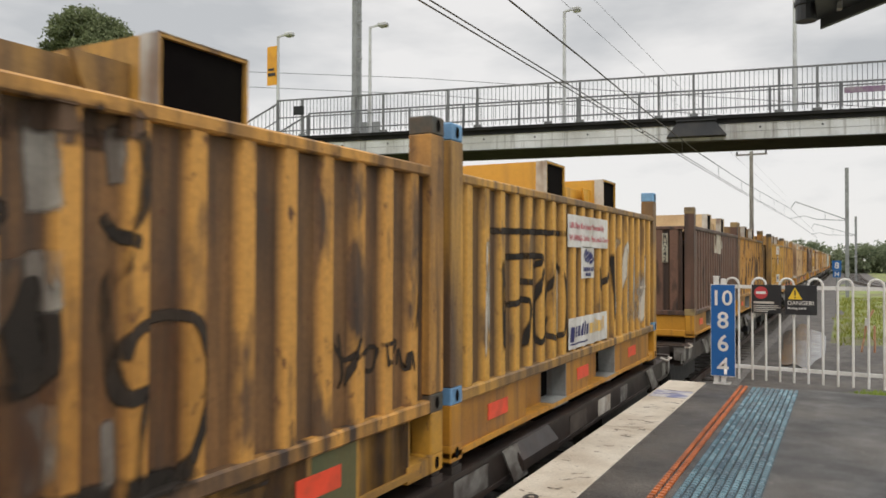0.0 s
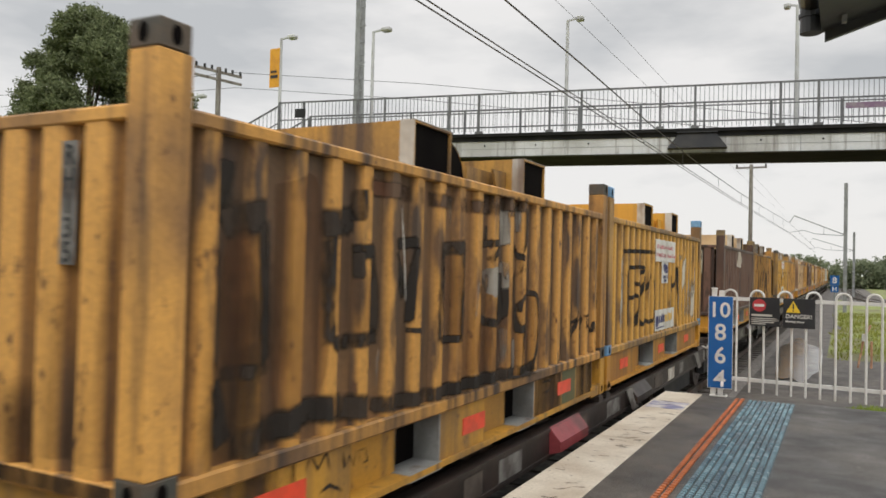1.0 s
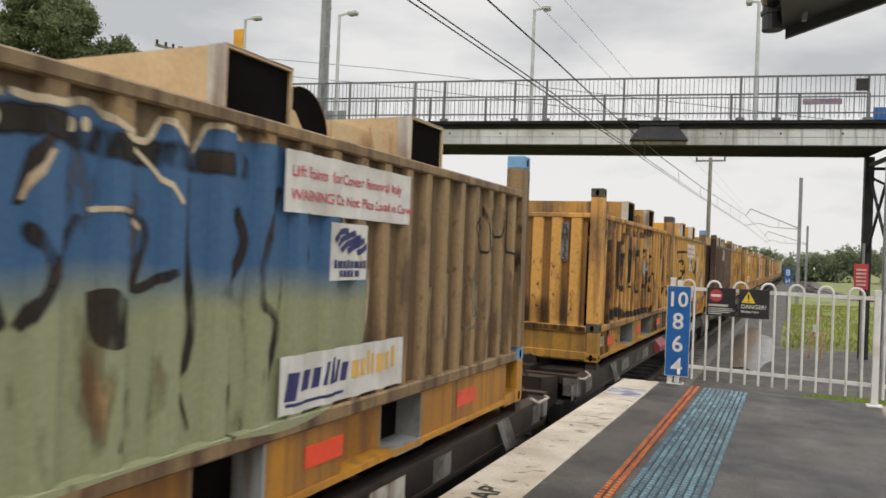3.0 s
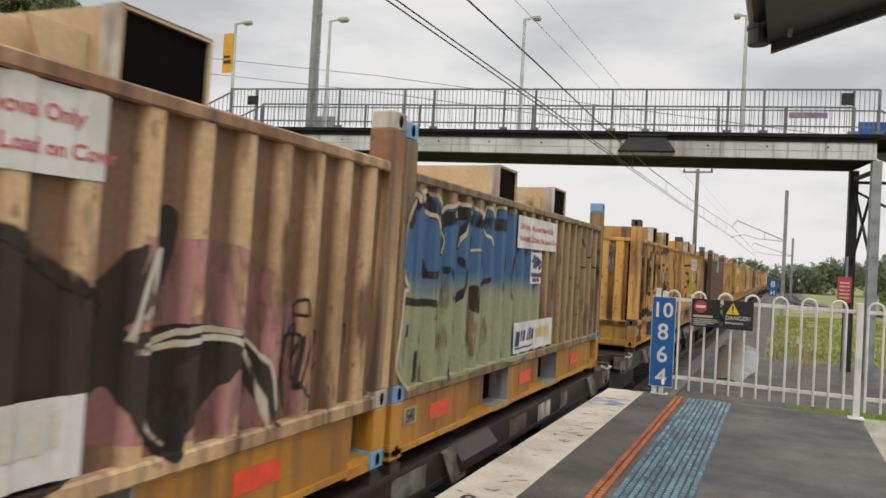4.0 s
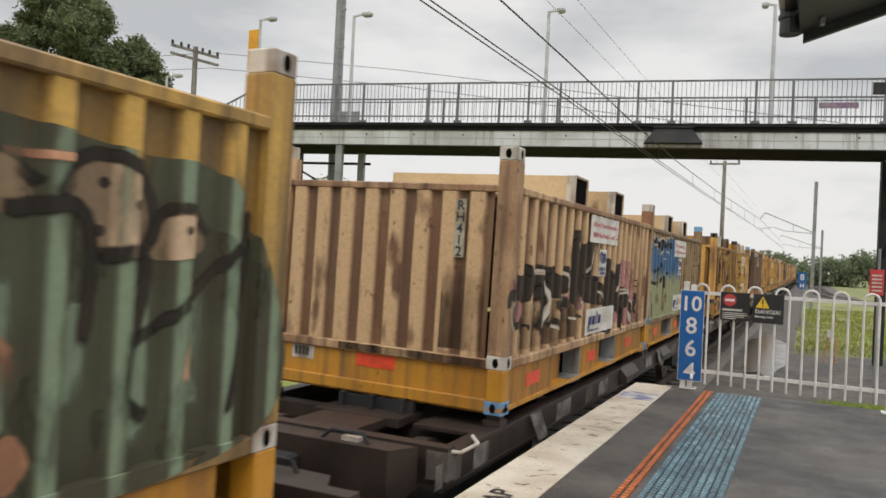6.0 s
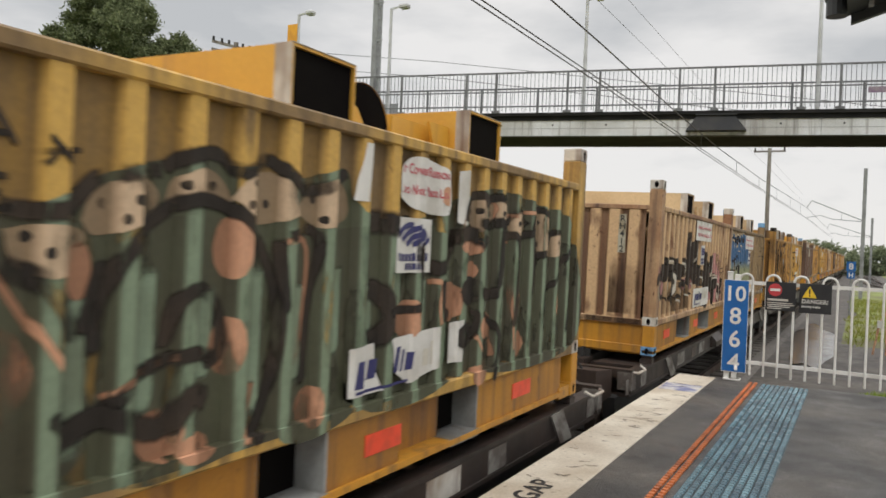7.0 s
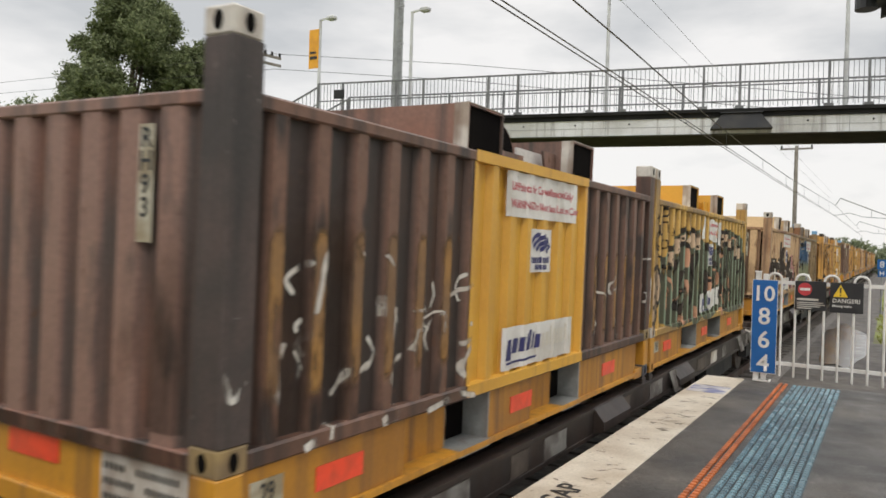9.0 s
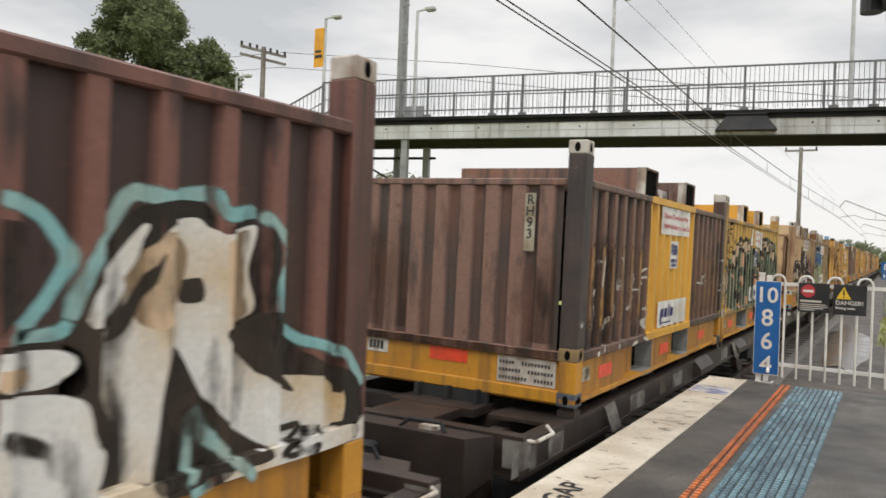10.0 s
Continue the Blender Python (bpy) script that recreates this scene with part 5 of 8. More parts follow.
def container(label, side, end, base, cast_top, cast_low, cast_base, tubes_m, detail=True, panel=None, tube_white=True, lids=((2.06, 2.56), (3.87, 4.37)), post=None):
    c = thing("coil_container", label, "container", "containers of the goods train")
    # base: flush webs, set back beside the two fork pockets, and a hole before the leading post; black fills stand for
    # the shade inside
    part("base_side", boxes((-0.14, 0.0, 0.0, TL - 0.3, 0.03, 0.066)), base, c, "yellow base flange")
    for a, b in ((0.15, 1.36), (2.36, 3.03), (4.03, 5.68)):
        part("base_web", boxes((-0.05, -0.022, a, b, 0.064, ZB + 0.012), bevel=0.003), m_base_web if base is m_base else base, c, "yellow base web")
    for a, b in ((1.36, 1.99), (3.03, 3.67)):
        part("base_web", boxes((-0.16, -0.13, a, b, 0.064, ZB + 0.012)), m_base_web if base is m_base else base, c, "yellow web set back beside the pocket")
    part("base_side", boxes((-TW, -TW + 0.1, 0, TL, 0.03, ZB)), base, c)
    part("end_hole", boxes((-0.3, -0.27, 5.66, TL - 0.15, 0.06, ZB)), m_black, c, "black panel for the shaded hole before the corner post")
    part("base_toe", boxes((-0.14, -0.012, TL - 0.42, TL - 0.15, 0.0, 0.1)), base, c, "yellow toe plate")
    for y in (0.02, TL - 0.12):
        part("base_end", boxes((-TW + 0.15, -0.15, y + 0.02, y + 0.06, 0.0, ZB), (-TW + 0.15, -0.15, y - 0.015, y + 0.1, 0.02, 0.12), bevel=0.006), base, c, "yellow base end beam")
    for x in (-0.15, -TW):
        for y in (0.0, TL - 0.15):
            part("base_post", boxes((x, x + 0.15, y, y + 0.15, 0.11, ZB + 0.002), bevel=0.008), base, c)
    for a, b in ((1.97, 2.36), (3.65, 4.03)):
        fp = part("fork_pocket", boxes((-0.36, -0.02, b - 0.022, b - 0.002, 0.066, ZB), (-0.36, -0.002, a - 0.02, b, 0.02, 0.068), (-0.36, -0.13, a, a + 0.02, 0.066, ZB)), m_grey_steel, c, "grey steel fork pocket")
        part("pocket_throat", boxes((-TW + 0.1, -0.2, a + 0.02, b - 0.025, 0.07, ZB - 0.002)), m_black, fp, "black fill for the shaded depth of the pocket")
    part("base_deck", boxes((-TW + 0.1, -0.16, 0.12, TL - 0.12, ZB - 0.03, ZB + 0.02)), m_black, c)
    # body
    part("corner_post", boxes((-0.16, 0.0, 0.0, 0.175, ZB + 0.115, TH - 0.11), bevel=0.006), post or end, c)
    part("corner_post", boxes((-0.16, 0.0, TL - 0.175, TL, ZB + 0.115, TH - 0.11), bevel=0.006), side, c)
    part("corner_post", boxes((-TW, -TW + 0.2, 0.0, 0.16, ZB + 0.115, TH - 0.11), bevel=0.006), end, c)
    part("corner_post", boxes((-TW, -TW + 0.2, TL - 0.16, TL, ZB + 0.115, TH - 0.11), bevel=0.006), end, c)
    for x in (0.0, -TW):
        for y in (0.0, TL):
            for z, mm in ((TH - 0.11, cast_top), (ZB, cast_low), (0.0, cast_base)):
                k = part("corner_casting", casting(x, y, z), mm, c)
                if detail and x == 0.0:
                    part("slot", slot(x, y, z, True), m_black, k)
                    part("slot", slot(x, y, z, False), m_black, k)
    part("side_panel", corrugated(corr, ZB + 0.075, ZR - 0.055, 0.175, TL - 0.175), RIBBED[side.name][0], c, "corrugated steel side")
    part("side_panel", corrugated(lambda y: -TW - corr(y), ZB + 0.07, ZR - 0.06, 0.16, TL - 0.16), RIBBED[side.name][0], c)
    part("top_rail", boxes((-0.085, 0.001, 0.17, TL - 0.17, ZR - 0.065, ZR), bevel=0.01), side, c)
    part("top_rail", boxes((-TW, -TW + 0.08, 0.16, TL - 0.16, ZR - 0.065, ZR)), side, c)
    part("bottom_rail", boxes((-0.09, 0.001, 0.165, TL - 0.165, ZB, ZB + 0.085), bevel=0.012), side, c)
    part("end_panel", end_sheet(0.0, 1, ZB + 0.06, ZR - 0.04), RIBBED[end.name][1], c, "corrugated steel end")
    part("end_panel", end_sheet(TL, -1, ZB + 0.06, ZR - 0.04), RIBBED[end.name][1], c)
    for y in (0.0, TL - 0.07):
        part("end_rail", boxes((-TW + 0.2, -0.16, y + 0.004, y + 0.066, ZR - 0.06, ZR), bevel=0.008), end, c)
        part("end_rail", boxes((-TW + 0.2, -0.16, y + 0.004, y + 0.066, ZB, ZB + 0.08), bevel=0.008), end, c)
    # lift-off cover with cross tubes and a domed vent
    part("cover", boxes((-TW + 0.09, -0.09, 0.1, TL - 0.1, ZR - 0.1, ZR - 0.07)), tubes_m, c)
    for a, b in lids:
        t = 0.014
        tb = part("lift_tube", square_tube(-TW + 0.12, -0.1, a, b, ZR - 0.075, 2.19, t), tubes_m, c, "square cross tube of the lift-off cover")
        # solid black plug in place of the shade inside the tube
        part("tube_mouth", boxes((-TW + 0.15, -0.118, a + t + 0.002, b - t - 0.002, ZR - 0.055, 2.19 - t - 0.002)), m_black, tb, "black plug for the shaded mouth of the tube")
        if tube_white:
            part("tube_rim", boxes((-0.2, -0.097, a - 0.004, a, ZR - 0.02, 2.193), (-0.115, -0.097, a - 0.004, b, 2.191, 2.195)), m_white_cast, tb, "off-white band")
    bm = bmesh.new()
    ang = [math.pi * k / 14 for k in range(15)]
    hy, hz, r = 3.02, ZR + 0.06, 0.27
    A = [bm.verts.new((-0.36, hy + r * math.cos(a), hz + r * math.sin(a))) for a in ang]
    B = [bm.verts.new((-1.45, hy + r * math.cos(a), hz + r * math.sin(a))) for a in ang]
    for i in range(14):
        bm.faces.new((A[i], A[i + 1], B[i + 1], B[i]))
    dome = part("vent_dome", bm, tubes_m, c, "half-round vent hood")
    bm = bmesh.new()
    bm.faces.new([bm.verts.new((-0.362, hy + (r - 0.008) * math.cos(a), hz + (r - 0.008) * math.sin(a))) for a in ang])
    # flat black face closes the hood, standing for its dark inside
    part("vent_mouth", bm, m_black, dome, "black face for the shaded mouth of the hood")
    low = ZR - 0.075
    part("hood_curb", boxes((-1.4, -0.365, hy - r, hy + r, low, hz)), tubes_m, dome)
    flat = panel is not None
    first_plate = [(2.56, low), (3.27, low), (3.27, 2.0), (2.56, 2.0)] if flat else [(2.56, low), (3.02, low), (2.82, 2.04), (2.56, 2.04)]
    for xf, prof_yz in ((-0.27, first_plate), (-0.33, [(3.28, low), (3.86, low), (3.86, 2.07), (3.28, 2.07)]), (-0.25, [(3.72, low), (3.86, low), (3.86, 2.08), (3.6, 2.08)])):
        bm = bmesh.new()
        f = [bm.verts.new((xf, y, z)) for y, z in prof_yz]
        g = [bm.verts.new((xf - 0.02, y, z)) for y, z in prof_yz]
        bm.faces.new(f)
        bm.faces.new(g[::-1])
        for i in range(4):
            bm.faces.new((f[i], g[i], g[(i + 1) % 4], f[(i + 1) % 4]))
        part("gusset", bm, m_shed if flat and xf == -0.33 else tubes_m, c, "steel stiffener plate of the cover")
    # red reflectors
    for y0 in (0.62, 2.68, 4.62):
        part("reflector", boxes((-0.021, -0.017, y0, y0 + 0.36, 0.165, 0.28)), m_red, c, "red reflector patch")
    part("reflector", boxes((-1.42, -1.03, 0.034, 0.038, 0.245, 0.36)), m_red, c, "red reflector patch")
    if panel:
        part("patch_panel", wrap(rect(2.0, 4.0, ZB + 0.01, ZR + 0.006), 0.004), panel, c, "bright yellow repainted panel")
    return c


def rect(y0, y1, z0, z1):
    bm = bmesh.new()
    filled(bm, [(y0, z0), (y1, z0), (y1, z1), (y0, z1)], curve=False)
    return bm


def shapes(*rects):
    bm = bmesh.new()
    for y0, y1, z0, z1 in rects:
        filled(bm, [(y0, z0), (y1, z0), (y1, z1), (y0, z1)], curve=False)
    return bm


def placards(c, torn=False, dy=0.0, faded=False, drop=0.0):
    """The three white sheets on a side: lifting notice, wave emblem, operator strip."""
    a = 2.48 + dy
    wht = m_sign_white
    if torn:
        bm = bmesh.new()
        filled(bm, [(a, 1.5), (a + 0.08, 1.8), (a + 0.14, 1.8), (a + 0.12, 1.5)], curve=False)
        filled(bm, [(a + 0.42, 1.56), (a + 0.45, 1.72), (a + 0.6, 1.79), (a + 0.86, 1.77), (a + 1.0, 1.72), (a + 1.02, 1.5), (a + 0.8, 1.47), (a + 0.56, 1.5)])
        filled(bm, [(a + 1.13, 1.44), (a + 1.13, 1.76), (a + 1.26, 1.78), (a + 1.25, 1.42)], curve=False)
    else:
        bm = rect(a, a + 1.29, 1.51 - drop, 1.815 - drop)
    sheet = part("notice_sheet", wrap(bm, 0.005, 0.3), wht, c, "torn white notice sheet" if torn else "white notice sheet")
    for k, (txt, sz) in enumerate((("Lift Points for Cover Removal Only", 0.079), ("WARNING Do Not Place Load on Cover", 0.075))):
        bm = letters(txt, sz, "LEFT", 0.0015)
        bmesh.ops.transform(bm, matrix=Matrix.Translation((a + 0.05, 1.69 - drop - 0.115 * k, 0)), verts=bm.verts)
        if torn:
            for v in list(bm.verts):
                if not a + 0.46 < v.co.x < a + 0.98:
                    bm.verts.remove(v)
        part("lettering", wrap(bm, 0.008, 0.3), m_txt_red, sheet, "faded red words")
    e0 = a + 0.40
    em = part("emblem_sheet", wrap(rect(e0, e0 + 0.40, 1.13, 1.44), 0.005, 0.3), wht, c, "white sheet with a navy wave emblem")
    bm = bmesh.new()
    for pts in ([(0.040, 1.341), (0.084, 1.379), (0.135, 1.397), (0.193, 1.400)], [(0.073, 1.313), (0.135, 1.354), (0.207, 1.377), (0.265, 1.393)], [(0.121, 1.288), (0.178, 1.327), (0.244, 1.347), (0.302, 1.375)], [(0.187, 1.288), (0.244, 1.311), (0.295, 1.335), (0.342, 1.356)], [(0.273, 1.282), (0.316, 1.295), (0.353, 1.315), (0.373, 1.330)]):
        ribbon(bm, [(e0 + p, q) for p, q in pts], 0.0255)
    part("emblem", wrap(bm, 0.008, 0.3), m_txt_navy, em, "navy diamond of slanting waves")
    marks = [(e0 + 0.035 + 0.0375 * k, e0 + 0.063 + 0.0375 * k, 1.196, 1.236 if k % 4 else 1.242) for k in range(9)] + [(e0 + 0.115 + 0.0375 * k, e0 + 0.143 + 0.0375 * k, 1.148, 1.184) for k in range(5)]
    part("print", wrap(shapes(*marks), 0.008, 0.3), m_txt_navy, em, "navy print")
    if torn:
        bm = bmesh.new()
        filled(bm, [(a + 0.02, 0.5), (a + 0.02, 0.75), (a + 0.24, 0.765), (a + 0.26, 0.62), (a + 0.34, 0.5)], curve=False)
        filled(bm, [(a + 0.46, 0.58), (a + 0.4, 0.77), (a + 0.95, 0.80), (a + 0.95, 0.55), (a + 0.6, 0.5)], curve=False)
        filled(bm, [(a + 1.08, 0.56), (a + 1.08, 0.81), (a + 1.26, 0.82), (a + 1.26, 0.55)], curve=False)
    else:
        bm = rect(a + 0.02, a + 1.27, 0.475, 0.765)
    op = part("operator_strip", wrap(bm, 0.005, 0.3), wht, c, "white operator strip with navy and yellow print")
    blocks = [(0.07, 0.15, 0.54, 0.68), (0.18, 0.26, 0.58, 0.68), (0.29, 0.36, 0.58, 0.68), (0.39, 0.42, 0.58, 0.70), (0.445, 0.485, 0.58, 0.72), (0.51, 0.535, 0.58, 0.70), (0.56, 0.625, 0.58, 0.68)]
    bm = shapes(*[(a + p, a + q, z0, z1) for p, q, z0, z1 in blocks if not (torn and 0.2 < p < 0.42)])
    for v in bm.verts:
        v.co.x += 0.22 * (v.co.y - 0.6)
    part("print", wrap(bm, 0.008, 0.3), m_txt_navy, op, "navy print")
    r = [(0.07, 0.6, 0.512, 0.528)]
    part("print", wrap(shapes(*[(a + p, a + q, s, t) for p, q, s, t in r]), 0.008, 0.3), m_txt_navy, op, "navy print")
    r = [(0.67, 0.74, 0.58, 0.68), (0.76, 0.83, 0.58, 0.68), (0.85, 0.88, 0.58, 0.72), (0.90, 0.93, 0.58, 0.70), (0.95, 1.02, 0.58, 0.69), (1.04, 1.11, 0.58, 0.69), (1.14, 1.18, 0.59, 0.72)]
    part("print", wrap(shapes(*[(a + p, a + q, s, t) for p, q, s, t in r if not torn or p > 0.7 and p < 0.9]), 0.008, 0.3), m_txt_pale if faded or torn else m_txt_yel, op, "yellow print")


def spray(c, material, strokes=(), fills=(), blobs=(), lift=0.002, label="sprayed paint"):
    """Sprayed shapes, each a part of its own; small dots together."""
    n = 0
    for w, pts in strokes:
        bm = bmesh.new()
        ribbon(bm, pts, w)
        part("graffiti", wrap(bm, lift + 0.00004 * n), material, c, label)
        n += 1
    for pts in fills:
        bm = bmesh.new()
        filled(bm, pts)
        part("graffiti", wrap(bm, lift - 0.0006), material, c, label)
    if blobs:
        bm = bmesh.new()
        for b in blobs:
            blob(bm, *b)
        part("graffiti_dots", wrap(bm, lift), material, c, label)["kind"] = "stuff"


def end_marks(c, number, plate=True, payload=False, dirty=False):
    if number:
        p = part("number_strip", flat_end(rect(-0.53 + 0.0, -0.435, 1.27, 1.76), -0.010), m_wagon_patch if dirty else m_plate, c, "vertical strip with the container's number")
        bm = bmesh.new()
        for k, ch in enumerate(number):
            l = letters(ch, 0.115, "CENTER", 0.002)
            bmesh.ops.transform(l, matrix=Matrix.Translation((-0.482, 1.665 - k * 0.096, 0)), verts=l.verts)
            me = bpy.data.meshes.new("x")
            l.to_mesh(me)
            l.free()
            bm.from_mesh(me)
            bpy.data.meshes.remove(me)
        part("number", flat_end(bm, -0.007), m_txt_black, p, "black number")
    if plate:
        p = part("plate", flat_end(rect(-2.12, -1.88, 0.24, 0.38), -0.034), m_white_cast, c)
        part("print", flat_end(shapes(*[(-2.09 + 0.042 * k, -2.06 + 0.042 * k, 0.27, 0.35) for k in range(4)]), -0.031), m_txt_black, p)
    if payload:
        p = part("plate", flat_end(rect(-0.73, -0.19, 0.135, 0.36), -0.034), m_white_cast, c, "white weight plate with black print")
        part("print", flat_end(shapes(*[(-0.71 + 0.03 * i, -0.692 + 0.03 * i, 0.16 + 0.066 * j, 0.19 + 0.066 * j) for i in range(17) for j in range(3) if (i * 7 + j * 3) % 11 not in (4, 8)]), -0.031), m_txt_black, p)


TRAIN = []


def base_number(c, text, y=0.2):
    """The number plate on the base beside the trailing post."""
    p = part("number_plate", boxes((-0.021, -0.017, y, y + 0.2, 0.19, 0.31)), m_plate, c, "dirty pale number plate")
    bm = letters(text, 0.12, "CENTER", 0.002)
    for v in bm.verts:
        v.co = (-0.014, y + 0.1 + v.co.x * 0.75, 0.212 + v.co.y)
    part("number", bm, m_txt_black, p, "black number")


def end_stain(c, x0, x1, z0, z1):
    """Old grime over the ribs of the end that faces back along the line."""
    bm = bmesh.new()
    knots = sorted({x0, x1} | {-0.2 - k * 0.255 - d for k in range(8) for d in (0.0, 0.045, 0.08, 0.12, 0.16, 0.2, 0.235) if x0 < -0.2 - k * 0.255 - d < x1} | {x0 + (x1 - x0) * j / 6 for j in range(6)})

    def depth(x):
        t = (-0.2 - x) % 0.255
        return np.interp(t, [0, 0.045, 0.08, 0.2, 0.235, 0.255], [0.05, 0.05, 0.012, 0.012, 0.05, 0.05])
    rim = bm.verts.layers.float.new("rim")
    rows = [[bm.verts.new((x, depth(x) - 0.003, z)) for z in (z0, z0 + 0.4 * (z1 - z0), z1)] for x in knots]
    for i, row in enumerate(rows):
        for v, r in zip(row, (0.0, 0.0, 1.0)):
            v[rim] = max(r, 1.0 if i in (0, len(rows) - 1) else 0.0)
    for a, b in zip(rows, rows[1:]):
        for j in (0, 1):
            bm.faces.new((a[j], b[j], b[j + 1], a[j + 1]))
    part("grime", bm, m_grime, c, "dark rusty grime")


def side_stain(c, y0, y1, z0=0.46, z1=1.8, wash=None):
    """Old grime over the ribs of the long side, thinning out at its rim."""
    bm = bmesh.new()
    rim = bm.verts.layers.float.new("rim")
    us, ws = [y0, y0 + 0.2, y1 - 0.2, y1], [z0, z0 + 0.45 * (z1 - z0), z1]
    grid = [[bm.verts.new((u, w, 0)) for w in ws] for u in us]
    for i, row in enumerate(grid):
        for j, v in enumerate(row):
            v[rim] = 1.0 if i in (0, 3) or j == 2 else 0.0
    for p, q in zip(grid, grid[1:]):
        for j in (0, 1):
            bm.faces.new((p[j], q[j], q[j + 1], p[j + 1]))
    part("grime", wrap(bm, 0.0011), wash or m_grime, c, "dark rusty grime")


m_green_patch = mat("dull_green_paint", (0.075, 0.095, 0.045), (0.11, 0.10, 0.04), 0.45, 3.0, 0.6)
m_plate = mat("dirty_pale_plate", (0.42, 0.39, 0.30), (0.26, 0.21, 0.13), 0.45, 6.0, 0.6)
m_drips = mat("pale_green_drips", (0.27, 0.27, 0.17), (0.20, 0.15, 0.085), 0.5, 2.0, 0.6, gone=0.5)
# first pair: near container, black block letters over grimy ochre
c1 = container("grimy ochre steel container with black and grey graffiti letters", m_yel_a, m_yel_a_end, m_base_old, m_dark_cast, m_dark_cast, m_base_old, m_yel_b)
end_marks(c1, "RH135", plate=True, dirty=True)
spray(c1, m_rust_haze, fills=[[(2.38, 1.36), (2.59, 1.37), (2.58, 0.85), (2.36, 0.85)], [(0.42, 1.40), (0.61, 1.42), (0.62, 0.87), (0.43, 0.87)], [(1.18, 1.43), (1.34, 1.45), (1.53, 0.96), (1.20, 0.93)], [(2.87, 0.91), (3.29, 0.88), (3.22, 0.54), (2.89, 0.56)], [(0.73, 1.65), (1.07, 1.66), (1.09, 0.63), (0.77, 0.59)]], lift=0.0026, label="rusty brown sprayed shading")
spray(c1, m_spray_grey, fills=[[(2.92, 1.27), (3.38, 1.31), (3.16, 1.08)]], lift=0.003)
spray(c1, m_spray_dark, strokes=[(0.09, [(1.44, 1.72), (1.90, 1.72), (2.53, 1.71), (3.67, 1.74)])], lift=0.003, label="dark brown sprayed smear")
spray(c1, m_spray_black, strokes=[(0.1, [(0.42, 1.73), (0.41, 1.59), (0.41, 1.45)]), (0.14, [(0.40, 1.45), (0.53, 1.49), (0.67, 1.51)]), (0.12, [(0.64, 1.50), (0.66, 1.16), (0.66, 0.82)]), (0.06, [(0.41, 0.83), (0.56, 0.83), (0.72, 0.83)]), (0.03, [(0.38, 1.36), (0.39, 0.85)]), (0.1, [(0.37, 0.81), (0.41, 0.65), (0.45, 0.53)]), (0.14, [(1.07, 1.49), (1.21, 1.51), (1.37, 1.54)]), (0.1, [(1.38, 1.70), (1.39, 1.52)]), (0.07, [(1.13, 1.45), (1.13, 1.17), (1.14, 0.89)]), (0.08, [(1.14, 0.90), (1.37, 0.90), (1.63, 0.91)]), (0.1, [(1.53, 1.37), (1.58, 1.14), (1.60, 0.91)]), (0.08, [(1.35, 1.36), (1.59, 1.38)]), (0.06, [(1.39, 1.37), (1.40, 1.22)])], lift=0.0036, label="black sprayed block letters")
spray(c1, m_spray_black, strokes=[(0.07, [(1.73, 1.41), (2.00, 1.44)]), (0.09, [(1.77, 1.39), (1.85, 1.25), (1.92, 1.11)]), (0.05, [(1.99, 1.42), (1.96, 1.18), (1.94, 0.95)]), (0.03, [(1.93, 0.92), (2.06, 0.91)]), (0.09, [(2.27, 1.40), (2.74, 1.44)]), (0.08, [(2.33, 1.41), (2.31, 1.12), (2.31, 0.82)]), (0.13, [(2.65, 1.42), (2.65, 1.11), (2.65, 0.82)]), (0.05, [(2.29, 0.83), (2.72, 0.82)]), (0.05, [(3.05, 1.60), (3.04, 1.46)]), (0.05, [(2.96, 1.46), (3.22, 1.47), (3.08, 1.34)]), (0.06, [(2.92, 1.22), (2.99, 0.94), (3.34, 0.92), (3.36, 1.24)]), (0.13, [(0.48, 0.51), (0.76, 0.55), (1.04, 0.59), (1.55, 0.53)]), (0.09, [(1.55, 0.53), (1.96, 0.51), (2.32, 0.50), (3.23, 0.50), (4.01, 0.47)])], lift=0.0042, label="black sprayed block letters")
spray(c1, m_chalk, strokes=[(0.015, [(1.85, 1.66), (1.90, 1.35), (1.93, 1.07)]), (0.02, [(2.86, 1.21), (2.82, 0.94)]), (0.02, [(1.64, 0.84), (1.62, 0.66), (1.57, 0.51)]), (0.02, [(0.70, 1.50), (0.70, 1.33)]), (0.02, [(2.47, 1.77), (2.48, 1.46)])], lift=0.005, label="pale sprayed highlights")
spray(c1, m_spray_black, strokes=[(0.026, p) for p in ([(4.93, 0.90), (5.06, 0.79), (5.14, 0.90)], [(4.99, 0.94), (5.03, 0.73), (4.99, 0.65)], [(5.14, 0.91), (5.05, 0.65)], [(5.09, 0.79), (5.22, 0.83), (5.19, 0.68)], [(5.27, 0.84), (5.20, 0.74), (5.31, 0.71), (5.35, 0.82), (5.27, 0.84)], [(5.39, 0.84), (5.42, 0.71)], [(5.36, 0.84), (5.56, 0.84), (5.48, 0.74), (5.40, 0.75)], [(5.57, 0.70), (5.59, 0.79), (5.65, 0.67), (5.67, 0.77), (5.71, 0.65)], [(5.71, 0.71), (5.79, 0.70), (5.77, 0.77), (5.69, 0.71), (5.71, 0.56), (5.81, 0.54)], [(5.79, 1.24), (5.71, 0.88)])], lift=0.005, label="thin black sprayed tag")
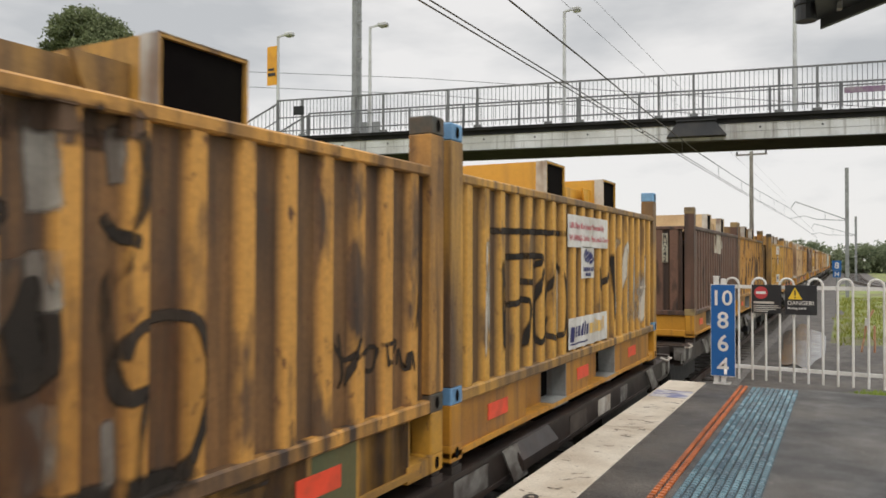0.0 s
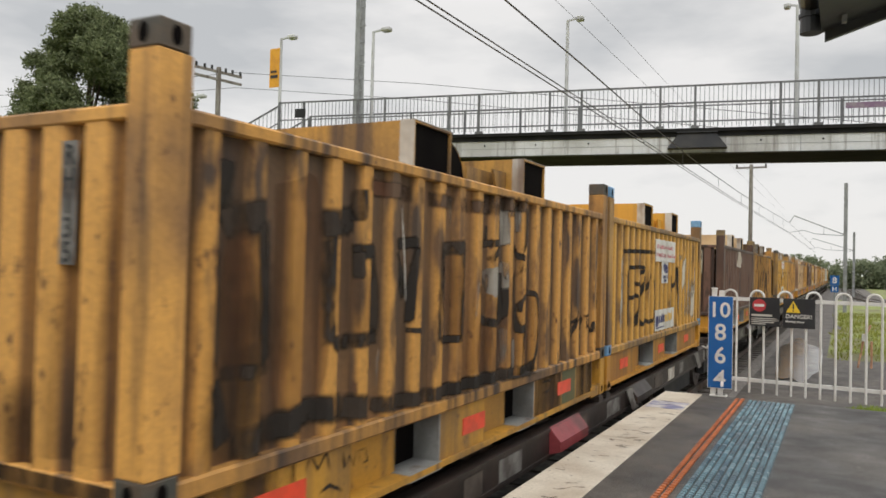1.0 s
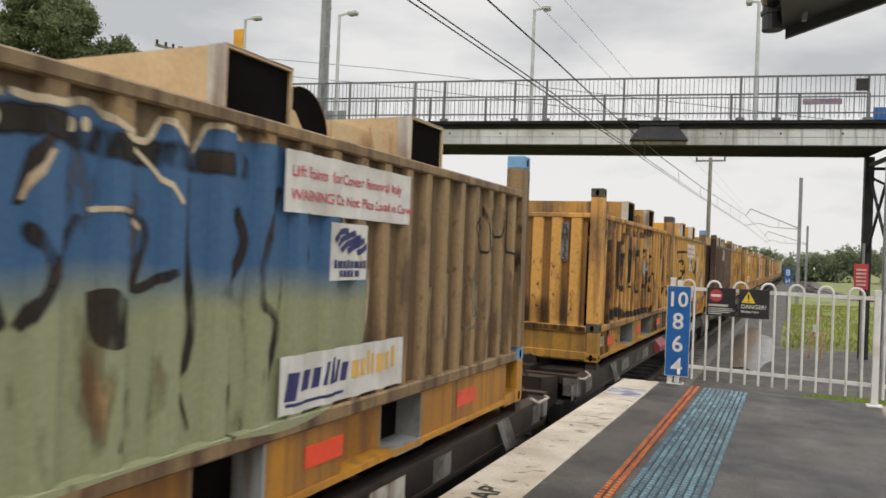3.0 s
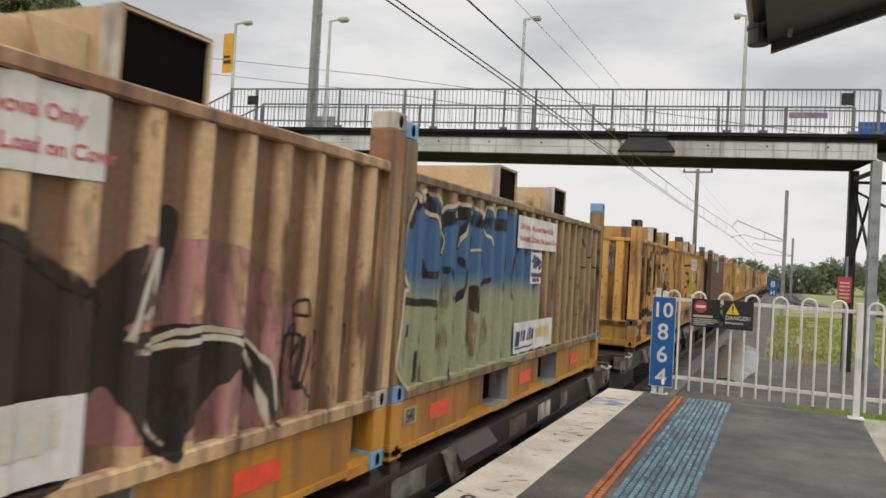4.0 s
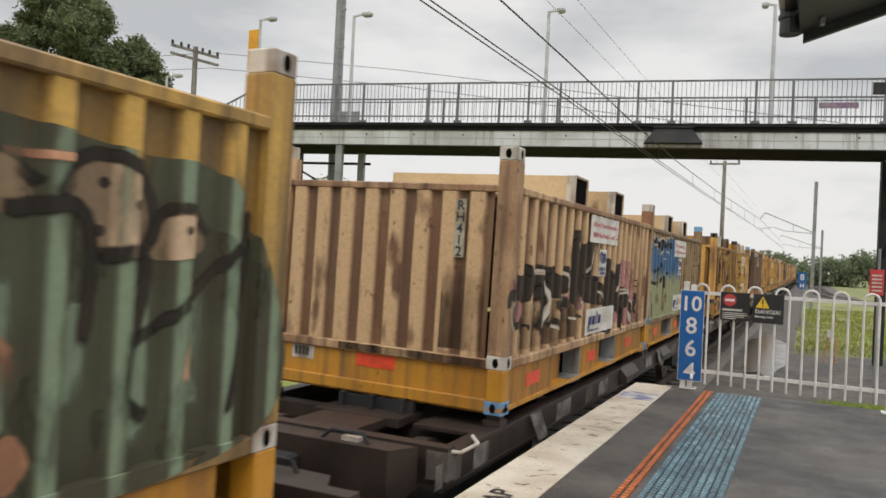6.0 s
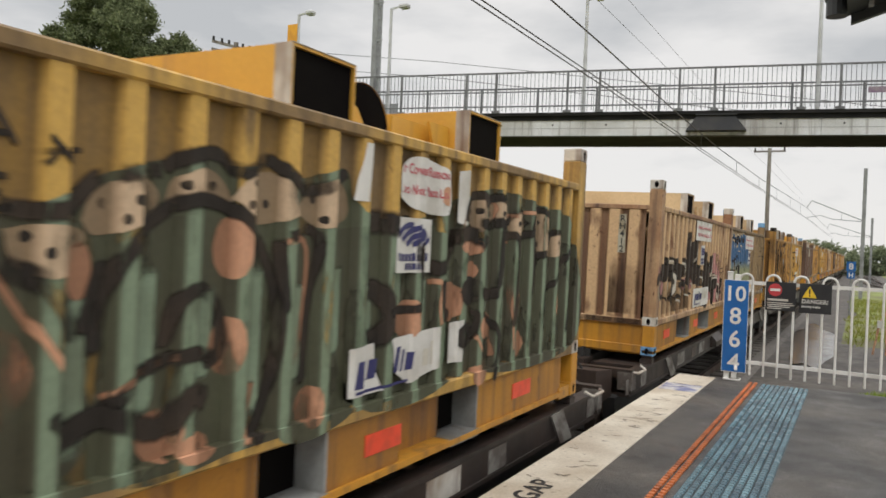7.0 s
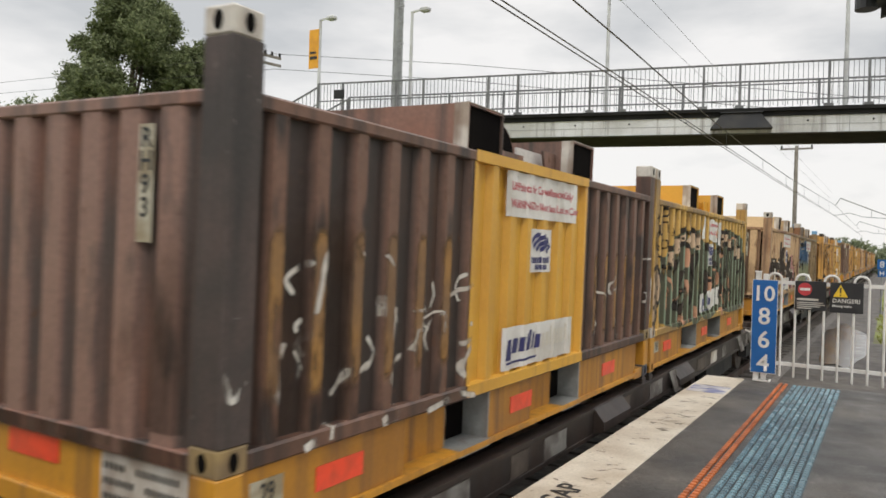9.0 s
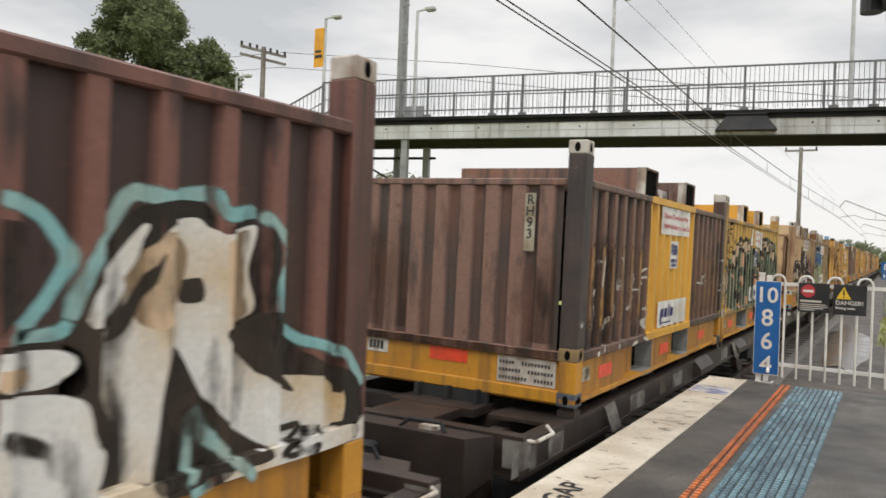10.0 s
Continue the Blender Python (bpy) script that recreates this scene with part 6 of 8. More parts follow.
spray(c1, m_spray_grey, strokes=[(0.1, [(3.33, 1.79), (3.35, 1.45)]), (0.1, [(3.34, 1.35), (3.35, 1.13)]), (0.08, [(3.62, 1.79), (3.65, 1.57)]), (0.08, [(3.34, 0.85), (3.35, 0.56)]), (0.06, [(3.61, 0.76), (3.62, 0.5)])], lift=0.0046, label="pale grey sprayed patches on the ribs")
spray(c1, m_spray_dark, strokes=[(0.11, [(2.9, 1.76), (3.41, 1.78), (3.75, 1.80)])], lift=0.0048, label="dark brown sprayed smear")
spray(c1, m_spray_black, strokes=[(0.06, [(3.71, 1.78), (3.74, 1.64), (3.71, 1.49), (3.64, 1.40), (3.65, 1.30), (3.60, 1.19), (3.61, 1.04), (3.65, 0.83), (3.77, 0.83)]), (0.045, [(3.65, 0.95), (3.70, 1.05), (3.84, 1.10), (3.99, 1.07), (4.06, 0.90), (4.05, 0.73), (3.96, 0.52), (3.92, 0.46)]), (0.03, [(3.75, 0.83), (3.72, 0.66), (3.71, 0.47)]), (0.05, [(3.58, 1.47), (3.64, 1.40), (3.72, 1.37)])], fills=[[(3.17, 1.03), (3.25, 1.14), (3.30, 1.25), (3.36, 1.22), (3.35, 0.90), (3.17, 0.95)]], lift=0.0054, label="black sprayed block letters")
bm = bmesh.new()
for pts in [[(0.97, 0.29), (1.01, 0.39), (1.07, 0.30), (1.14, 0.37), (1.18, 0.26)], [(1.23, 0.35), (1.24, 0.26)], [(1.27, 0.36), (1.30, 0.26), (1.34, 0.31), (1.38, 0.25), (1.40, 0.34)], [(1.45, 0.24), (1.42, 0.32), (1.49, 0.32), (1.51, 0.25), (1.45, 0.24)], [(0.87, 0.37), (0.91, 0.30)], [(0.91, 0.37), (0.94, 0.31)], [(1.07, 0.17), (1.17, 0.20), (1.31, 0.14)], [(4.19, 0.33), (4.17, 0.15)], [(4.14, 0.33), (4.43, 0.33), (4.38, 0.24), (4.20, 0.24)], [(4.52, 0.33), (4.51, 0.14)], [(4.52, 0.33), (4.73, 0.34)], [(4.51, 0.24), (4.65, 0.24)]]:
    ribbon(bm, pts, 0.022, curve=False)
for v in bm.verts:
    v.co = (-0.018, v.co.x, v.co.y)
part("graffiti", bm, m_spray_black, c1, "black sprayed tag on the base")
end_stain(c1, -0.62, -0.22, 0.5, 1.8)
end_stain(c1, -2.2, -2.0, 0.8, 1.75)
end_stain(c1, -1.9, -0.62, 0.44, 0.9)
side_stain(c1, 0.2, 0.9)
side_stain(c1, 2.4, 4.2, 0.46, 1.5, m_rust_wash)
part("grime", boxes((-2.0, -0.17, 0.0005, 0.003, ZB + 0.01, ZB + 0.075)), m_grime, c1, "dark rusty grime")
base_number(c1, "50")
part("paint_patch", boxes((-0.0215, -0.0195, 4.74, 5.12, 0.07, 0.37)), m_green_patch, c1, "dull green repainted patch on the base")
for ya, yb in ((0.2, 0.9), (4.05, 4.7), (5.15, 5.66)):
    part("grime", boxes((-0.0215, -0.0205, ya, yb, 0.07, 0.37)), m_grime, c1, "dark rusty grime")
TRAIN.append((c1, 0, 0.0, 0.2))

# first pair: far container, grey outlines and white tags
c2 = container("ochre steel container with grey outlined graffiti and white placards", m_yel_b, m_yel_b, m_base, m_blue_cast, m_blue_cast, m_base, m_panel)
placards(c2, dy=-0.08, drop=0.08)
spray(c2, m_spray_grey, strokes=[(0.06, [(0.60, 1.50), (0.62, 0.59)]), (0.04, [(0.72, 1.42), (0.74, 0.62)]), (0.07, [(1.0, 0.62), (1.02, 1.2)]), (0.07, [(1.55, 0.62), (1.56, 1.1)])] + [(0.09, [(4.05 + 0.26 * k, 0.55), (4.12 + 0.26 * k, 1.40)]) for k in range(6)], label="grey sprayed outlines")
spray(c2, m_spray_white, strokes=[(0.05, [(4.01, 0.69), (4.10, 1.2), (4.25, 1.57)]), (0.05, [(4.37, 0.50), (4.50, 1.1), (4.56, 1.51), (4.68, 1.1), (4.77, 0.64)]), (0.05, [(4.91, 0.63), (5.06, 1.52)]), (0.05, [(5.35, 0.50), (5.45, 1.38)]), (0.04, [(5.1, 0.55), (5.2, 0.9), (5.6, 1.0)]), (0.03, [(0.56, 0.6), (0.58, 1.48)]), (0.03, [(2.2, 0.62), (2.2, 1.3)])], lift=0.003, label="flaked white sprayed letters")
spray(c2, m_spray_black, strokes=[(0.05, [(0.64, 1.52), (1.5, 1.54), (2.43, 1.55)]), (0.05, [(0.90, 1.33), (1.68, 1.34), (1.61, 1.24)]), (0.06, [(0.86, 1.33), (0.90, 0.62)]), (0.05, [(1.0, 0.96), (1.42, 0.97), (1.36, 0.59)]), (0.05, [(1.75, 1.26), (1.62, 0.9), (1.68, 0.62), (1.96, 0.82)]), (0.05, [(2.04, 1.24), (1.86, 0.9), (1.92, 0.66), (2.27, 0.65), (2.34, 1.0), (2.2, 1.25), (2.04, 1.24)]), (0.05, [(1.2, 1.15), (1.55, 1.12)]), (0.06, [(3.4, 1.24), (3.5, 1.0), (3.9, 1.26)]), (0.05, [(3.95, 1.4), (4.0, 0.62)])], lift=0.004)
TRAIN.append((c2, 0, 6.17, 0.0))

# second pair: far container, blue to green bubble letters
c3 = container("worn brown steel container with blue and green bubble letters", m_slak, m_slak, m_base, m_blue_cast, m_blue_cast, m_base, m_cream)
spray(c3, m_spray_blue, fills=[[(0.08, 0.53), (0.01, 0.63), (0.05, 0.84), (0.08, 1.09), (0.13, 1.11), (0.06, 1.21), (0.04, 1.35), (0.06, 1.51), (0.15, 1.66), (0.27, 1.76), (0.39, 1.79), (0.54, 1.77), (0.64, 1.7), (0.69, 1.64), (0.78, 1.7), (1.0, 1.76), (1.17, 1.75), (1.3, 1.78), (1.42, 1.72), (1.57, 1.68), (1.66, 1.78), (1.8, 1.67), (1.92, 1.8), (2.15, 1.77), (2.57, 1.76), (2.98, 1.51), (3.14, 1.23), (3.29, 1.18), (3.28, 0.8), (3.1, 0.52), (2.9, 0.46), (2.49, 0.41), (2.06, 0.44), (1.53, 0.44), (1.23, 0.43), (0.92, 0.43), (0.71, 0.44), (0.42, 0.45), (0.23, 0.43)]], lift=0.0034, label="blue to green sprayed letters")
spray(c3, m_spray_black, strokes=[(0.1, [(0.09, 1.51), (0.18, 1.65), (0.3, 1.72), (0.45, 1.72), (0.58, 1.63), (0.67, 1.58), (0.83, 1.63), (1.05, 1.68), (1.21, 1.67), (1.43, 1.64), (1.67, 1.64), (2.01, 1.65), (2.2, 1.65)]), (0.05, [(0.86, 1.25), (0.96, 1.13), (1.02, 0.99)]), (0.05, [(0.39, 1.4), (0.46, 1.22), (0.65, 1.21), (0.86, 1.25)]), (0.05, [(0.07, 1.04), (0.22, 1.02), (0.65, 0.99), (0.62, 0.87)]), (0.06, [(0.31, 0.7), (0.3, 0.47)]), (0.035, [(0.94, 0.75), (0.93, 0.61), (0.88, 0.41)]), (0.04, [(0.74, 1.55), (0.77, 1.45), (0.73, 1.34)]), (0.035, [(1.05, 1.39), (1.09, 1.54), (1.14, 1.64)]), (0.045, [(1.07, 1.35), (1.17, 1.18), (1.06, 0.99)]), (0.04, [(1.29, 1.39), (1.22, 1.26), (1.15, 1.13)]), (0.04, [(1.45, 1.41), (1.59, 1.34), (1.54, 1.12), (1.74, 1.19)]), (0.05, [(1.79, 1.58), (1.8, 1.28), (1.86, 0.98), (1.82, 0.75)]), (0.06, [(2.1, 1.47), (2.17, 1.29), (2.0, 1.06)]), (0.05, [(2.43, 1.6), (2.29, 1.29), (2.27, 1.04), (2.44, 0.94), (2.35, 0.6)]), (0.04, [(2.62, 1.49), (2.68, 1.22)]), (0.02, [(1.54, 0.75), (1.47, 0.51)]), (0.02, [(1.76, 0.79), (1.87, 0.51)]), (0.025, [(2.11, 0.69), (2.09, 0.43)]), (0.035, [(0.01, 0.63), (0.06, 0.54), (0.1, 0.5)]), (0.03, [(0.14, 0.88), (0.14, 0.79)])], fills=[[(0.36, 1.41), (0.53, 1.22), (0.44, 1.19)], [(1.33, 1.11), (1.43, 1.12), (1.52, 1.01), (1.48, 0.91), (1.39, 0.91), (1.34, 1.0)]], lift=0.0046, label="black sprayed lines")
spray(c3, m_spray_cream, strokes=[(0.035, [(0.23, 0.43), (0.08, 0.53), (0.01, 0.63), (0.05, 0.84), (0.08, 1.09), (0.13, 1.11), (0.06, 1.21), (0.04, 1.35), (0.06, 1.51), (0.15, 1.66), (0.27, 1.76)]), (0.035, [(0.27, 1.76), (0.39, 1.79), (0.54, 1.77), (0.64, 1.7), (0.69, 1.64), (0.78, 1.7), (1.0, 1.76)]), (0.03, [(1.0, 1.76), (1.17, 1.75), (1.3, 1.78), (1.42, 1.72), (1.57, 1.68), (1.66, 1.78), (1.8, 1.67), (1.92, 1.8), (2.15, 1.77)]), (0.03, [(2.98, 1.51), (3.14, 1.23), (3.29, 1.18), (3.28, 0.8)]), (0.03, [(0.42, 1.65), (0.55, 1.62), (0.61, 1.56), (0.64, 1.46)]), (0.022, [(1.15, 1.6), (1.1, 1.5), (1.06, 1.41)]), (0.02, [(1.43, 1.7), (1.63, 1.57), (1.75, 1.45)]), (0.022, [(1.31, 1.4), (1.46, 1.41), (1.57, 1.34)]), (0.02, [(0.74, 1.52), (0.79, 1.45), (0.74, 1.35)]), (0.02, [(0.94, 0.72), (0.93, 0.5)])], blobs=[(0.27, 1.72, 0.018, 0.035, 10), (0.32, 1.73, 0.018, 0.035, 10), (0.36, 1.73, 0.018, 0.035, 10), (0.9, 1.66, 0.02, 0.03, 10), (0.96, 1.67, 0.02, 0.03, 10), (1.24, 1.69, 0.02, 0.028, 10), (1.3, 1.7, 0.02, 0.028, 10), (1.5, 1.66, 0.022, 0.025, 10)], lift=0.006, label="cream sprayed outline")
spray(c3, m_drips, strokes=[(0.06, [(4.15 + 0.285 * k, 1.1 + 0.3 * ((k * 7) % 3) / 3), (4.15 + 0.285 * k, 0.52)]) for k in range(6)], label="pale green drips")
spray(c3, m_spray_black, strokes=[(0.02, [(4.92, 1.58), (4.84, 1.51), (4.94, 1.41), (4.97, 1.36)]), (0.05, [(4.98, 1.73), (4.97, 1.63)]), (0.035, [(5.02, 1.6), (5.01, 1.55), (5.04, 1.49)]), (0.022, [(5.0, 1.47), (5.0, 1.4), (5.04, 1.34), (5.09, 1.32), (5.14, 1.35), (5.14, 1.47), (5.09, 1.59), (5.06, 1.69)]), (0.02, [(5.17, 1.64), (5.2, 1.37)]), (0.025, [(5.18, 1.62), (5.25, 1.66)]), (0.022, [(5.28, 1.67), (5.25, 1.54), (5.25, 1.37), (5.29, 1.33), (5.32, 1.37)]), (0.022, [(5.3, 1.66), (5.29, 1.53), (5.33, 1.46), (5.39, 1.46), (5.45, 1.53), (5.48, 1.61)]), (0.02, [(5.47, 1.63), (5.5, 1.38)]), (0.02, [(5.43, 1.66), (5.51, 1.63), (5.49, 1.7)]), (0.02, [(5.63, 1.7), (5.63, 1.38), (5.65, 1.33), (5.77, 1.35), (5.76, 1.61)]), (0.025, [(5.88, 1.6), (5.85, 1.17), (5.82, 0.99)]), (0.02, [(5.88, 1.3), (5.88, 1.02)])], lift=0.004, label="thin black sprayed tag")
spray(c3, m_drips, strokes=[(0.08, [(4.87, 1.19), (4.85, 1.08), (4.87, 0.81)]), (0.06, [(5.19, 0.75), (5.15, 0.66), (5.17, 0.51)]), (0.07, [(5.48, 0.87), (5.47, 0.64)]), (0.05, [(5.78, 1.17), (5.78, 0.76)]), (0.03, [(4.72, 0.74), (4.88, 0.75), (4.99, 0.81), (5.11, 0.8)]), (0.03, [(4.75, 0.87), (4.73, 0.79)]), (0.05, [(5.48, 1.43), (5.5, 1.24)]), (0.05, [(5.15, 1.67), (5.19, 1.32)])], lift=0.003, label="pale green drips")
placards(c3, dy=-0.06, drop=0.04)
base_number(c3, "540")
TRAIN.append((c3, -1, 6.17, 0.0))

# second pair: near container, dark brown and black wild letters on tan
c4 = container("tan brown steel container with dark wild graffiti and white placards", m_tan, m_tan, m_base, m_white_cast, m_white_cast, m_blue_cast, m_cream)
end_marks(c4, "RH412")
spray(c4, m_spray_mauve, fills=[[(0.67, 0.9), (0.74, 0.91), (0.76, 0.77), (0.71, 0.69)], [(1.48, 0.87), (1.85, 0.98), (1.91, 0.83), (1.6, 0.78)], [(4.05, 0.97), (4.64, 1.04), (4.85, 0.7), (4.46, 0.55)], [(2.22, 0.75), (2.43, 0.99), (2.18, 1.12)]], lift=0.002, label="mauve sprayed patches")
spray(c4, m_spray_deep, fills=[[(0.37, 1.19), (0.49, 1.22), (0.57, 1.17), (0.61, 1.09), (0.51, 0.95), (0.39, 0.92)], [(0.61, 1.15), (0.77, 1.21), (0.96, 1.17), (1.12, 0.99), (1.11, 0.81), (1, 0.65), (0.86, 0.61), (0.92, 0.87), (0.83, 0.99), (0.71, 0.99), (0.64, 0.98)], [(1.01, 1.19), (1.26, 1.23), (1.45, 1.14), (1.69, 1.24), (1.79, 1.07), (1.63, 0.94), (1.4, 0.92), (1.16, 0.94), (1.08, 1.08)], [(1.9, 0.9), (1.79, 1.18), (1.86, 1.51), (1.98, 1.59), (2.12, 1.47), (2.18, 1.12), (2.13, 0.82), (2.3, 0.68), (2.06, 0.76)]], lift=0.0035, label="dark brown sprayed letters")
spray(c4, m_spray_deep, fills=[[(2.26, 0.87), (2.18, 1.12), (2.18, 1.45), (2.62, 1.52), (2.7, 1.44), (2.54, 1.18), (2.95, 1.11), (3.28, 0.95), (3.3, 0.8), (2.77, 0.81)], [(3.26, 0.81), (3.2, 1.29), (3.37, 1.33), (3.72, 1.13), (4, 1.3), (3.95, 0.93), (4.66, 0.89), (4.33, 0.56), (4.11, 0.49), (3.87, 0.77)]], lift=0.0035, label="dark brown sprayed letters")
spray(c4, m_spray_black, strokes=[(0.08, [(0.37, 1.2), (0.49, 1.21), (0.58, 1.16)]), (0.07, [(0.6, 1.15), (0.77, 1.21), (0.99, 1.16), (1.12, 0.99)]), (0.07, [(1.12, 0.99), (1.09, 0.79), (1, 0.63)]), (0.16, [(0.73, 0.99), (0.86, 0.97), (0.92, 0.87), (0.86, 0.62)]), (0.07, [(1.03, 1.18), (1.25, 1.22)]), (0.08, [(1.87, 1.26), (1.87, 1.45), (1.98, 1.58), (2.12, 1.47), (2.18, 1.18)]), (0.07, [(2.62, 1.5), (2.7, 1.41), (2.53, 1.14)]), (0.06, [(3.25, 1.25), (3.41, 1.31), (3.77, 1.09)]), (0.1, [(1.37, 0.85), (1.64, 0.88), (1.82, 0.79), (1.78, 0.63)]), (0.05, [(1.09, 0.68), (1.28, 0.72), (1.5, 0.67)]), (0.05, [(2.24, 1.12), (2.41, 1.14), (2.95, 1.09)])], lift=0.0045, label="black sprayed outlines")
spray(c4, m_spray_black, fills=[[(4.09, 0.67), (4.26, 0.74), (4.25, 0.43), (4.11, 0.49)], [(1.6, 0.81), (1.82, 0.79), (1.79, 0.63), (1.66, 0.68)]], lift=0.0045, label="black sprayed outlines")
spray(c4, m_spray_white, strokes=[(0.035, [(0.65, 1.13), (0.79, 1.17), (0.93, 1.15), (1.06, 1.04), (1.12, 0.9), (1.05, 0.72)]), (0.03, [(2.01, 1.49), (2.1, 1.35), (2.16, 1.17)]), (0.03, [(1.57, 1.14), (1.65, 1.17), (1.72, 1.09), (1.71, 1.01)]), (0.03, [(2.63, 1.47), (2.58, 1.3), (2.47, 1.13)]), (0.025, [(2.92, 1.04), (3.12, 0.92), (3.27, 0.8)]), (0.025, [(4.08, 1.39), (3.99, 1.09), (3.95, 0.92)]), (0.03, [(3.95, 0.88), (4.53, 0.9), (4.75, 0.7), (4.84, 0.42)]), (0.025, [(1.87, 0.71), (2.12, 0.66), (2.16, 0.55), (2.09, 0.47)]), (0.03, [(1.28, 0.89), (1.32, 0.8)]), (0.04, [(1.49, 0.69), (1.53, 0.56)]), (0.03, [(1.28, 0.67), (1.5, 0.61)]), (0.03, [(2.24, 0.87), (2.39, 0.73)])], lift=0.006, label="white sprayed highlights")
spray(c4, m_spray_white, strokes=[(0.05, [(0.61, 0.9), (0.65, 0.78), (0.67, 0.66)])], lift=0.006, label="white sprayed highlights")
spray(c4, m_spray_black, strokes=[(0.014, [(4.89, 0.96), (5.02, 0.5)]), (0.014, [(4.85, 0.85), (5.08, 0.88), (5.05, 0.69), (5.19, 0.53)])], lift=0.006, label="thin black sprayed tag")
spray(c4, m_haze_mauve, fills=[[(4.0, 1.33), (4.6, 1.3), (5.08, 0.98), (5.2, 0.5), (4.2, 0.5), (3.6, 0.7)]], lift=0.0021, label="thin mauve sprayed haze")
spray(c4, m_spray_deep, fills=[[(3.43, 1.27), (3.6, 1.16), (3.89, 1.13), (4.03, 1.27), (4.08, 1.45), (4.19, 1.41), (4.12, 1.14), (3.94, 0.97), (4.29, 0.98), (4.66, 0.9), (4.88, 0.63), (4.92, 0.44), (4.8, 0.56), (4.56, 0.78), (4.3, 0.85), (4.12, 0.66), (4.23, 0.46), (4.04, 0.54), (3.86, 0.77), (3.7, 0.6), (3.69, 0.46), (3.3, 0.49), (3.2, 1.2)]], lift=0.0044, label="black brown sprayed swirl")
spray(c4, m_spray_white, strokes=[(0.028, [(4.0, 1.0), (4.08, 1.12), (4.1, 1.3)]), (0.03, [(4.0, 0.9), (4.3, 0.955), (4.62, 0.92)]), (0.02, [(4.62, 0.92), (4.82, 0.76), (4.9, 0.5)]), (0.02, [(4.05, 0.68), (4.1, 0.56), (4.2, 0.48)])], lift=0.0062, label="white sprayed highlights")
spray(c4, m_spray_black, strokes=[(0.016, p) for p in ([(4.92, 0.92), (4.95, 0.62), (5.0, 0.9)], [(4.98, 0.86), (5.06, 0.94), (5.04, 0.74)], [(5.1, 0.9), (5.08, 0.6), (5.16, 0.82)], [(5.18, 0.84), (5.26, 0.88), (5.2, 0.66), (5.28, 0.72)], [(5.02, 1.02), (5.1, 1.06), (5.12, 0.98), (5.03, 0.99)], [(5.5, 0.86), (5.56, 0.9), (5.55, 0.7)])], lift=0.006, label="thin black sprayed tag")
spray(c4, m_spray_mauve, fills=[[(0.12, 0.76), (0.11, 0.87), (0.16, 0.94), (0.33, 0.91), (0.33, 0.76), (0.22, 0.73)], [(0.01, 1.05), (0.05, 1.12), (0.15, 1.06), (0.14, 1.0), (0.04, 0.96)]], lift=0.0036, label="mauve sprayed patches")
spray(c4, m_spray_deep, strokes=[(0.09, [(0.01, 0.88), (0.01, 0.96), (0.06, 0.99), (0.15, 0.97)]), (0.06, [(0.09, 0.79), (0.19, 0.72), (0.34, 0.74)])], fills=[[(0.17, 0.96), (0.15, 1.15), (0.3, 1.15), (0.44, 1.24), (0.56, 1.23), (0.63, 1.12), (0.61, 1.0), (0.52, 0.91), (0.39, 0.91), (0.39, 0.78), (0.32, 0.73), (0.25, 0.73), (0.36, 0.85), (0.3, 0.92)]], lift=0.0046, label="black brown sprayed swirl")
spray(c4, m_spray_white, strokes=[(0.04, [(0.13, 0.93), (0.08, 0.88), (0.08, 0.8), (0.11, 0.72), (0.16, 0.7)]), (0.03, [(0.64, 1.16), (0.79, 1.19), (0.96, 1.16), (1.08, 1.03), (1.12, 0.89), (1.07, 0.7), (0.98, 0.6)]), (0.02, [(0.62, 0.93), (0.66, 0.7), (0.68, 0.59)]), (0.02, [(1.49, 1.01), (1.65, 0.92), (1.47, 0.75), (1.54, 0.62)])], lift=0.0064, label="white sprayed highlights")
spray(c4, m_spray_black, strokes=[(0.03, [(0.3, 0.68), (0.37, 0.69), (0.34, 0.64)]), (0.03, [(0.43, 0.66), (0.41, 0.71), (0.47, 0.72), (0.47, 0.67)]), (0.03, [(0.55, 0.71), (0.56, 0.67)]), (0.02, [(0.39, 0.71), (0.57, 0.71)])], lift=0.0064, label="thin black sprayed tag")
placards(c4, faded=True)
end_stain(c4, -0.62, -0.22, 0.5, 1.35)
part("grime", boxes((-1.6, -0.17, 0.0005, 0.003, ZB + 0.01, ZB + 0.075)), m_grime, c4, "dark rusty grime")
side_stain(c4, 0.2, 2.2, 0.5, 1.0)
side_stain(c4, 4.3, 5.87, 0.46, 1.81, m_rust_wash)
side_stain(c4, 1.6, 2.5, 0.9, 1.81, m_rust_wash)
TRAIN.append((c4, -1, 0.0, 1.1))

# third pair: far container, camouflage letters with dotted clouds
c5 = container("mustard steel container with camouflage green graffiti and torn placards", m_camo_base, m_camo_base, m_base, m_white_cast, m_white_cast, m_base, m_panel)
spray(c5, m_spray_camo, fills=[[(0.33, 0.53), (0.31, 1.18), (0.41, 1.23), (0.54, 1.25), (0.62, 1.31), (0.69, 1.33), (0.83, 1.38), (0.98, 1.45), (1.14, 1.52), (1.33, 1.57), (1.5, 1.61), (1.69, 1.58), (1.9, 1.62), (2.09, 1.57), (2.45, 1.65), (2.58, 1.45), (3.12, 1.44), (3.76, 1.62), (4.26, 1.7), (5.14, 1.63), (5.76, 1.51), (5.98, 0.52), (4.08, 0.47), (2.03, 0.42), (0.97, 0.42)]], lift=0.0026, label="dark olive sprayed ground")
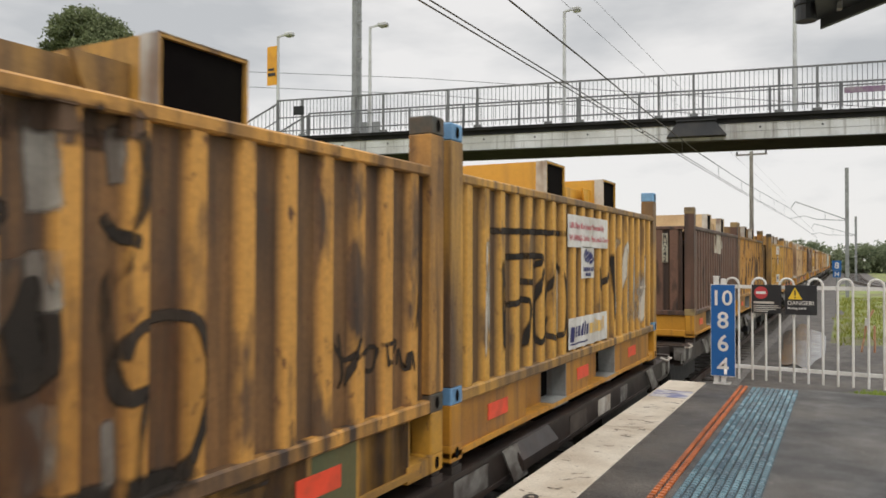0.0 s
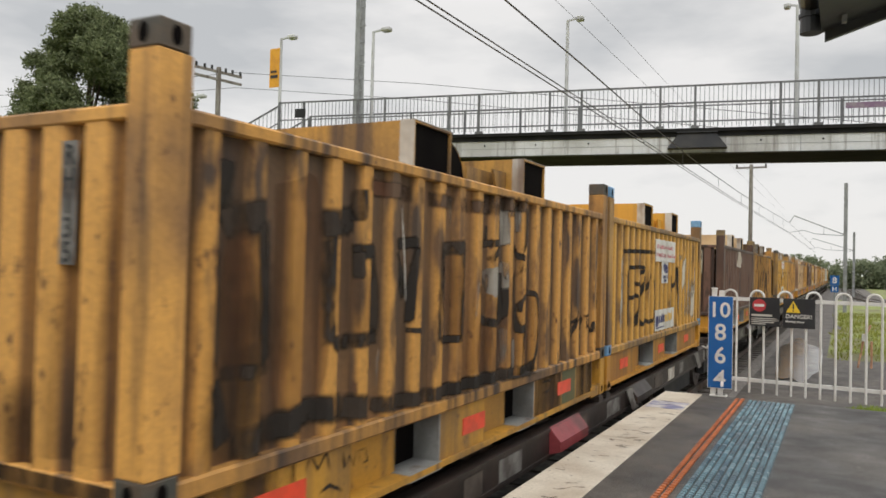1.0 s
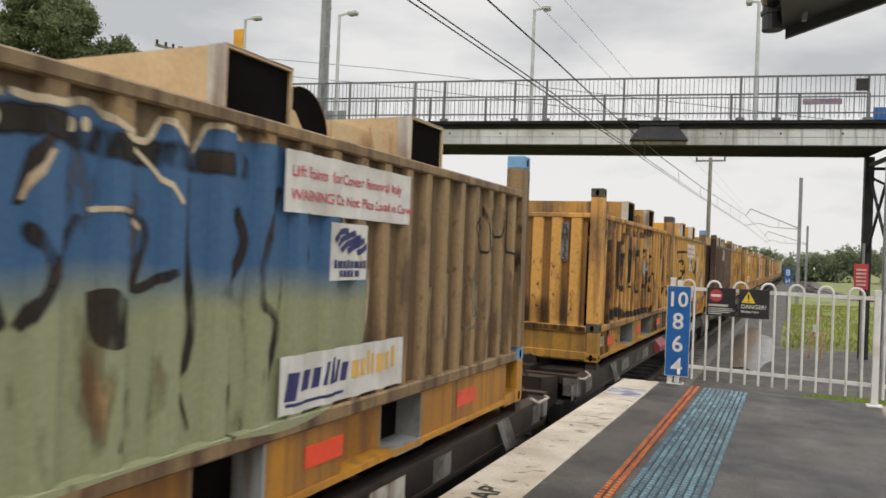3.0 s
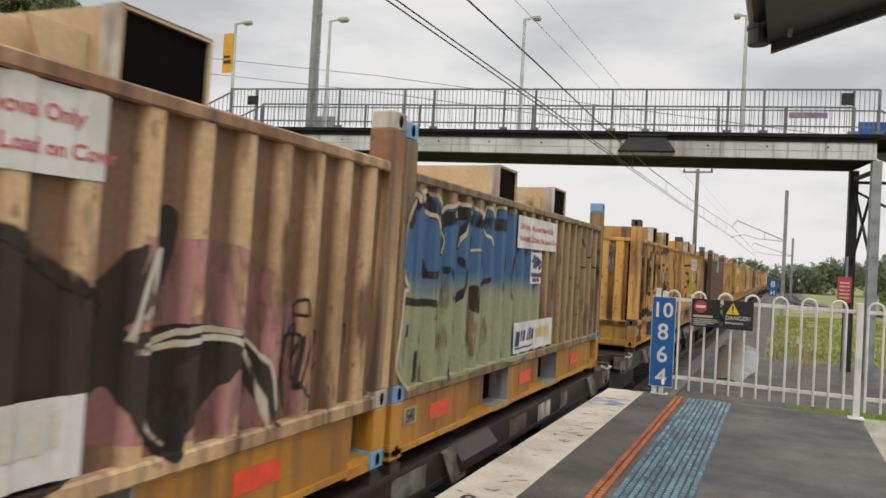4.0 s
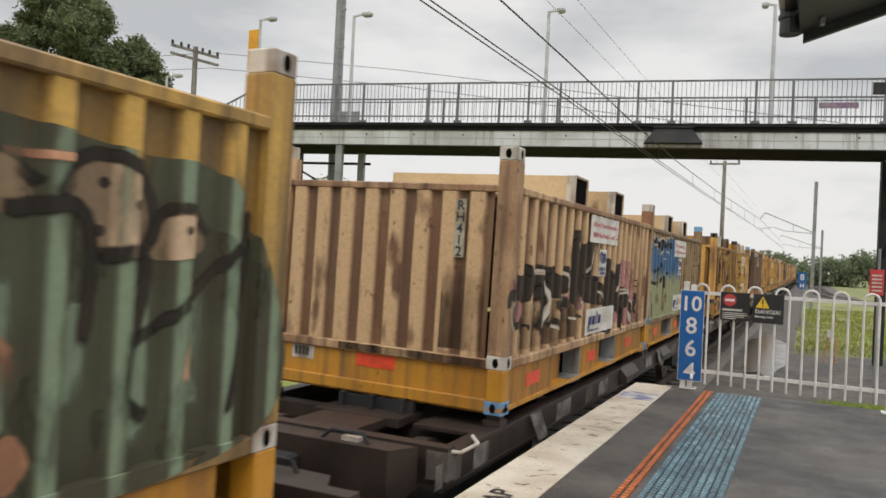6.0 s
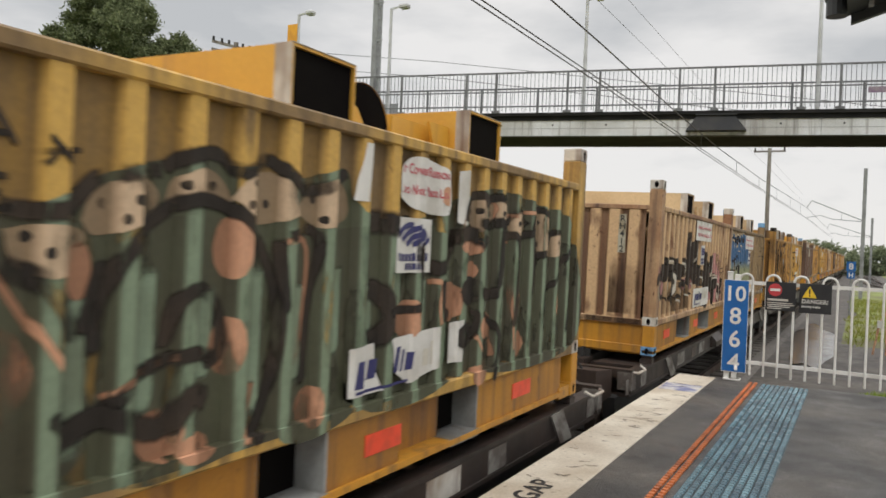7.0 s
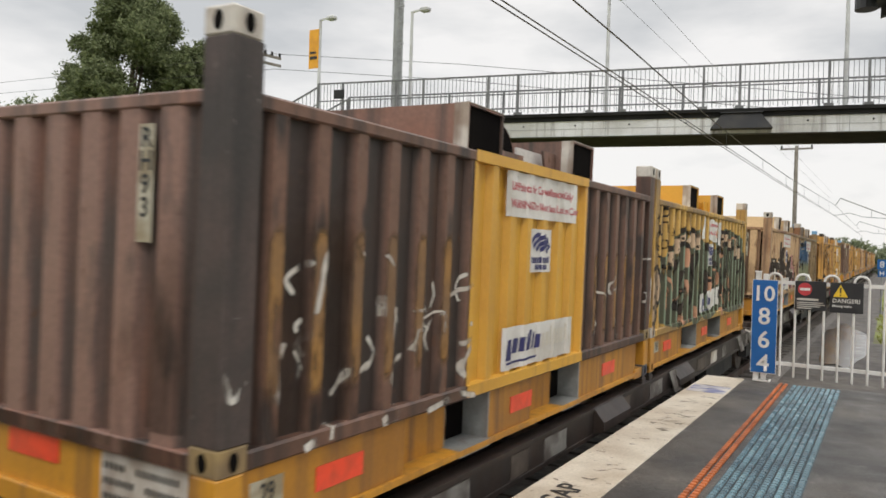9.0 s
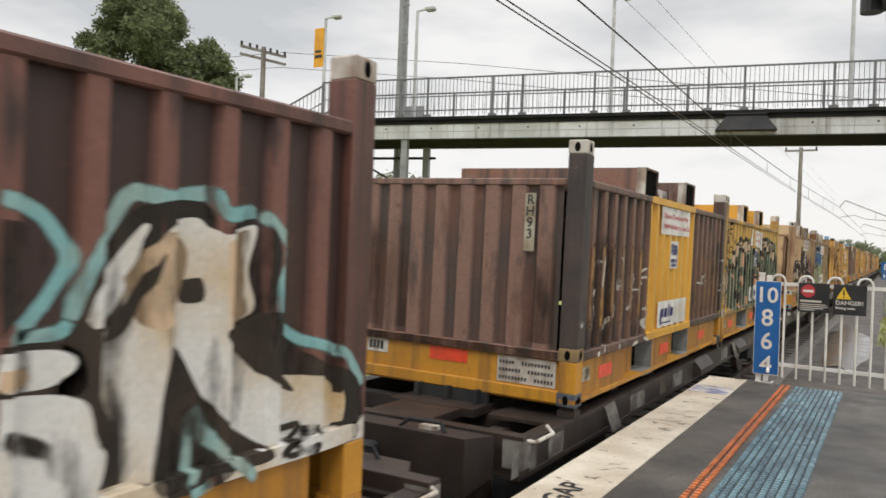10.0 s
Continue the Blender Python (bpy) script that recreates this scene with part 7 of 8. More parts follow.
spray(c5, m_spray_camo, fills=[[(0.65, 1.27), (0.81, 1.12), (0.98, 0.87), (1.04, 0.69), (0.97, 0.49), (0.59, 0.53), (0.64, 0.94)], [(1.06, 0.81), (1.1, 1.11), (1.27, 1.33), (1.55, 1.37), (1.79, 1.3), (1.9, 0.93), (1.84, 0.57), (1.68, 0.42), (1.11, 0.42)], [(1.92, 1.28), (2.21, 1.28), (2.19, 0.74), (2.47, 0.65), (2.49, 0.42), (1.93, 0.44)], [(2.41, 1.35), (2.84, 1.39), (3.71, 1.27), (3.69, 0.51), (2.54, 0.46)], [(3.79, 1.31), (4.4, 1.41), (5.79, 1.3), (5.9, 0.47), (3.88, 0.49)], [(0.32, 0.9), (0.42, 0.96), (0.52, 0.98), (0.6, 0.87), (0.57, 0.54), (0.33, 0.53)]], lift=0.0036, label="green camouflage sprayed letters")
spray(c5, m_spray_sage, strokes=[(0.08, [(0.98 + 0.2845 * k, 0.52 + 0.1 * (k % 3)), (0.98 + 0.2845 * k, 1.1 + 0.08 * (k % 2))]) for k in range(17)], lift=0.0042, label="sage sprayed stripes")
spray(c5, m_spray_pink, strokes=[(0.03, [(0.68, 1.18), (0.82, 0.98), (0.94, 0.82)]), (0.03, [(1.07, 0.72), (1.24, 0.79), (1.47, 0.85), (1.55, 0.82)]), (0.035, [(2.12, 0.69), (2.16, 1.25), (1.96, 1.28)]), (0.04, [(1.76, 0.42), (1.83, 0.69)]), (0.03, [(3.85, 0.8), (4.18, 0.45)]), (0.03, [(4.3, 1.37), (4.48, 1.33)]), (0.05, [(0.61, 0.64), (0.63, 0.86)])], lift=0.0048, label="salmon sprayed patches")
spray(c5, m_spray_pink, blobs=[(1.67, 1.25, 0.1, 0.13, 12), (1.66, 0.85, 0.09, 0.12, 12), (0.72, 0.83, 0.1, 0.16, 12), (0.98, 1.16, 0.05, 0.1, 12), (1.33, 0.55, 0.1, 0.1, 12), (0.44, 1.14, 0.06, 0.05, 12), (3.89, 1.13, 0.06, 0.07, 12), (1.49, 0.47, 0.1, 0.06, 12), (2.21, 0.51, 0.09, 0.1, 12), (3.17, 0.85, 0.07, 0.1, 12), (4.74, 0.57, 0.06, 0.1, 12)], lift=0.0048, label="salmon sprayed patches")
spray(c5, m_spray_beige, fills=[[(0.72, 1.29), (0.83, 1.31), (0.98, 1.3), (0.99, 1.24), (0.89, 1.14), (0.76, 1.18)], [(0.98, 1.33), (1.03, 1.43), (1.2, 1.5), (1.3, 1.43), (1.21, 1.33), (1.04, 1.28)], [(1.32, 1.41), (1.36, 1.5), (1.5, 1.56), (1.61, 1.52), (1.66, 1.43), (1.47, 1.41)], [(1.66, 1.45), (1.71, 1.53), (1.9, 1.58), (2.04, 1.5), (2.05, 1.4), (1.79, 1.35)], [(2.07, 1.42), (2.19, 1.54), (2.4, 1.59), (2.47, 1.42), (2.25, 1.35)]], lift=0.0054, label="beige sprayed clouds")
spray(c5, m_spray_beige, fills=[[(0.31, 1.03), (0.36, 1.13), (0.41, 1.17), (0.51, 1.16), (0.51, 1.06), (0.38, 0.98)]], lift=0.0054, label="beige sprayed clouds")
spray(c5, m_spray_black, strokes=[(0.06, [(0.70, 1.36), (0.81, 1.35), (0.93, 1.37), (1.03, 1.47), (1.18, 1.51), (1.31, 1.53)]), (0.06, [(1.31, 1.53), (1.41, 1.59), (1.58, 1.62), (1.70, 1.56), (1.88, 1.63), (2.08, 1.53), (2.25, 1.54), (2.47, 1.64)]), (0.08, [(0.71, 1.18), (0.86, 1.11), (0.99, 0.92)]), (0.07, [(1.08, 1.20), (1.04, 1.07), (1.01, 0.94)]), (0.06, [(1.04, 0.86), (1.08, 1.12), (1.24, 1.32), (1.45, 1.43), (1.69, 1.39), (1.87, 1.22), (1.96, 0.95), (1.91, 0.61), (1.81, 0.41)]), (0.06, [(1.34, 0.86), (1.38, 1.03), (1.49, 1.09), (1.60, 1.02), (1.63, 0.84), (1.54, 0.78)]), (0.06, [(0.87, 0.71), (1.00, 0.62), (1.22, 0.78), (1.45, 0.84), (1.61, 0.81)])], lift=0.0066, label="black sprayed outlines")
spray(c5, m_spray_black, strokes=[(0.09, [(0.92, 0.60), (1.08, 0.66), (1.33, 0.57), (1.46, 0.68), (1.58, 0.64)]), (0.05, [(1.98, 1.30), (2.22, 1.32), (2.18, 0.94), (2.16, 0.60)]), (0.05, [(1.94, 1.30), (2.00, 0.95)])], lift=0.007, label="black sprayed outlines")
spray(c5, m_spray_black, blobs=[(0.79, 1.27, 0.02, 0.02, 12), (0.85, 1.22, 0.02, 0.02, 12), (1.06, 1.39, 0.02, 0.02, 12), (1.13, 1.34, 0.02, 0.02, 12), (1.18, 1.41, 0.02, 0.02, 12), (1.4, 1.48, 0.02, 0.02, 12), (1.56, 1.49, 0.02, 0.02, 12), (1.48, 1.56, 0.02, 0.02, 12), (1.74, 1.43, 0.02, 0.02, 12), (1.87, 1.44, 0.02, 0.02, 12), (1.77, 1.52, 0.02, 0.02, 12), (2.19, 1.48, 0.02, 0.02, 12), (2.25, 1.39, 0.02, 0.02, 12), (0.44, 1.07, 0.02, 0.02, 12), (0.4, 1.11, 0.02, 0.02, 12)], lift=0.0064, label="black sprayed lines")
spray(c5, m_spray_beige, fills=[[(3.72, 1.46), (3.75, 1.56), (3.85, 1.61), (3.99, 1.62), (4.05, 1.56), (4.02, 1.43), (3.87, 1.38)], [(4.05, 1.55), (4.11, 1.6), (4.27, 1.63), (4.36, 1.59), (4.4, 1.48), (4.23, 1.47), (4.08, 1.47)], [(4.45, 1.45), (4.54, 1.55), (4.68, 1.55), (4.78, 1.47), (4.74, 1.38), (4.53, 1.37)], [(4.86, 1.45), (4.91, 1.54), (5.03, 1.59), (5.2, 1.53), (5.26, 1.4), (5.23, 1.25), (5.03, 1.26), (4.95, 1.39)], [(5.27, 1.3), (5.33, 1.4), (5.47, 1.42), (5.55, 1.34), (5.53, 1.26), (5.3, 1.23)], [(3.6, 1.54), (3.68, 1.59), (3.69, 1.41), (3.64, 1.36)]], lift=0.0076, label="beige sprayed clouds")
spray(c5, m_spray_pink, blobs=[(3.44, 1.59, 0.07, 0.06, 10), (3.87, 1.29, 0.13, 0.06, 10), (3.73, 1.29, 0.06, 0.04, 10), (3.58, 0.94, 0.13, 0.13, 10), (4.11, 0.75, 0.12, 0.1, 10), (3.08, 0.87, 0.14, 0.11, 10), (3.99, 0.43, 0.1, 0.07, 10), (4.67, 0.87, 0.08, 0.12, 10)], lift=0.0074, label="salmon sprayed patches")
spray(c5, m_spray_pink, strokes=[(0.035, [(3.3, 1.07), (3.42, 1.06), (3.41, 0.92), (3.44, 0.8)]), (0.03, [(3.97, 1.59), (4.2, 1.6), (4.2, 1.47)]), (0.03, [(4.34, 1.52), (4.56, 1.53)]), (0.03, [(4.66, 1.56), (4.94, 1.57)]), (0.03, [(4.19, 0.74), (4.23, 0.52)]), (0.03, [(4.5, 1.02), (4.58, 0.52)]), (0.03, [(5.5, 1.09), (5.45, 0.74)])], lift=0.0074, label="salmon sprayed patches")
spray(c5, m_spray_black, strokes=[(0.06, [(3.72, 1.44), (3.75, 1.56), (3.85, 1.62), (3.99, 1.63), (4.03, 1.56)]), (0.06, [(4.04, 1.54), (4.11, 1.61), (4.26, 1.64), (4.36, 1.6), (4.41, 1.48), (4.38, 1.37)]), (0.05, [(4.44, 1.45), (4.54, 1.56), (4.67, 1.56), (4.8, 1.46)]), (0.05, [(4.85, 1.43), (4.91, 1.54), (5.03, 1.6), (5.2, 1.55), (5.28, 1.4), (5.25, 1.25)]), (0.05, [(5.27, 1.28), (5.33, 1.41), (5.46, 1.43), (5.57, 1.34)]), (0.1, [(3.58, 1.24), (3.61, 1.33), (3.67, 1.36), (3.79, 1.38), (3.94, 1.36), (4.03, 1.3)]), (0.07, [(3.94, 1.45), (4.12, 1.44), (4.3, 1.46), (4.3, 1.28), (4.26, 0.98)]), (0.06, [(4.33, 1.36), (4.59, 1.35), (4.6, 0.93), (4.54, 0.7)]), (0.06, [(4.66, 1.38), (4.98, 1.38), (5.0, 0.91)]), (0.06, [(5.03, 1.24), (5.26, 1.22), (5.18, 0.76), (5.3, 0.62)]), (0.05, [(5.83, 1.46), (5.76, 1.31), (5.39, 1.02), (5.17, 0.9)]), (0.04, [(5.84, 1.37), (5.76, 0.86), (5.7, 0.57)]), (0.05, [(4.02, 0.84), (4.19, 0.78), (4.3, 0.65), (4.26, 0.46), (4.22, 0.36)]), (0.08, [(3.99, 0.99), (4.13, 0.96), (4.27, 0.98)]), (0.04, [(3.91, 0.67), (3.96, 0.82), (3.9, 0.87)])], lift=0.008, label="black sprayed outlines")
spray(c5, m_spray_black, strokes=[(0.09, [(3.01, 1.37), (3.11, 1.25), (3.33, 1.16), (3.48, 1.17), (3.58, 1.29), (3.59, 1.4)]), (0.12, [(2.67, 1.4), (2.77, 1.4), (2.91, 1.39), (3.02, 1.36)]), (0.12, [(2.68, 1.05), (2.76, 1.03), (2.84, 0.97), (2.86, 0.87), (2.8, 0.8), (2.69, 0.77)]), (0.05, [(2.85, 0.91), (2.94, 0.92), (3.19, 0.93), (3.21, 1.02)]), (0.09, [(3.21, 1.32), (3.2, 1.14), (3.24, 0.93)]), (0.08, [(3.45, 1.09), (3.49, 0.91), (3.6, 0.84)])], blobs=[(3.84, 1.0, 0.17, 0.1, 10), (3.8, 0.71, 0.16, 0.09, 10), (3.94, 1.53, 0.025, 0.022, 10), (3.83, 1.52, 0.025, 0.022, 10), (4.13, 1.52, 0.025, 0.022, 10), (4.29, 1.53, 0.025, 0.022, 10), (4.58, 1.47, 0.025, 0.022, 10), (5.05, 1.5, 0.025, 0.022, 10), (5.18, 1.43, 0.025, 0.022, 10), (5.04, 1.33, 0.025, 0.022, 10), (5.43, 1.35, 0.02, 0.02, 10), (3.03, 1.43, 0.05, 0.025, 10)], lift=0.0082, label="black sprayed outlines")
spray(c5, m_spray_beige, fills=[[(0.01, 1.09), (0.12, 1.12), (0.24, 1.08), (0.34, 0.96), (0.34, 0.88), (0.29, 0.75), (0.21, 0.6), (0.08, 0.47), (0.03, 0.41), (0.01, 0.86)]], lift=0.0056, label="beige sprayed clouds")
spray(c5, m_spray_black, strokes=[(0.05, [(0.01, 1.11), (0.12, 1.14), (0.24, 1.11), (0.34, 0.97), (0.38, 0.97), (0.43, 1.07), (0.52, 1.14), (0.62, 1.07)]), (0.04, [(0.36, 0.88), (0.26, 0.73), (0.11, 0.54), (0.07, 0.4)])], blobs=[(0.08, 1.0, 0.03, 0.028, 10), (0.16, 0.91, 0.03, 0.028, 10), (0.07, 0.82, 0.03, 0.028, 10), (0.21, 0.94, 0.025, 0.022, 10), (0.14, 0.75, 0.03, 0.028, 10), (0.05, 0.7, 0.03, 0.028, 10), (0.13, 0.65, 0.03, 0.028, 10), (0.04, 0.53, 0.03, 0.028, 10)], lift=0.0066, label="black sprayed outlines")
spray(c5, m_spray_black, strokes=[(0.022, [(0.06, 1.66), (0.23, 1.7)]), (0.022, [(0.1, 1.72), (0.2, 1.62)]), (0.022, [(0.2, 1.74), (0.09, 1.6)]), (0.022, [(0.45, 1.77), (0.45, 1.72), (0.52, 1.71), (0.6, 1.75), (0.59, 1.79), (0.51, 1.79), (0.45, 1.76)]), (0.022, [(0.43, 1.81), (0.59, 1.82)]), (0.022, [(0.25, 1.61), (0.26, 1.51), (0.35, 1.51), (0.37, 1.63)]), (0.022, [(0.4, 1.63), (0.58, 1.65)]), (0.022, [(0.49, 1.64), (0.49, 1.51)]), (0.022, [(0.56, 1.64), (0.58, 1.52)]), (0.022, [(0.56, 1.57), (0.63, 1.59)]), (0.022, [(0.61, 1.52), (0.66, 1.66), (0.76, 1.54)]), (0.022, [(0.62, 1.57), (0.73, 1.58)]), (0.022, [(0.79, 1.53), (0.98, 1.56)]), (0.022, [(0.83, 1.59), (0.93, 1.5)]), (0.022, [(0.92, 1.6), (0.82, 1.49)]), (0.022, [(0.21, 1.37), (0.13, 1.37), (0.11, 1.44), (0.18, 1.49), (0.24, 1.45), (0.2, 1.36), (0.24, 1.37)]), (0.022, [(0.29, 1.51), (0.16, 1.53), (0.07, 1.48), (0.06, 1.38), (0.13, 1.33), (0.19, 1.33)]), (0.022, [(0.34, 1.44), (0.34, 1.34)]), (0.022, [(0.43, 1.45), (0.35, 1.39), (0.45, 1.34)]), (0.022, [(0.48, 1.44), (0.49, 1.35), (0.58, 1.37), (0.57, 1.43), (0.48, 1.44)]), (0.022, [(0.74, 1.45), (0.63, 1.44), (0.64, 1.35), (0.76, 1.36)]), (0.022, [(0.63, 1.4), (0.71, 1.4)]), (0.022, [(0.15, 1.28), (0.28, 1.25), (0.42, 1.27), (0.28, 1.22), (0.43, 1.21), (0.35, 1.18), (0.39, 1.15)])], lift=0.0062, label="thin black sprayed tag")
placards(c5, torn=True)
base_number(c5, "16")
TRAIN.append((c5, -2, 6.17, 0.4))

# third pair: near container, dark brown with a yellow repainted panel
c6 = container("dark brown steel container with a bright yellow side panel", m_brown, m_brown_end, m_base, m_white_cast, m_brass_cast, m_cast_slate, m_brown_end, panel=m_panel, post=m_post_dark)
end_marks(c6, "RH93", payload=True)
spray(c6, mat("ochre_underpaint", (0.30, 0.155, 0.042), (0.17, 0.095, 0.045), 0.5, 2.0, 0.6, gone=0.3), strokes=[(0.08, [(0.3 + 0.2845 * k, 0.6), (0.3 + 0.2845 * k, 1.38)]) for k in range(6)] + [(0.08, [(4.3 + 0.2845 * k, 0.55), (4.3 + 0.2845 * k, 1.3)]) for k in range(5)])
rnd = random.Random(31)
sp = []
for k in range(30):
    y = rnd.choice([rnd.uniform(0.25, 1.95), rnd.uniform(4.1, 5.85)])
    z, l = rnd.uniform(0.5, 1.1), rnd.uniform(0.04, 0.2)
    sp.append((rnd.uniform(0.01, 0.04), [(y, z), (y + rnd.uniform(-0.08, 0.08), z + l * 0.5), (y + rnd.uniform(-0.03, 0.12), z + l)]))
spray(c6, m_chalk, strokes=sp, lift=0.004, label="patchy remains of white sprayed letters")
spray(c6, m_chalk, strokes=[(0.035, [(0.56, 0.97), (0.59, 1.1), (0.62, 1.23), (0.69, 1.26)]), (0.028, [(0.89, 1.25), (1.03, 1.24)]), (0.021, [(1.1, 1.25), (1.19, 1.17), (1.23, 1.03), (1.29, 0.88)]), (0.021, [(1.27, 0.98), (1.25, 0.78)]), (0.021, [(1.38, 0.94), (1.54, 0.95), (1.59, 0.93)]), (0.021, [(1.55, 0.81), (1.71, 0.92), (1.71, 0.78)]), (0.028, [(1.81, 1.0), (1.98, 1.05), (2.11, 1.09)]), (0.028, [(1.97, 0.84), (2.13, 0.82)]), (0.035, [(1.94, 0.71), (2.07, 0.73), (1.96, 0.59), (1.99, 0.5)]), (0.035, [(0.41, 0.87), (0.35, 0.74), (0.31, 0.54), (0.3, 0.43)]), (0.014, [(1.1, 0.38), (1.25, 0.4), (1.23, 0.53)]), (0.035, [(1.52, 0.38), (1.79, 0.41)]), (0.035, [(1.9, 0.43), (2.12, 0.38)]), (0.010, [(0.05, 0.99), (0.16, 1.0)]), (0.042, [(0.5, 0.39), (0.59, 0.41)]), (0.021, [(0.69, 0.39), (0.7, 0.47)]), (0.042, [(1.1, 0.4), (1.15, 0.42)]), (0.021, [(4.43, 0.69), (4.34, 0.91), (4.54, 0.92), (4.68, 0.84)]), (0.021, [(5.08, 0.46), (4.97, 0.88)]), (0.021, [(5.74, 1.22), (6.02, 1.23)]), (0.021, [(5.44, 0.57), (5.63, 0.66), (5.61, 1.13)]), (0.028, [(4.07, 1.2), (4.15, 1.0)]), (0.014, [(4.68, 0.92), (5.03, 0.97)]), (0.028, [(6.04, 0.62), (6.04, 1.04)]), (0.028, [(0.14, 0.75), (0.06, 0.67), (0.01, 0.79)]), (0.021, [(1.48, 1.0), (1.47, 0.81)])], lift=0.0044, label="patchy remains of white sprayed letters")
placards(c6, faded=True)
part("grime", boxes((-2.2, -0.17, 0.0005, 0.003, ZB + 0.01, ZB + 0.075)), m_grime, c6, "dark grime")
end_stain(c6, -0.5, -0.22, 0.5, 1.8)
end_stain(c6, -2.2, -1.7, 0.5, 1.8)
side_stain(c6, 0.2, 1.0)
base_number(c6, "29")
TRAIN.append((c6, -2, 0.0, 0.8))

# fourth pair: far container, maroon with silver letters and teal outline
c7 = container("maroon steel container with silver and teal outlined graffiti", m_maroon, m_maroon, m_base, m_white_cast, m_white_cast, m_base, m_maroon, lids=((2.06, 2.56),))
spray(c7, m_spray_teal, strokes=[(0.05, [(4.26, 1.41), (4.37, 1.39), (4.44, 1.34), (4.5, 1.24), (4.45, 1.13), (4.36, 1.02), (4.33, 0.99), (4.47, 1), (4.52, 1.03)]), (0.06, [(4.52, 1.03), (4.55, 1.17), (4.64, 1.33), (4.73, 1.46), (4.86, 1.45), (5.07, 1.48), (5.14, 1.41), (5.34, 1.43)]), (0.05, [(5.34, 1.43), (5.49, 1.28), (5.44, 1.11), (5.47, 0.97), (5.63, 0.88), (5.87, 0.81), (6.03, 0.63)]), (0.06, [(5.02, 0.42), (5, 0.58), (5.03, 0.68), (5.08, 0.61), (5.3, 0.42)])], lift=0.0026, label="teal sprayed outline")
spray(c7, m_spray_black, fills=[[(4.49, 0.93), (4.56, 1.14), (4.74, 1.4), (5.04, 1.45), (5.13, 1.36), (5.34, 1.4), (5.44, 1.28), (5.42, 1.11), (5.45, 0.97), (5.69, 0.8), (5.95, 0.7), (6.03, 0.55), (5.96, 0.45), (5.39, 0.42), (5.18, 0.42), (4.57, 0.42), (4.48, 0.61)], [(4.27, 1.35), (4.37, 1.33), (4.44, 1.24), (4.31, 1.04), (4.28, 1.03)], [(4.28, 0.98), (4.51, 0.96), (4.54, 0.81), (4.28, 0.83)]], lift=0.0034, label="black sprayed shadow")
spray(c7, m_spray_silver, fills=[[(4.66, 1.02), (4.84, 1.32), (5.01, 1.39), (5.13, 1.33), (5.33, 1.37), (5.29, 1.19), (5.33, 1.03), (5.15, 0.94), (5.44, 0.76), (5.78, 0.7), (5.89, 0.57), (5.79, 0.42), (5.43, 0.42), (5.13, 0.64), (4.93, 0.92), (4.86, 0.77), (4.81, 0.42), (4.66, 0.42), (4.72, 0.58), (4.64, 0.78), (4.63, 0.95)], [(4.55, 1.04), (4.6, 1.15), (4.79, 1.36), (4.75, 1.2), (4.67, 1.06), (4.59, 1.01)], [(4.28, 0.83), (4.54, 0.79), (4.6, 0.65), (4.67, 0.57), (4.59, 0.42), (4.3, 0.5)], [(4.28, 0.96), (4.51, 0.94), (4.48, 0.84), (4.28, 0.85)]], lift=0.0046, label="silver sprayed letters")
spray(c7, m_spray_beige, fills=[[(4.71, 1.17), (4.86, 1.33), (4.98, 1.25), (4.9, 1.01), (4.78, 1.01)], [(5.14, 1.3), (5.29, 1.35), (5.27, 1.19), (5.31, 1.05), (5.17, 0.99)], [(4.28, 0.91), (4.38, 0.9), (4.38, 0.85), (4.28, 0.85)]], lift=0.0047, label="tan sprayed shading")
spray(c7, m_spray_black, strokes=[(0.05, [(4.29, 0.71), (4.37, 0.68), (4.45, 0.64)])], lift=0.0064, label="black sprayed lines")
spray(c7, m_spray_black, fills=[[(4.96, 1.16), (5.05, 1.16), (5.06, 1.08), (4.95, 1.08)], [(5.15, 0.94), (5.39, 1.02), (5.51, 0.97), (5.44, 0.83), (5.59, 0.66), (5.37, 0.76)], [(4.65, 0.99), (4.85, 1.26), (4.74, 1.01), (4.65, 0.96)], [(4.93, 0.92), (5.13, 0.64), (5.43, 0.42), (5.06, 0.42), (4.83, 0.42), (4.86, 0.75)]], lift=0.0064, label="black sprayed lines")
spray(c7, m_spray_teal, strokes=[(0.05, [(4.99, 0.39), (5.03, 0.66), (5.09, 0.55), (5.33, 0.35)]), (0.04, [(4.98, 0.37), (5.09, 0.39)])], lift=0.0074, label="teal sprayed outline")
spray(c7, m_spray_black, strokes=[(0.05, [(4.31, 0.68), (4.39, 0.66), (4.47, 0.63)])], lift=0.0078, label="black sprayed lines")
spray(c7, m_spray_black, strokes=[(0.03, [(5.46, 0.51), (5.62, 0.51), (5.57, 0.46), (5.46, 0.41)]), (0.028, [(5.7, 0.5), (5.55, 0.46), (5.66, 0.38), (5.71, 0.41), (5.53, 0.4), (5.51, 0.44), (5.72, 0.48)]), (0.02, [(5.7, 0.5), (5.73, 0.45)])], lift=0.0078, label="black sprayed tag")
spray(c7, m_spray_silver, fills=[[(5.15, 0.38), (5.2, 0.46), (5.95, 0.46), (5.9, 0.38)], [(4.6, 0.38), (4.62, 0.46), (4.84, 0.46), (4.86, 0.38)]], lift=0.0047, label="silver sprayed letters")
spray(c7, m_spray_black, fills=[[(4.86, 0.38), (4.84, 0.46), (5.2, 0.46), (5.15, 0.38)]], lift=0.0047, label="black sprayed shadow")
TRAIN.append((c7, -3, 6.17, 0.0))
c8 = container("plain mustard steel container behind the others", m_camo_base, m_camo_base, m_base, m_white_cast, m_white_cast, m_base, m_panel, detail=False)
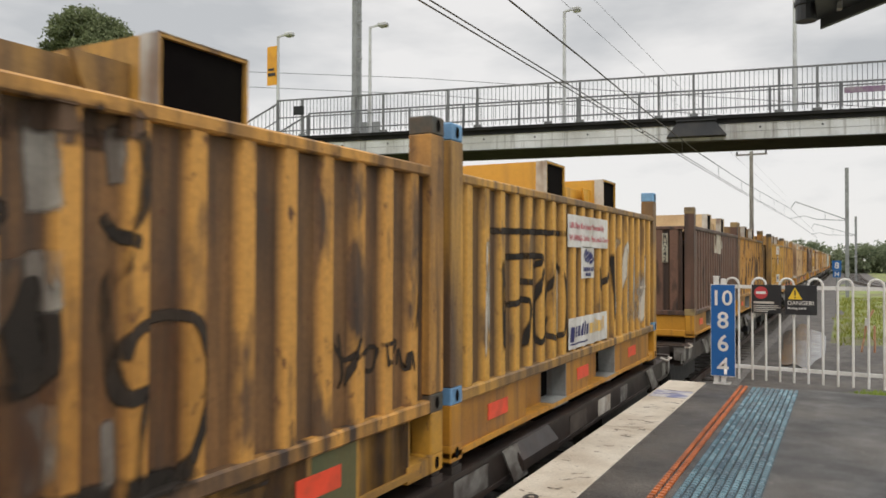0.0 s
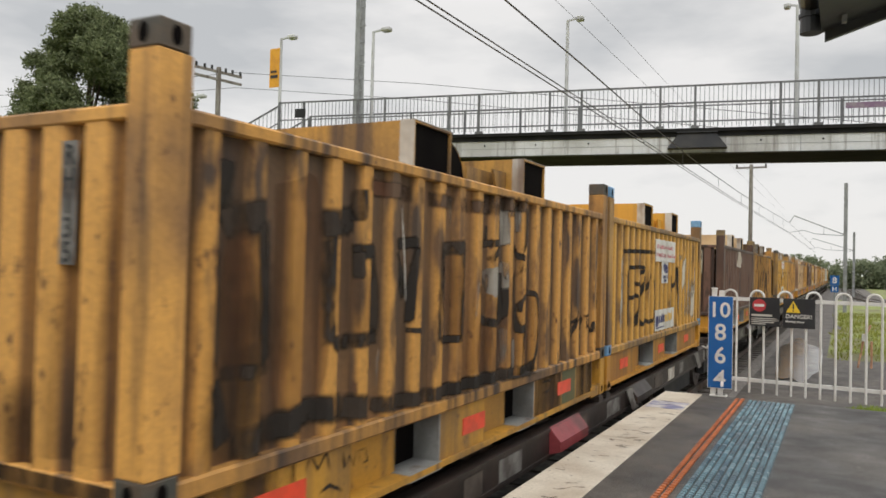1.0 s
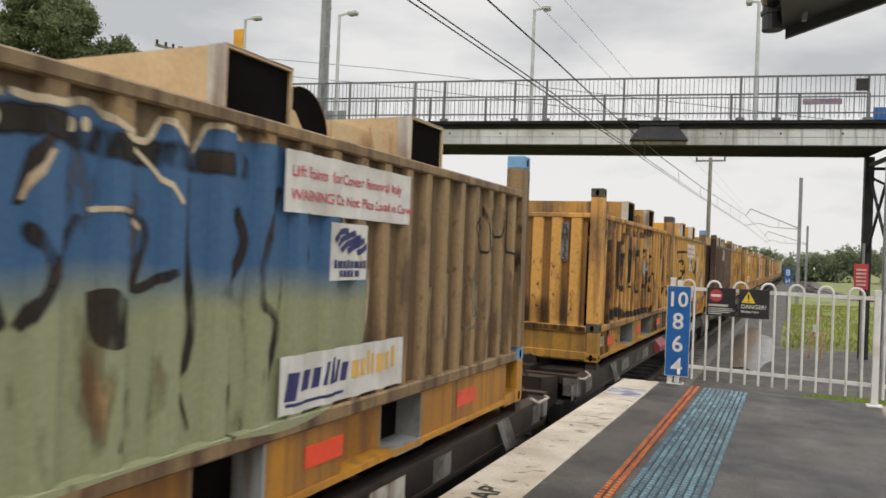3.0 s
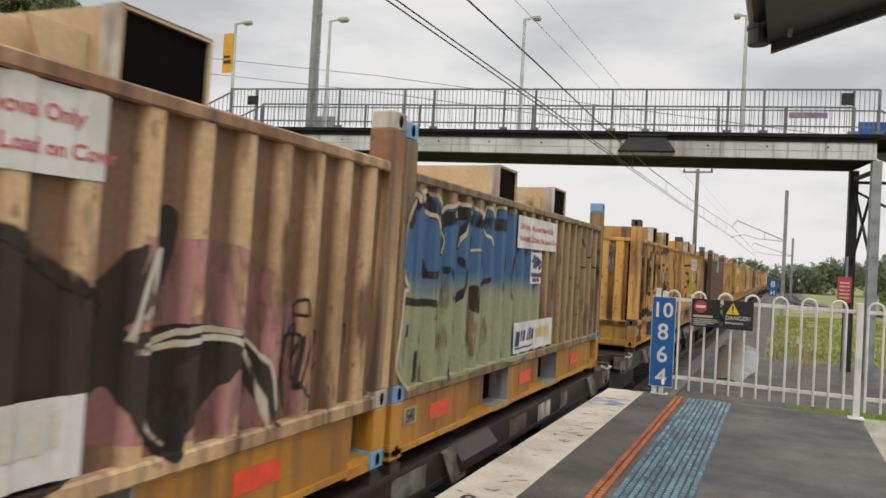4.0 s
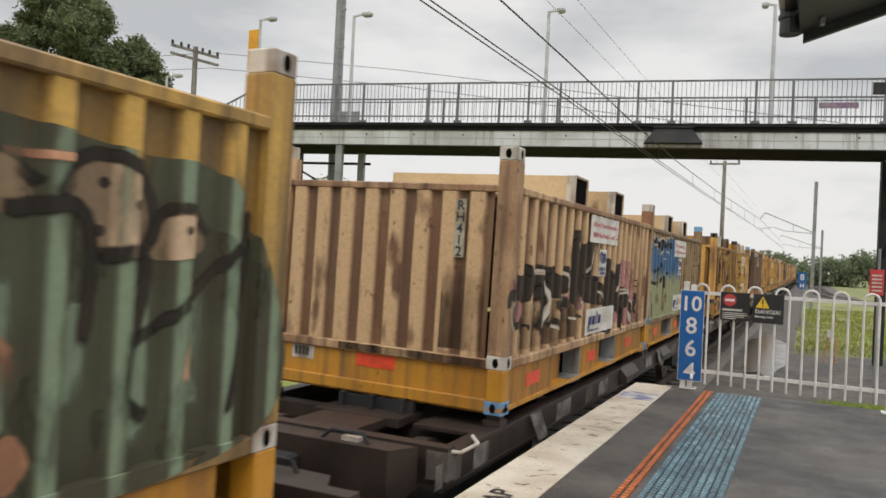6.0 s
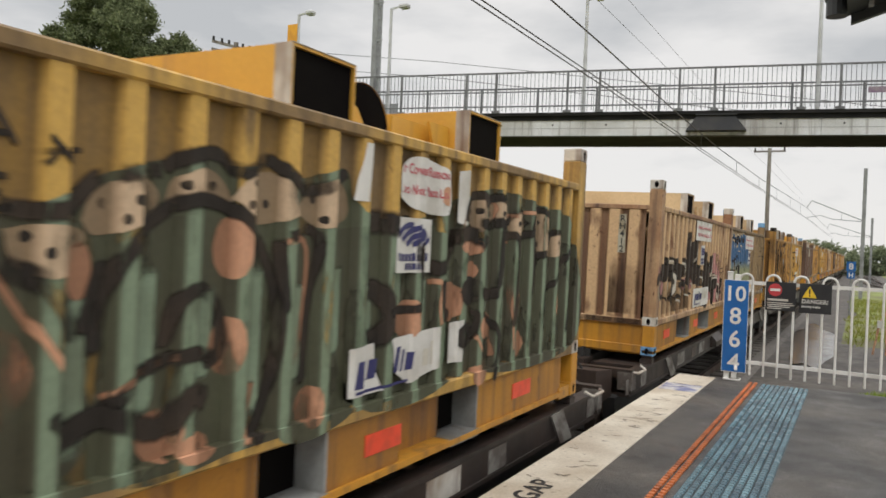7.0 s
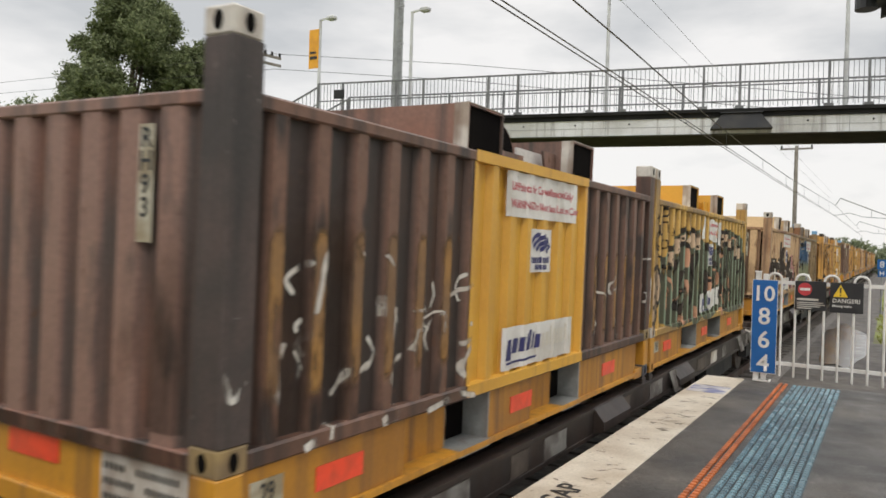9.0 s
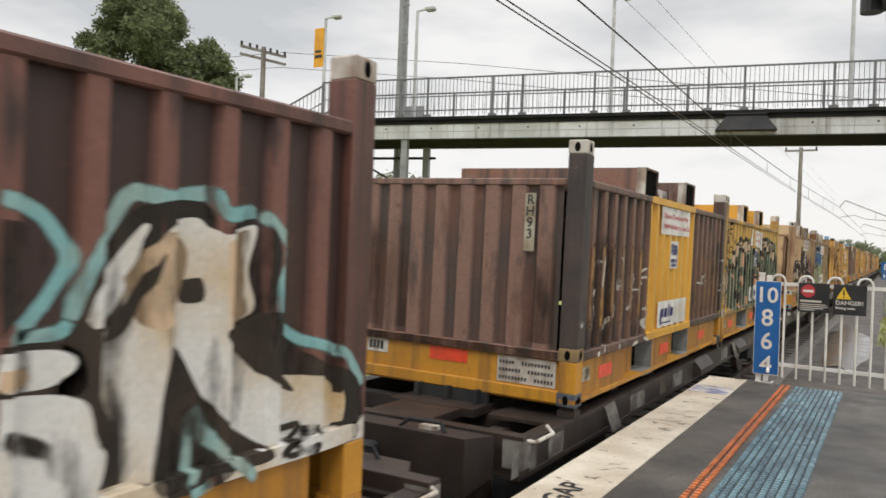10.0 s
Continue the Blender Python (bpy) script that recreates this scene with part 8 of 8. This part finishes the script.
TRAIN.append((c8, -3, 0.0, 0.0))

# containers further ahead
kinds = [
    container("dark brown steel container with a vertical number strip", m_brown, m_brown, m_base, m_brass_cast, m_brass_cast, m_base, m_cream, detail=False),
    container("ochre steel container streaked with grime", m_yel_a, m_yel_a, m_base, m_brass_cast, m_brass_cast, m_base, m_yel_b, detail=False),
    container("dull ochre steel container with sprayed scribbles", m_yel_b, m_yel_b, m_base, m_dark_cast, m_dark_cast, m_base, m_yel_b, detail=False),
    container("tan steel container streaked with dirt", m_tan, m_tan, m_base, m_white_cast, m_white_cast, m_base, m_cream, detail=False),
    container("pale green white steel container far ahead", weathered("pale_green_paint", (0.32, 0.36, 0.31), (0.30, 0.30, 0.25), 0.6, (0.2, 0.18, 0.14), (0.50, 0.55, 0.49), 0.8, 0.1), m_tan, m_base, m_white_cast, m_white_cast, m_base, m_cream, detail=False),
]
end_marks(kinds[0], "RH242", plate=False)
spray(kinds[0], m_spray_white, fills=[[(2.5, 1.45), (2.5, 1.78), (3.3, 1.78), (3.3, 1.45)]], label="white placard")
for kk in (1, 2, 3):
    spray(kinds[kk], m_spray_dark if kk != 2 else m_spray_black, strokes=[(0.06, [(0.6 + 0.8 * j, 0.65), (0.7 + 0.8 * j, 1.3), (1.0 + 0.8 * j, 1.25), (1.05 + 0.8 * j, 0.7)]) for j in range(6)])
placards(kinds[2])
order = [(0, 0), (1, 0), (2, 0), (1, 0), (3, 0), (1, 0), (0, 0), (2, 0), (3, 0), (1, 0), (1, 0), (3, 0), (2, 0), (3, 0), (4, 0), (4, 0), (2, 0), (1, 0), (3, 0), (0, 0)]
used = set()
for n in range(20):
    k = order[n][0]
    w, far = 1 + n // 2, n % 2
    ob = kinds[k] if k not in used else copy_thing(kinds[k], Matrix.Identity(4))
    used.add(k)
    TRAIN.append((ob, w, 6.17 * far, 0.0))


# wagons: origin at the near container's trailing lower corner
def step_bracket(y, proud=0.0):
    """A sloping plate step, 0.8 m long, hung on the outside of the sill."""
    bm = bmesh.new()
    pr = [(-0.01, -0.31), (-0.01, -0.08 + proud), (0.09 + proud, -0.2 + proud), (0.09 + proud, -0.28)]
    a, b = [bm.verts.new((x, y - proud, z)) for x, z in pr], [bm.verts.new((x, y + 0.8 + proud, z)) for x, z in pr]
    for i in range(4):
        bm.faces.new((a[i], a[(i + 1) % 4], b[(i + 1) % 4], b[i]))
    bm.faces.new(a[::-1])
    bm.faces.new(b)
    return bm


def headstock(y, s):
    """A deep beam across the wagon's end, tapered in plan and below towards its ends."""
    bm = bmesh.new()
    plan = ((-2.5, 0.02, -0.2), (-1.9, 0.24, -0.46), (-0.32, 0.24, -0.46), (-0.2, 0.02, -0.34))
    top = [bm.verts.new((x, y + s * d, -0.045)) for x, d, z in plan]
    low = [bm.verts.new((x, y + s * d, z)) for x, d, z in plan]
    for k in range(4):
        m = (k + 1) % 4
        bm.faces.new((top[k], top[m], low[m], low[k]))
    bm.faces.new(top)
    bm.faces.new(low[::-1])
    bmesh.ops.recalc_face_normals(bm, faces=bm.faces)
    return bm


def wagon(label):
    w = thing("flat_wagon", label, "wagon", "wagons of the goods train")
    L0, L1 = -1.03, 12.95
    for x in (-0.13, -2.438):
        sill = part("side_sill", boxes((x + (0.0 if x < -1 else -0.012), x + 0.118, L0, L1, -0.31, -0.115)), m_wagon, w, "brown steel side sill")
        for za, zb in ((-0.117, -0.085), (-0.34, -0.308)):
            part("flange", boxes((x - 0.01, x + 0.13, L0, L1, za, zb)), m_wagon, sill)
    for ya, yb in ((-0.25, 0.75), (5.25, 7.0), (11.5, 12.6)):
        part("side_plate", boxes((-0.66, -0.145, ya, yb, -0.12, -0.09)), m_wagon, w, "dusty brown deck plate under a container corner")
    part("centre_sill", boxes((-1.5, -0.95, L0, L1, -0.5, -0.12)), m_wagon, w)
    ym = [L0, 0.02, 1.6, 3.0, 4.5, 6.02, 7.6, 9.1, 10.6, 12.2, L1 - 0.16]
    for y in ym:
        part("cross_member", boxes((-2.31, -0.13, y, y + 0.16, -0.32, -0.125)), m_wagon, w)
    part("deck_plate", boxes((-1.62, -0.78, L0 + 0.75, L0 + 1.2, -0.14, -0.07), (-1.5, -0.9, L0 + 0.1, L0 + 0.8, -0.14, -0.075)), m_wagon, w, "worn rusty deck plate")
    part("deck_plate", boxes((-1.95, -0.55, L1 - 1.2, L1 - 0.75, -0.12, -0.05), (-1.75, -0.8, L1 - 0.8, L1 - 0.1, -0.12, -0.055)), m_wagon, w)
    for y in (0.03, 5.93, 6.2, 12.1):
        for x in (-0.16, -2.43):
            part("twist_lock", boxes((x, x + 0.15, y, y + 0.14, -0.13, -0.03), (x + 0.02, x + 0.14, y + 0.02, y + 0.12, -0.05, 0.0)), m_wagon, w)
    for y in (0.55, L1 - 0.9):
        p = part("stop_bracket", boxes((-1.55, -0.8, y - 0.55, y - 0.5, -0.09, 0.03), *[(-1.5 + 0.3 * k, -1.46 + 0.3 * k, y - 0.62, y - 0.5, -0.09, 0.05) for k in range(3)]), m_dark_steel, w, "black guide bracket")
    rnd = random.Random(3)
    for y, wd, mm in ((-1.15, 0.42, m_wagon_patch), (-0.5, 0.3, m_wagon_patch), (1.6, 0.5, m_wagon_patch), (2.7, 0.3, m_dust), (3.3, 0.45, m_wagon_patch), (5.0, 0.5, m_dust), (6.23, 0.53, m_wagon_patch), (8.6, 0.5, m_dust), (9.52, 0.45, m_white_cast), (10.4, 0.3, m_wagon_patch), (12.6, 0.4, m_wagon_patch)):
        part("stencil_patch", boxes((-0.011, -0.007, y, y + wd, -0.30, -0.13)), mm, w)
    for y in (4.4, 7.2):
        part("step_bracket", step_bracket(y), m_wagon, w, "sloping brown step on the sill")
    for y in (0.75, 7.0, 11.6):
        part("stirrup", bars(*[((0.02, y + 0.09 * k, -0.09), (0.07, y + 0.09 * k + 0.1, -0.33), 0.02, 0.05) for k in range(3)]), m_wagon_patch, w)
    for y in (L0, L1 - 0.1):
        part("end_sill", boxes((-2.55, 0.02, y, y + 0.12, -0.3, -0.03), (-2.5, -2.2, y - 0.02, y + 0.14, -0.28, -0.01)), m_wagon, w, "brown steel end beam")
        part("end_patch", boxes((-0.14, 0.024, y - 0.004, y + 0.125, -0.26, -0.06)), m_wagon_patch, w)
    for y, s in ((L0, -1), (L1, 1)):
        part("coupler", boxes((-1.36, -1.08, min(y, y + s * 0.42), max(y, y + s * 0.42), -0.46, -0.2), (-1.42, -1.02, y + s * 0.36 - 0.1, y + s * 0.36 + 0.1, -0.5, -0.16), bevel=0.02), m_dark_steel, w, "knuckle coupler")
        part("brake_hose", tubes(((-0.85, y + s * 0.02, -0.3), (-0.8, y + s * 0.2, -0.55), 0.025), ((-0.8, y + s * 0.2, -0.55), (-0.95, y + s * 0.38, -0.45), 0.025)), m_black, w)
        part("headstock", headstock(y, s), m_wagon, w, "dark brown steel headstock")
        hy = y + s * 0.17
        part("grab_rail", tubes(((-0.5, hy, -0.06), (-0.56, hy, 0.02), 0.014), ((-0.56, hy, 0.02), (-0.82, hy, 0.02), 0.014), ((-0.82, hy, 0.02), (-0.92, hy, -0.06), 0.014)), m_dark_steel, w, "bent steel grab rail")
        if s < 0:
            part("tag", boxes((-0.74, -0.6, min(hy, hy - s * 0.07), max(hy, hy - s * 0.07), -0.045, -0.015)), m_white_cast, w, "small pale metal tag")
        part("hand_rail", tubes(((0.0, y - s * 0.06, -0.06), (0.07, y - s * 0.1, -0.07), 0.014), ((0.07, y - s * 0.1, -0.07), (0.07, y - s * 0.42, -0.07), 0.014), ((0.07, y - s * 0.42, -0.07), (0.0, y - s * 0.46, -0.03), 0.014)), m_white_cast, w, "white bent hand rail")
    part("hand_brake", tubes(((-2.45, L0 + 0.03, 0.05), (-1.62, L0 + 0.03, 0.02), 0.024), ((-2.47, L0 + 0.02, -0.3), (-2.47, L0 + 0.02, 0.08), 0.035), ((-2.47, L0 + 0.02, 0.07), (-2.36, L0 + 0.2, 0.07), 0.025), ((-1.62, L0 + 0.03, -0.05), (-1.62, L0 + 0.03, 0.08), 0.06)), m_dark_steel, w, "hand brake shaft along the end beam")
    for yb in (0.55, 11.75):
        b = part("bogie", boxes((-0.42, -0.28, yb - 1.15, yb + 1.15, -0.78, -0.45), (-2.16, -2.02, yb - 1.15, yb + 1.15, -0.78, -0.45), (-2.1, -0.35, yb - 0.2, yb + 0.2, -0.72, -0.4)), m_dark_steel, w, "cast steel bogie")
        for dy in (-0.88, 0.88):
            bm = bmesh.new()
            for x in (-0.53, -1.97):
                tube(bm, (x - 0.06, 0, 0), (x + 0.06, 0, 0), 0.45, 24)
                tube(bm, (x - 0.09 * (1 if x < -1 else -1), 0, 0), (x, 0, 0), 0.2, 16)
                for a in range(6):
                    c, s = math.cos(a * math.pi / 3), math.sin(a * math.pi / 3)
                    tube(bm, (x + 0.065 * (1 if x > -1 else -1), 0.3 * c, 0.3 * s), (x + 0.05 * (1 if x > -1 else -1), 0.3 * c, 0.3 * s), 0.05, 6)
            tube(bm, (-2.1, 0, 0), (-0.4, 0, 0), 0.08, 10)
            ws = part("wheelset", bm, m_wheel, b)
            ws.location = (0, yb + dy, -0.62)
    return w


first = wagon("brown steel skeletal wagon carrying two steel containers")
for n in range(-3, 11):
    ob = first if n == -3 else copy_thing(first, Matrix.Identity(4))
    if n == 0:
        part("step_cover", step_bracket(4.4, 0.004), m_red_step, ob, "faded red painted step")
    TRAIN.append((ob, n, 0.0, 0.0))


def motions():
    """The train runs ahead along the line; its wheels roll."""
    run = lambda t: -1.765 + 3.775 * t + 0.0025 * t * t
    steps = [0.5 * k for k in range(21)]
    for ob, n, dy, lean in TRAIN:
        # two of the boxes are shifted a little to fit the camera's view
        side, sit = {c7.name: (-2.205, 0.195), c4.name: (-2.21, 0.23)}.get(ob.name, (-2.22, 0.22))
        walk(ob, [(t, pose(side, 15.15 * n + dy + run(t), sit, 0, lean, 0)) for t in steps])
        if ob.name.startswith("flat_wagon") and -3 <= n <= 3:
            for ws in ob.children_recursive:
                if ws.name.startswith("wheelset"):
                    p = ws.location.copy()
                    walk(ws, [(0.1 * k, pose(p.x, p.y, p.z, -math.degrees(run(0.1 * k) / 0.45), 0, 0)) for k in range(101)])


motions()
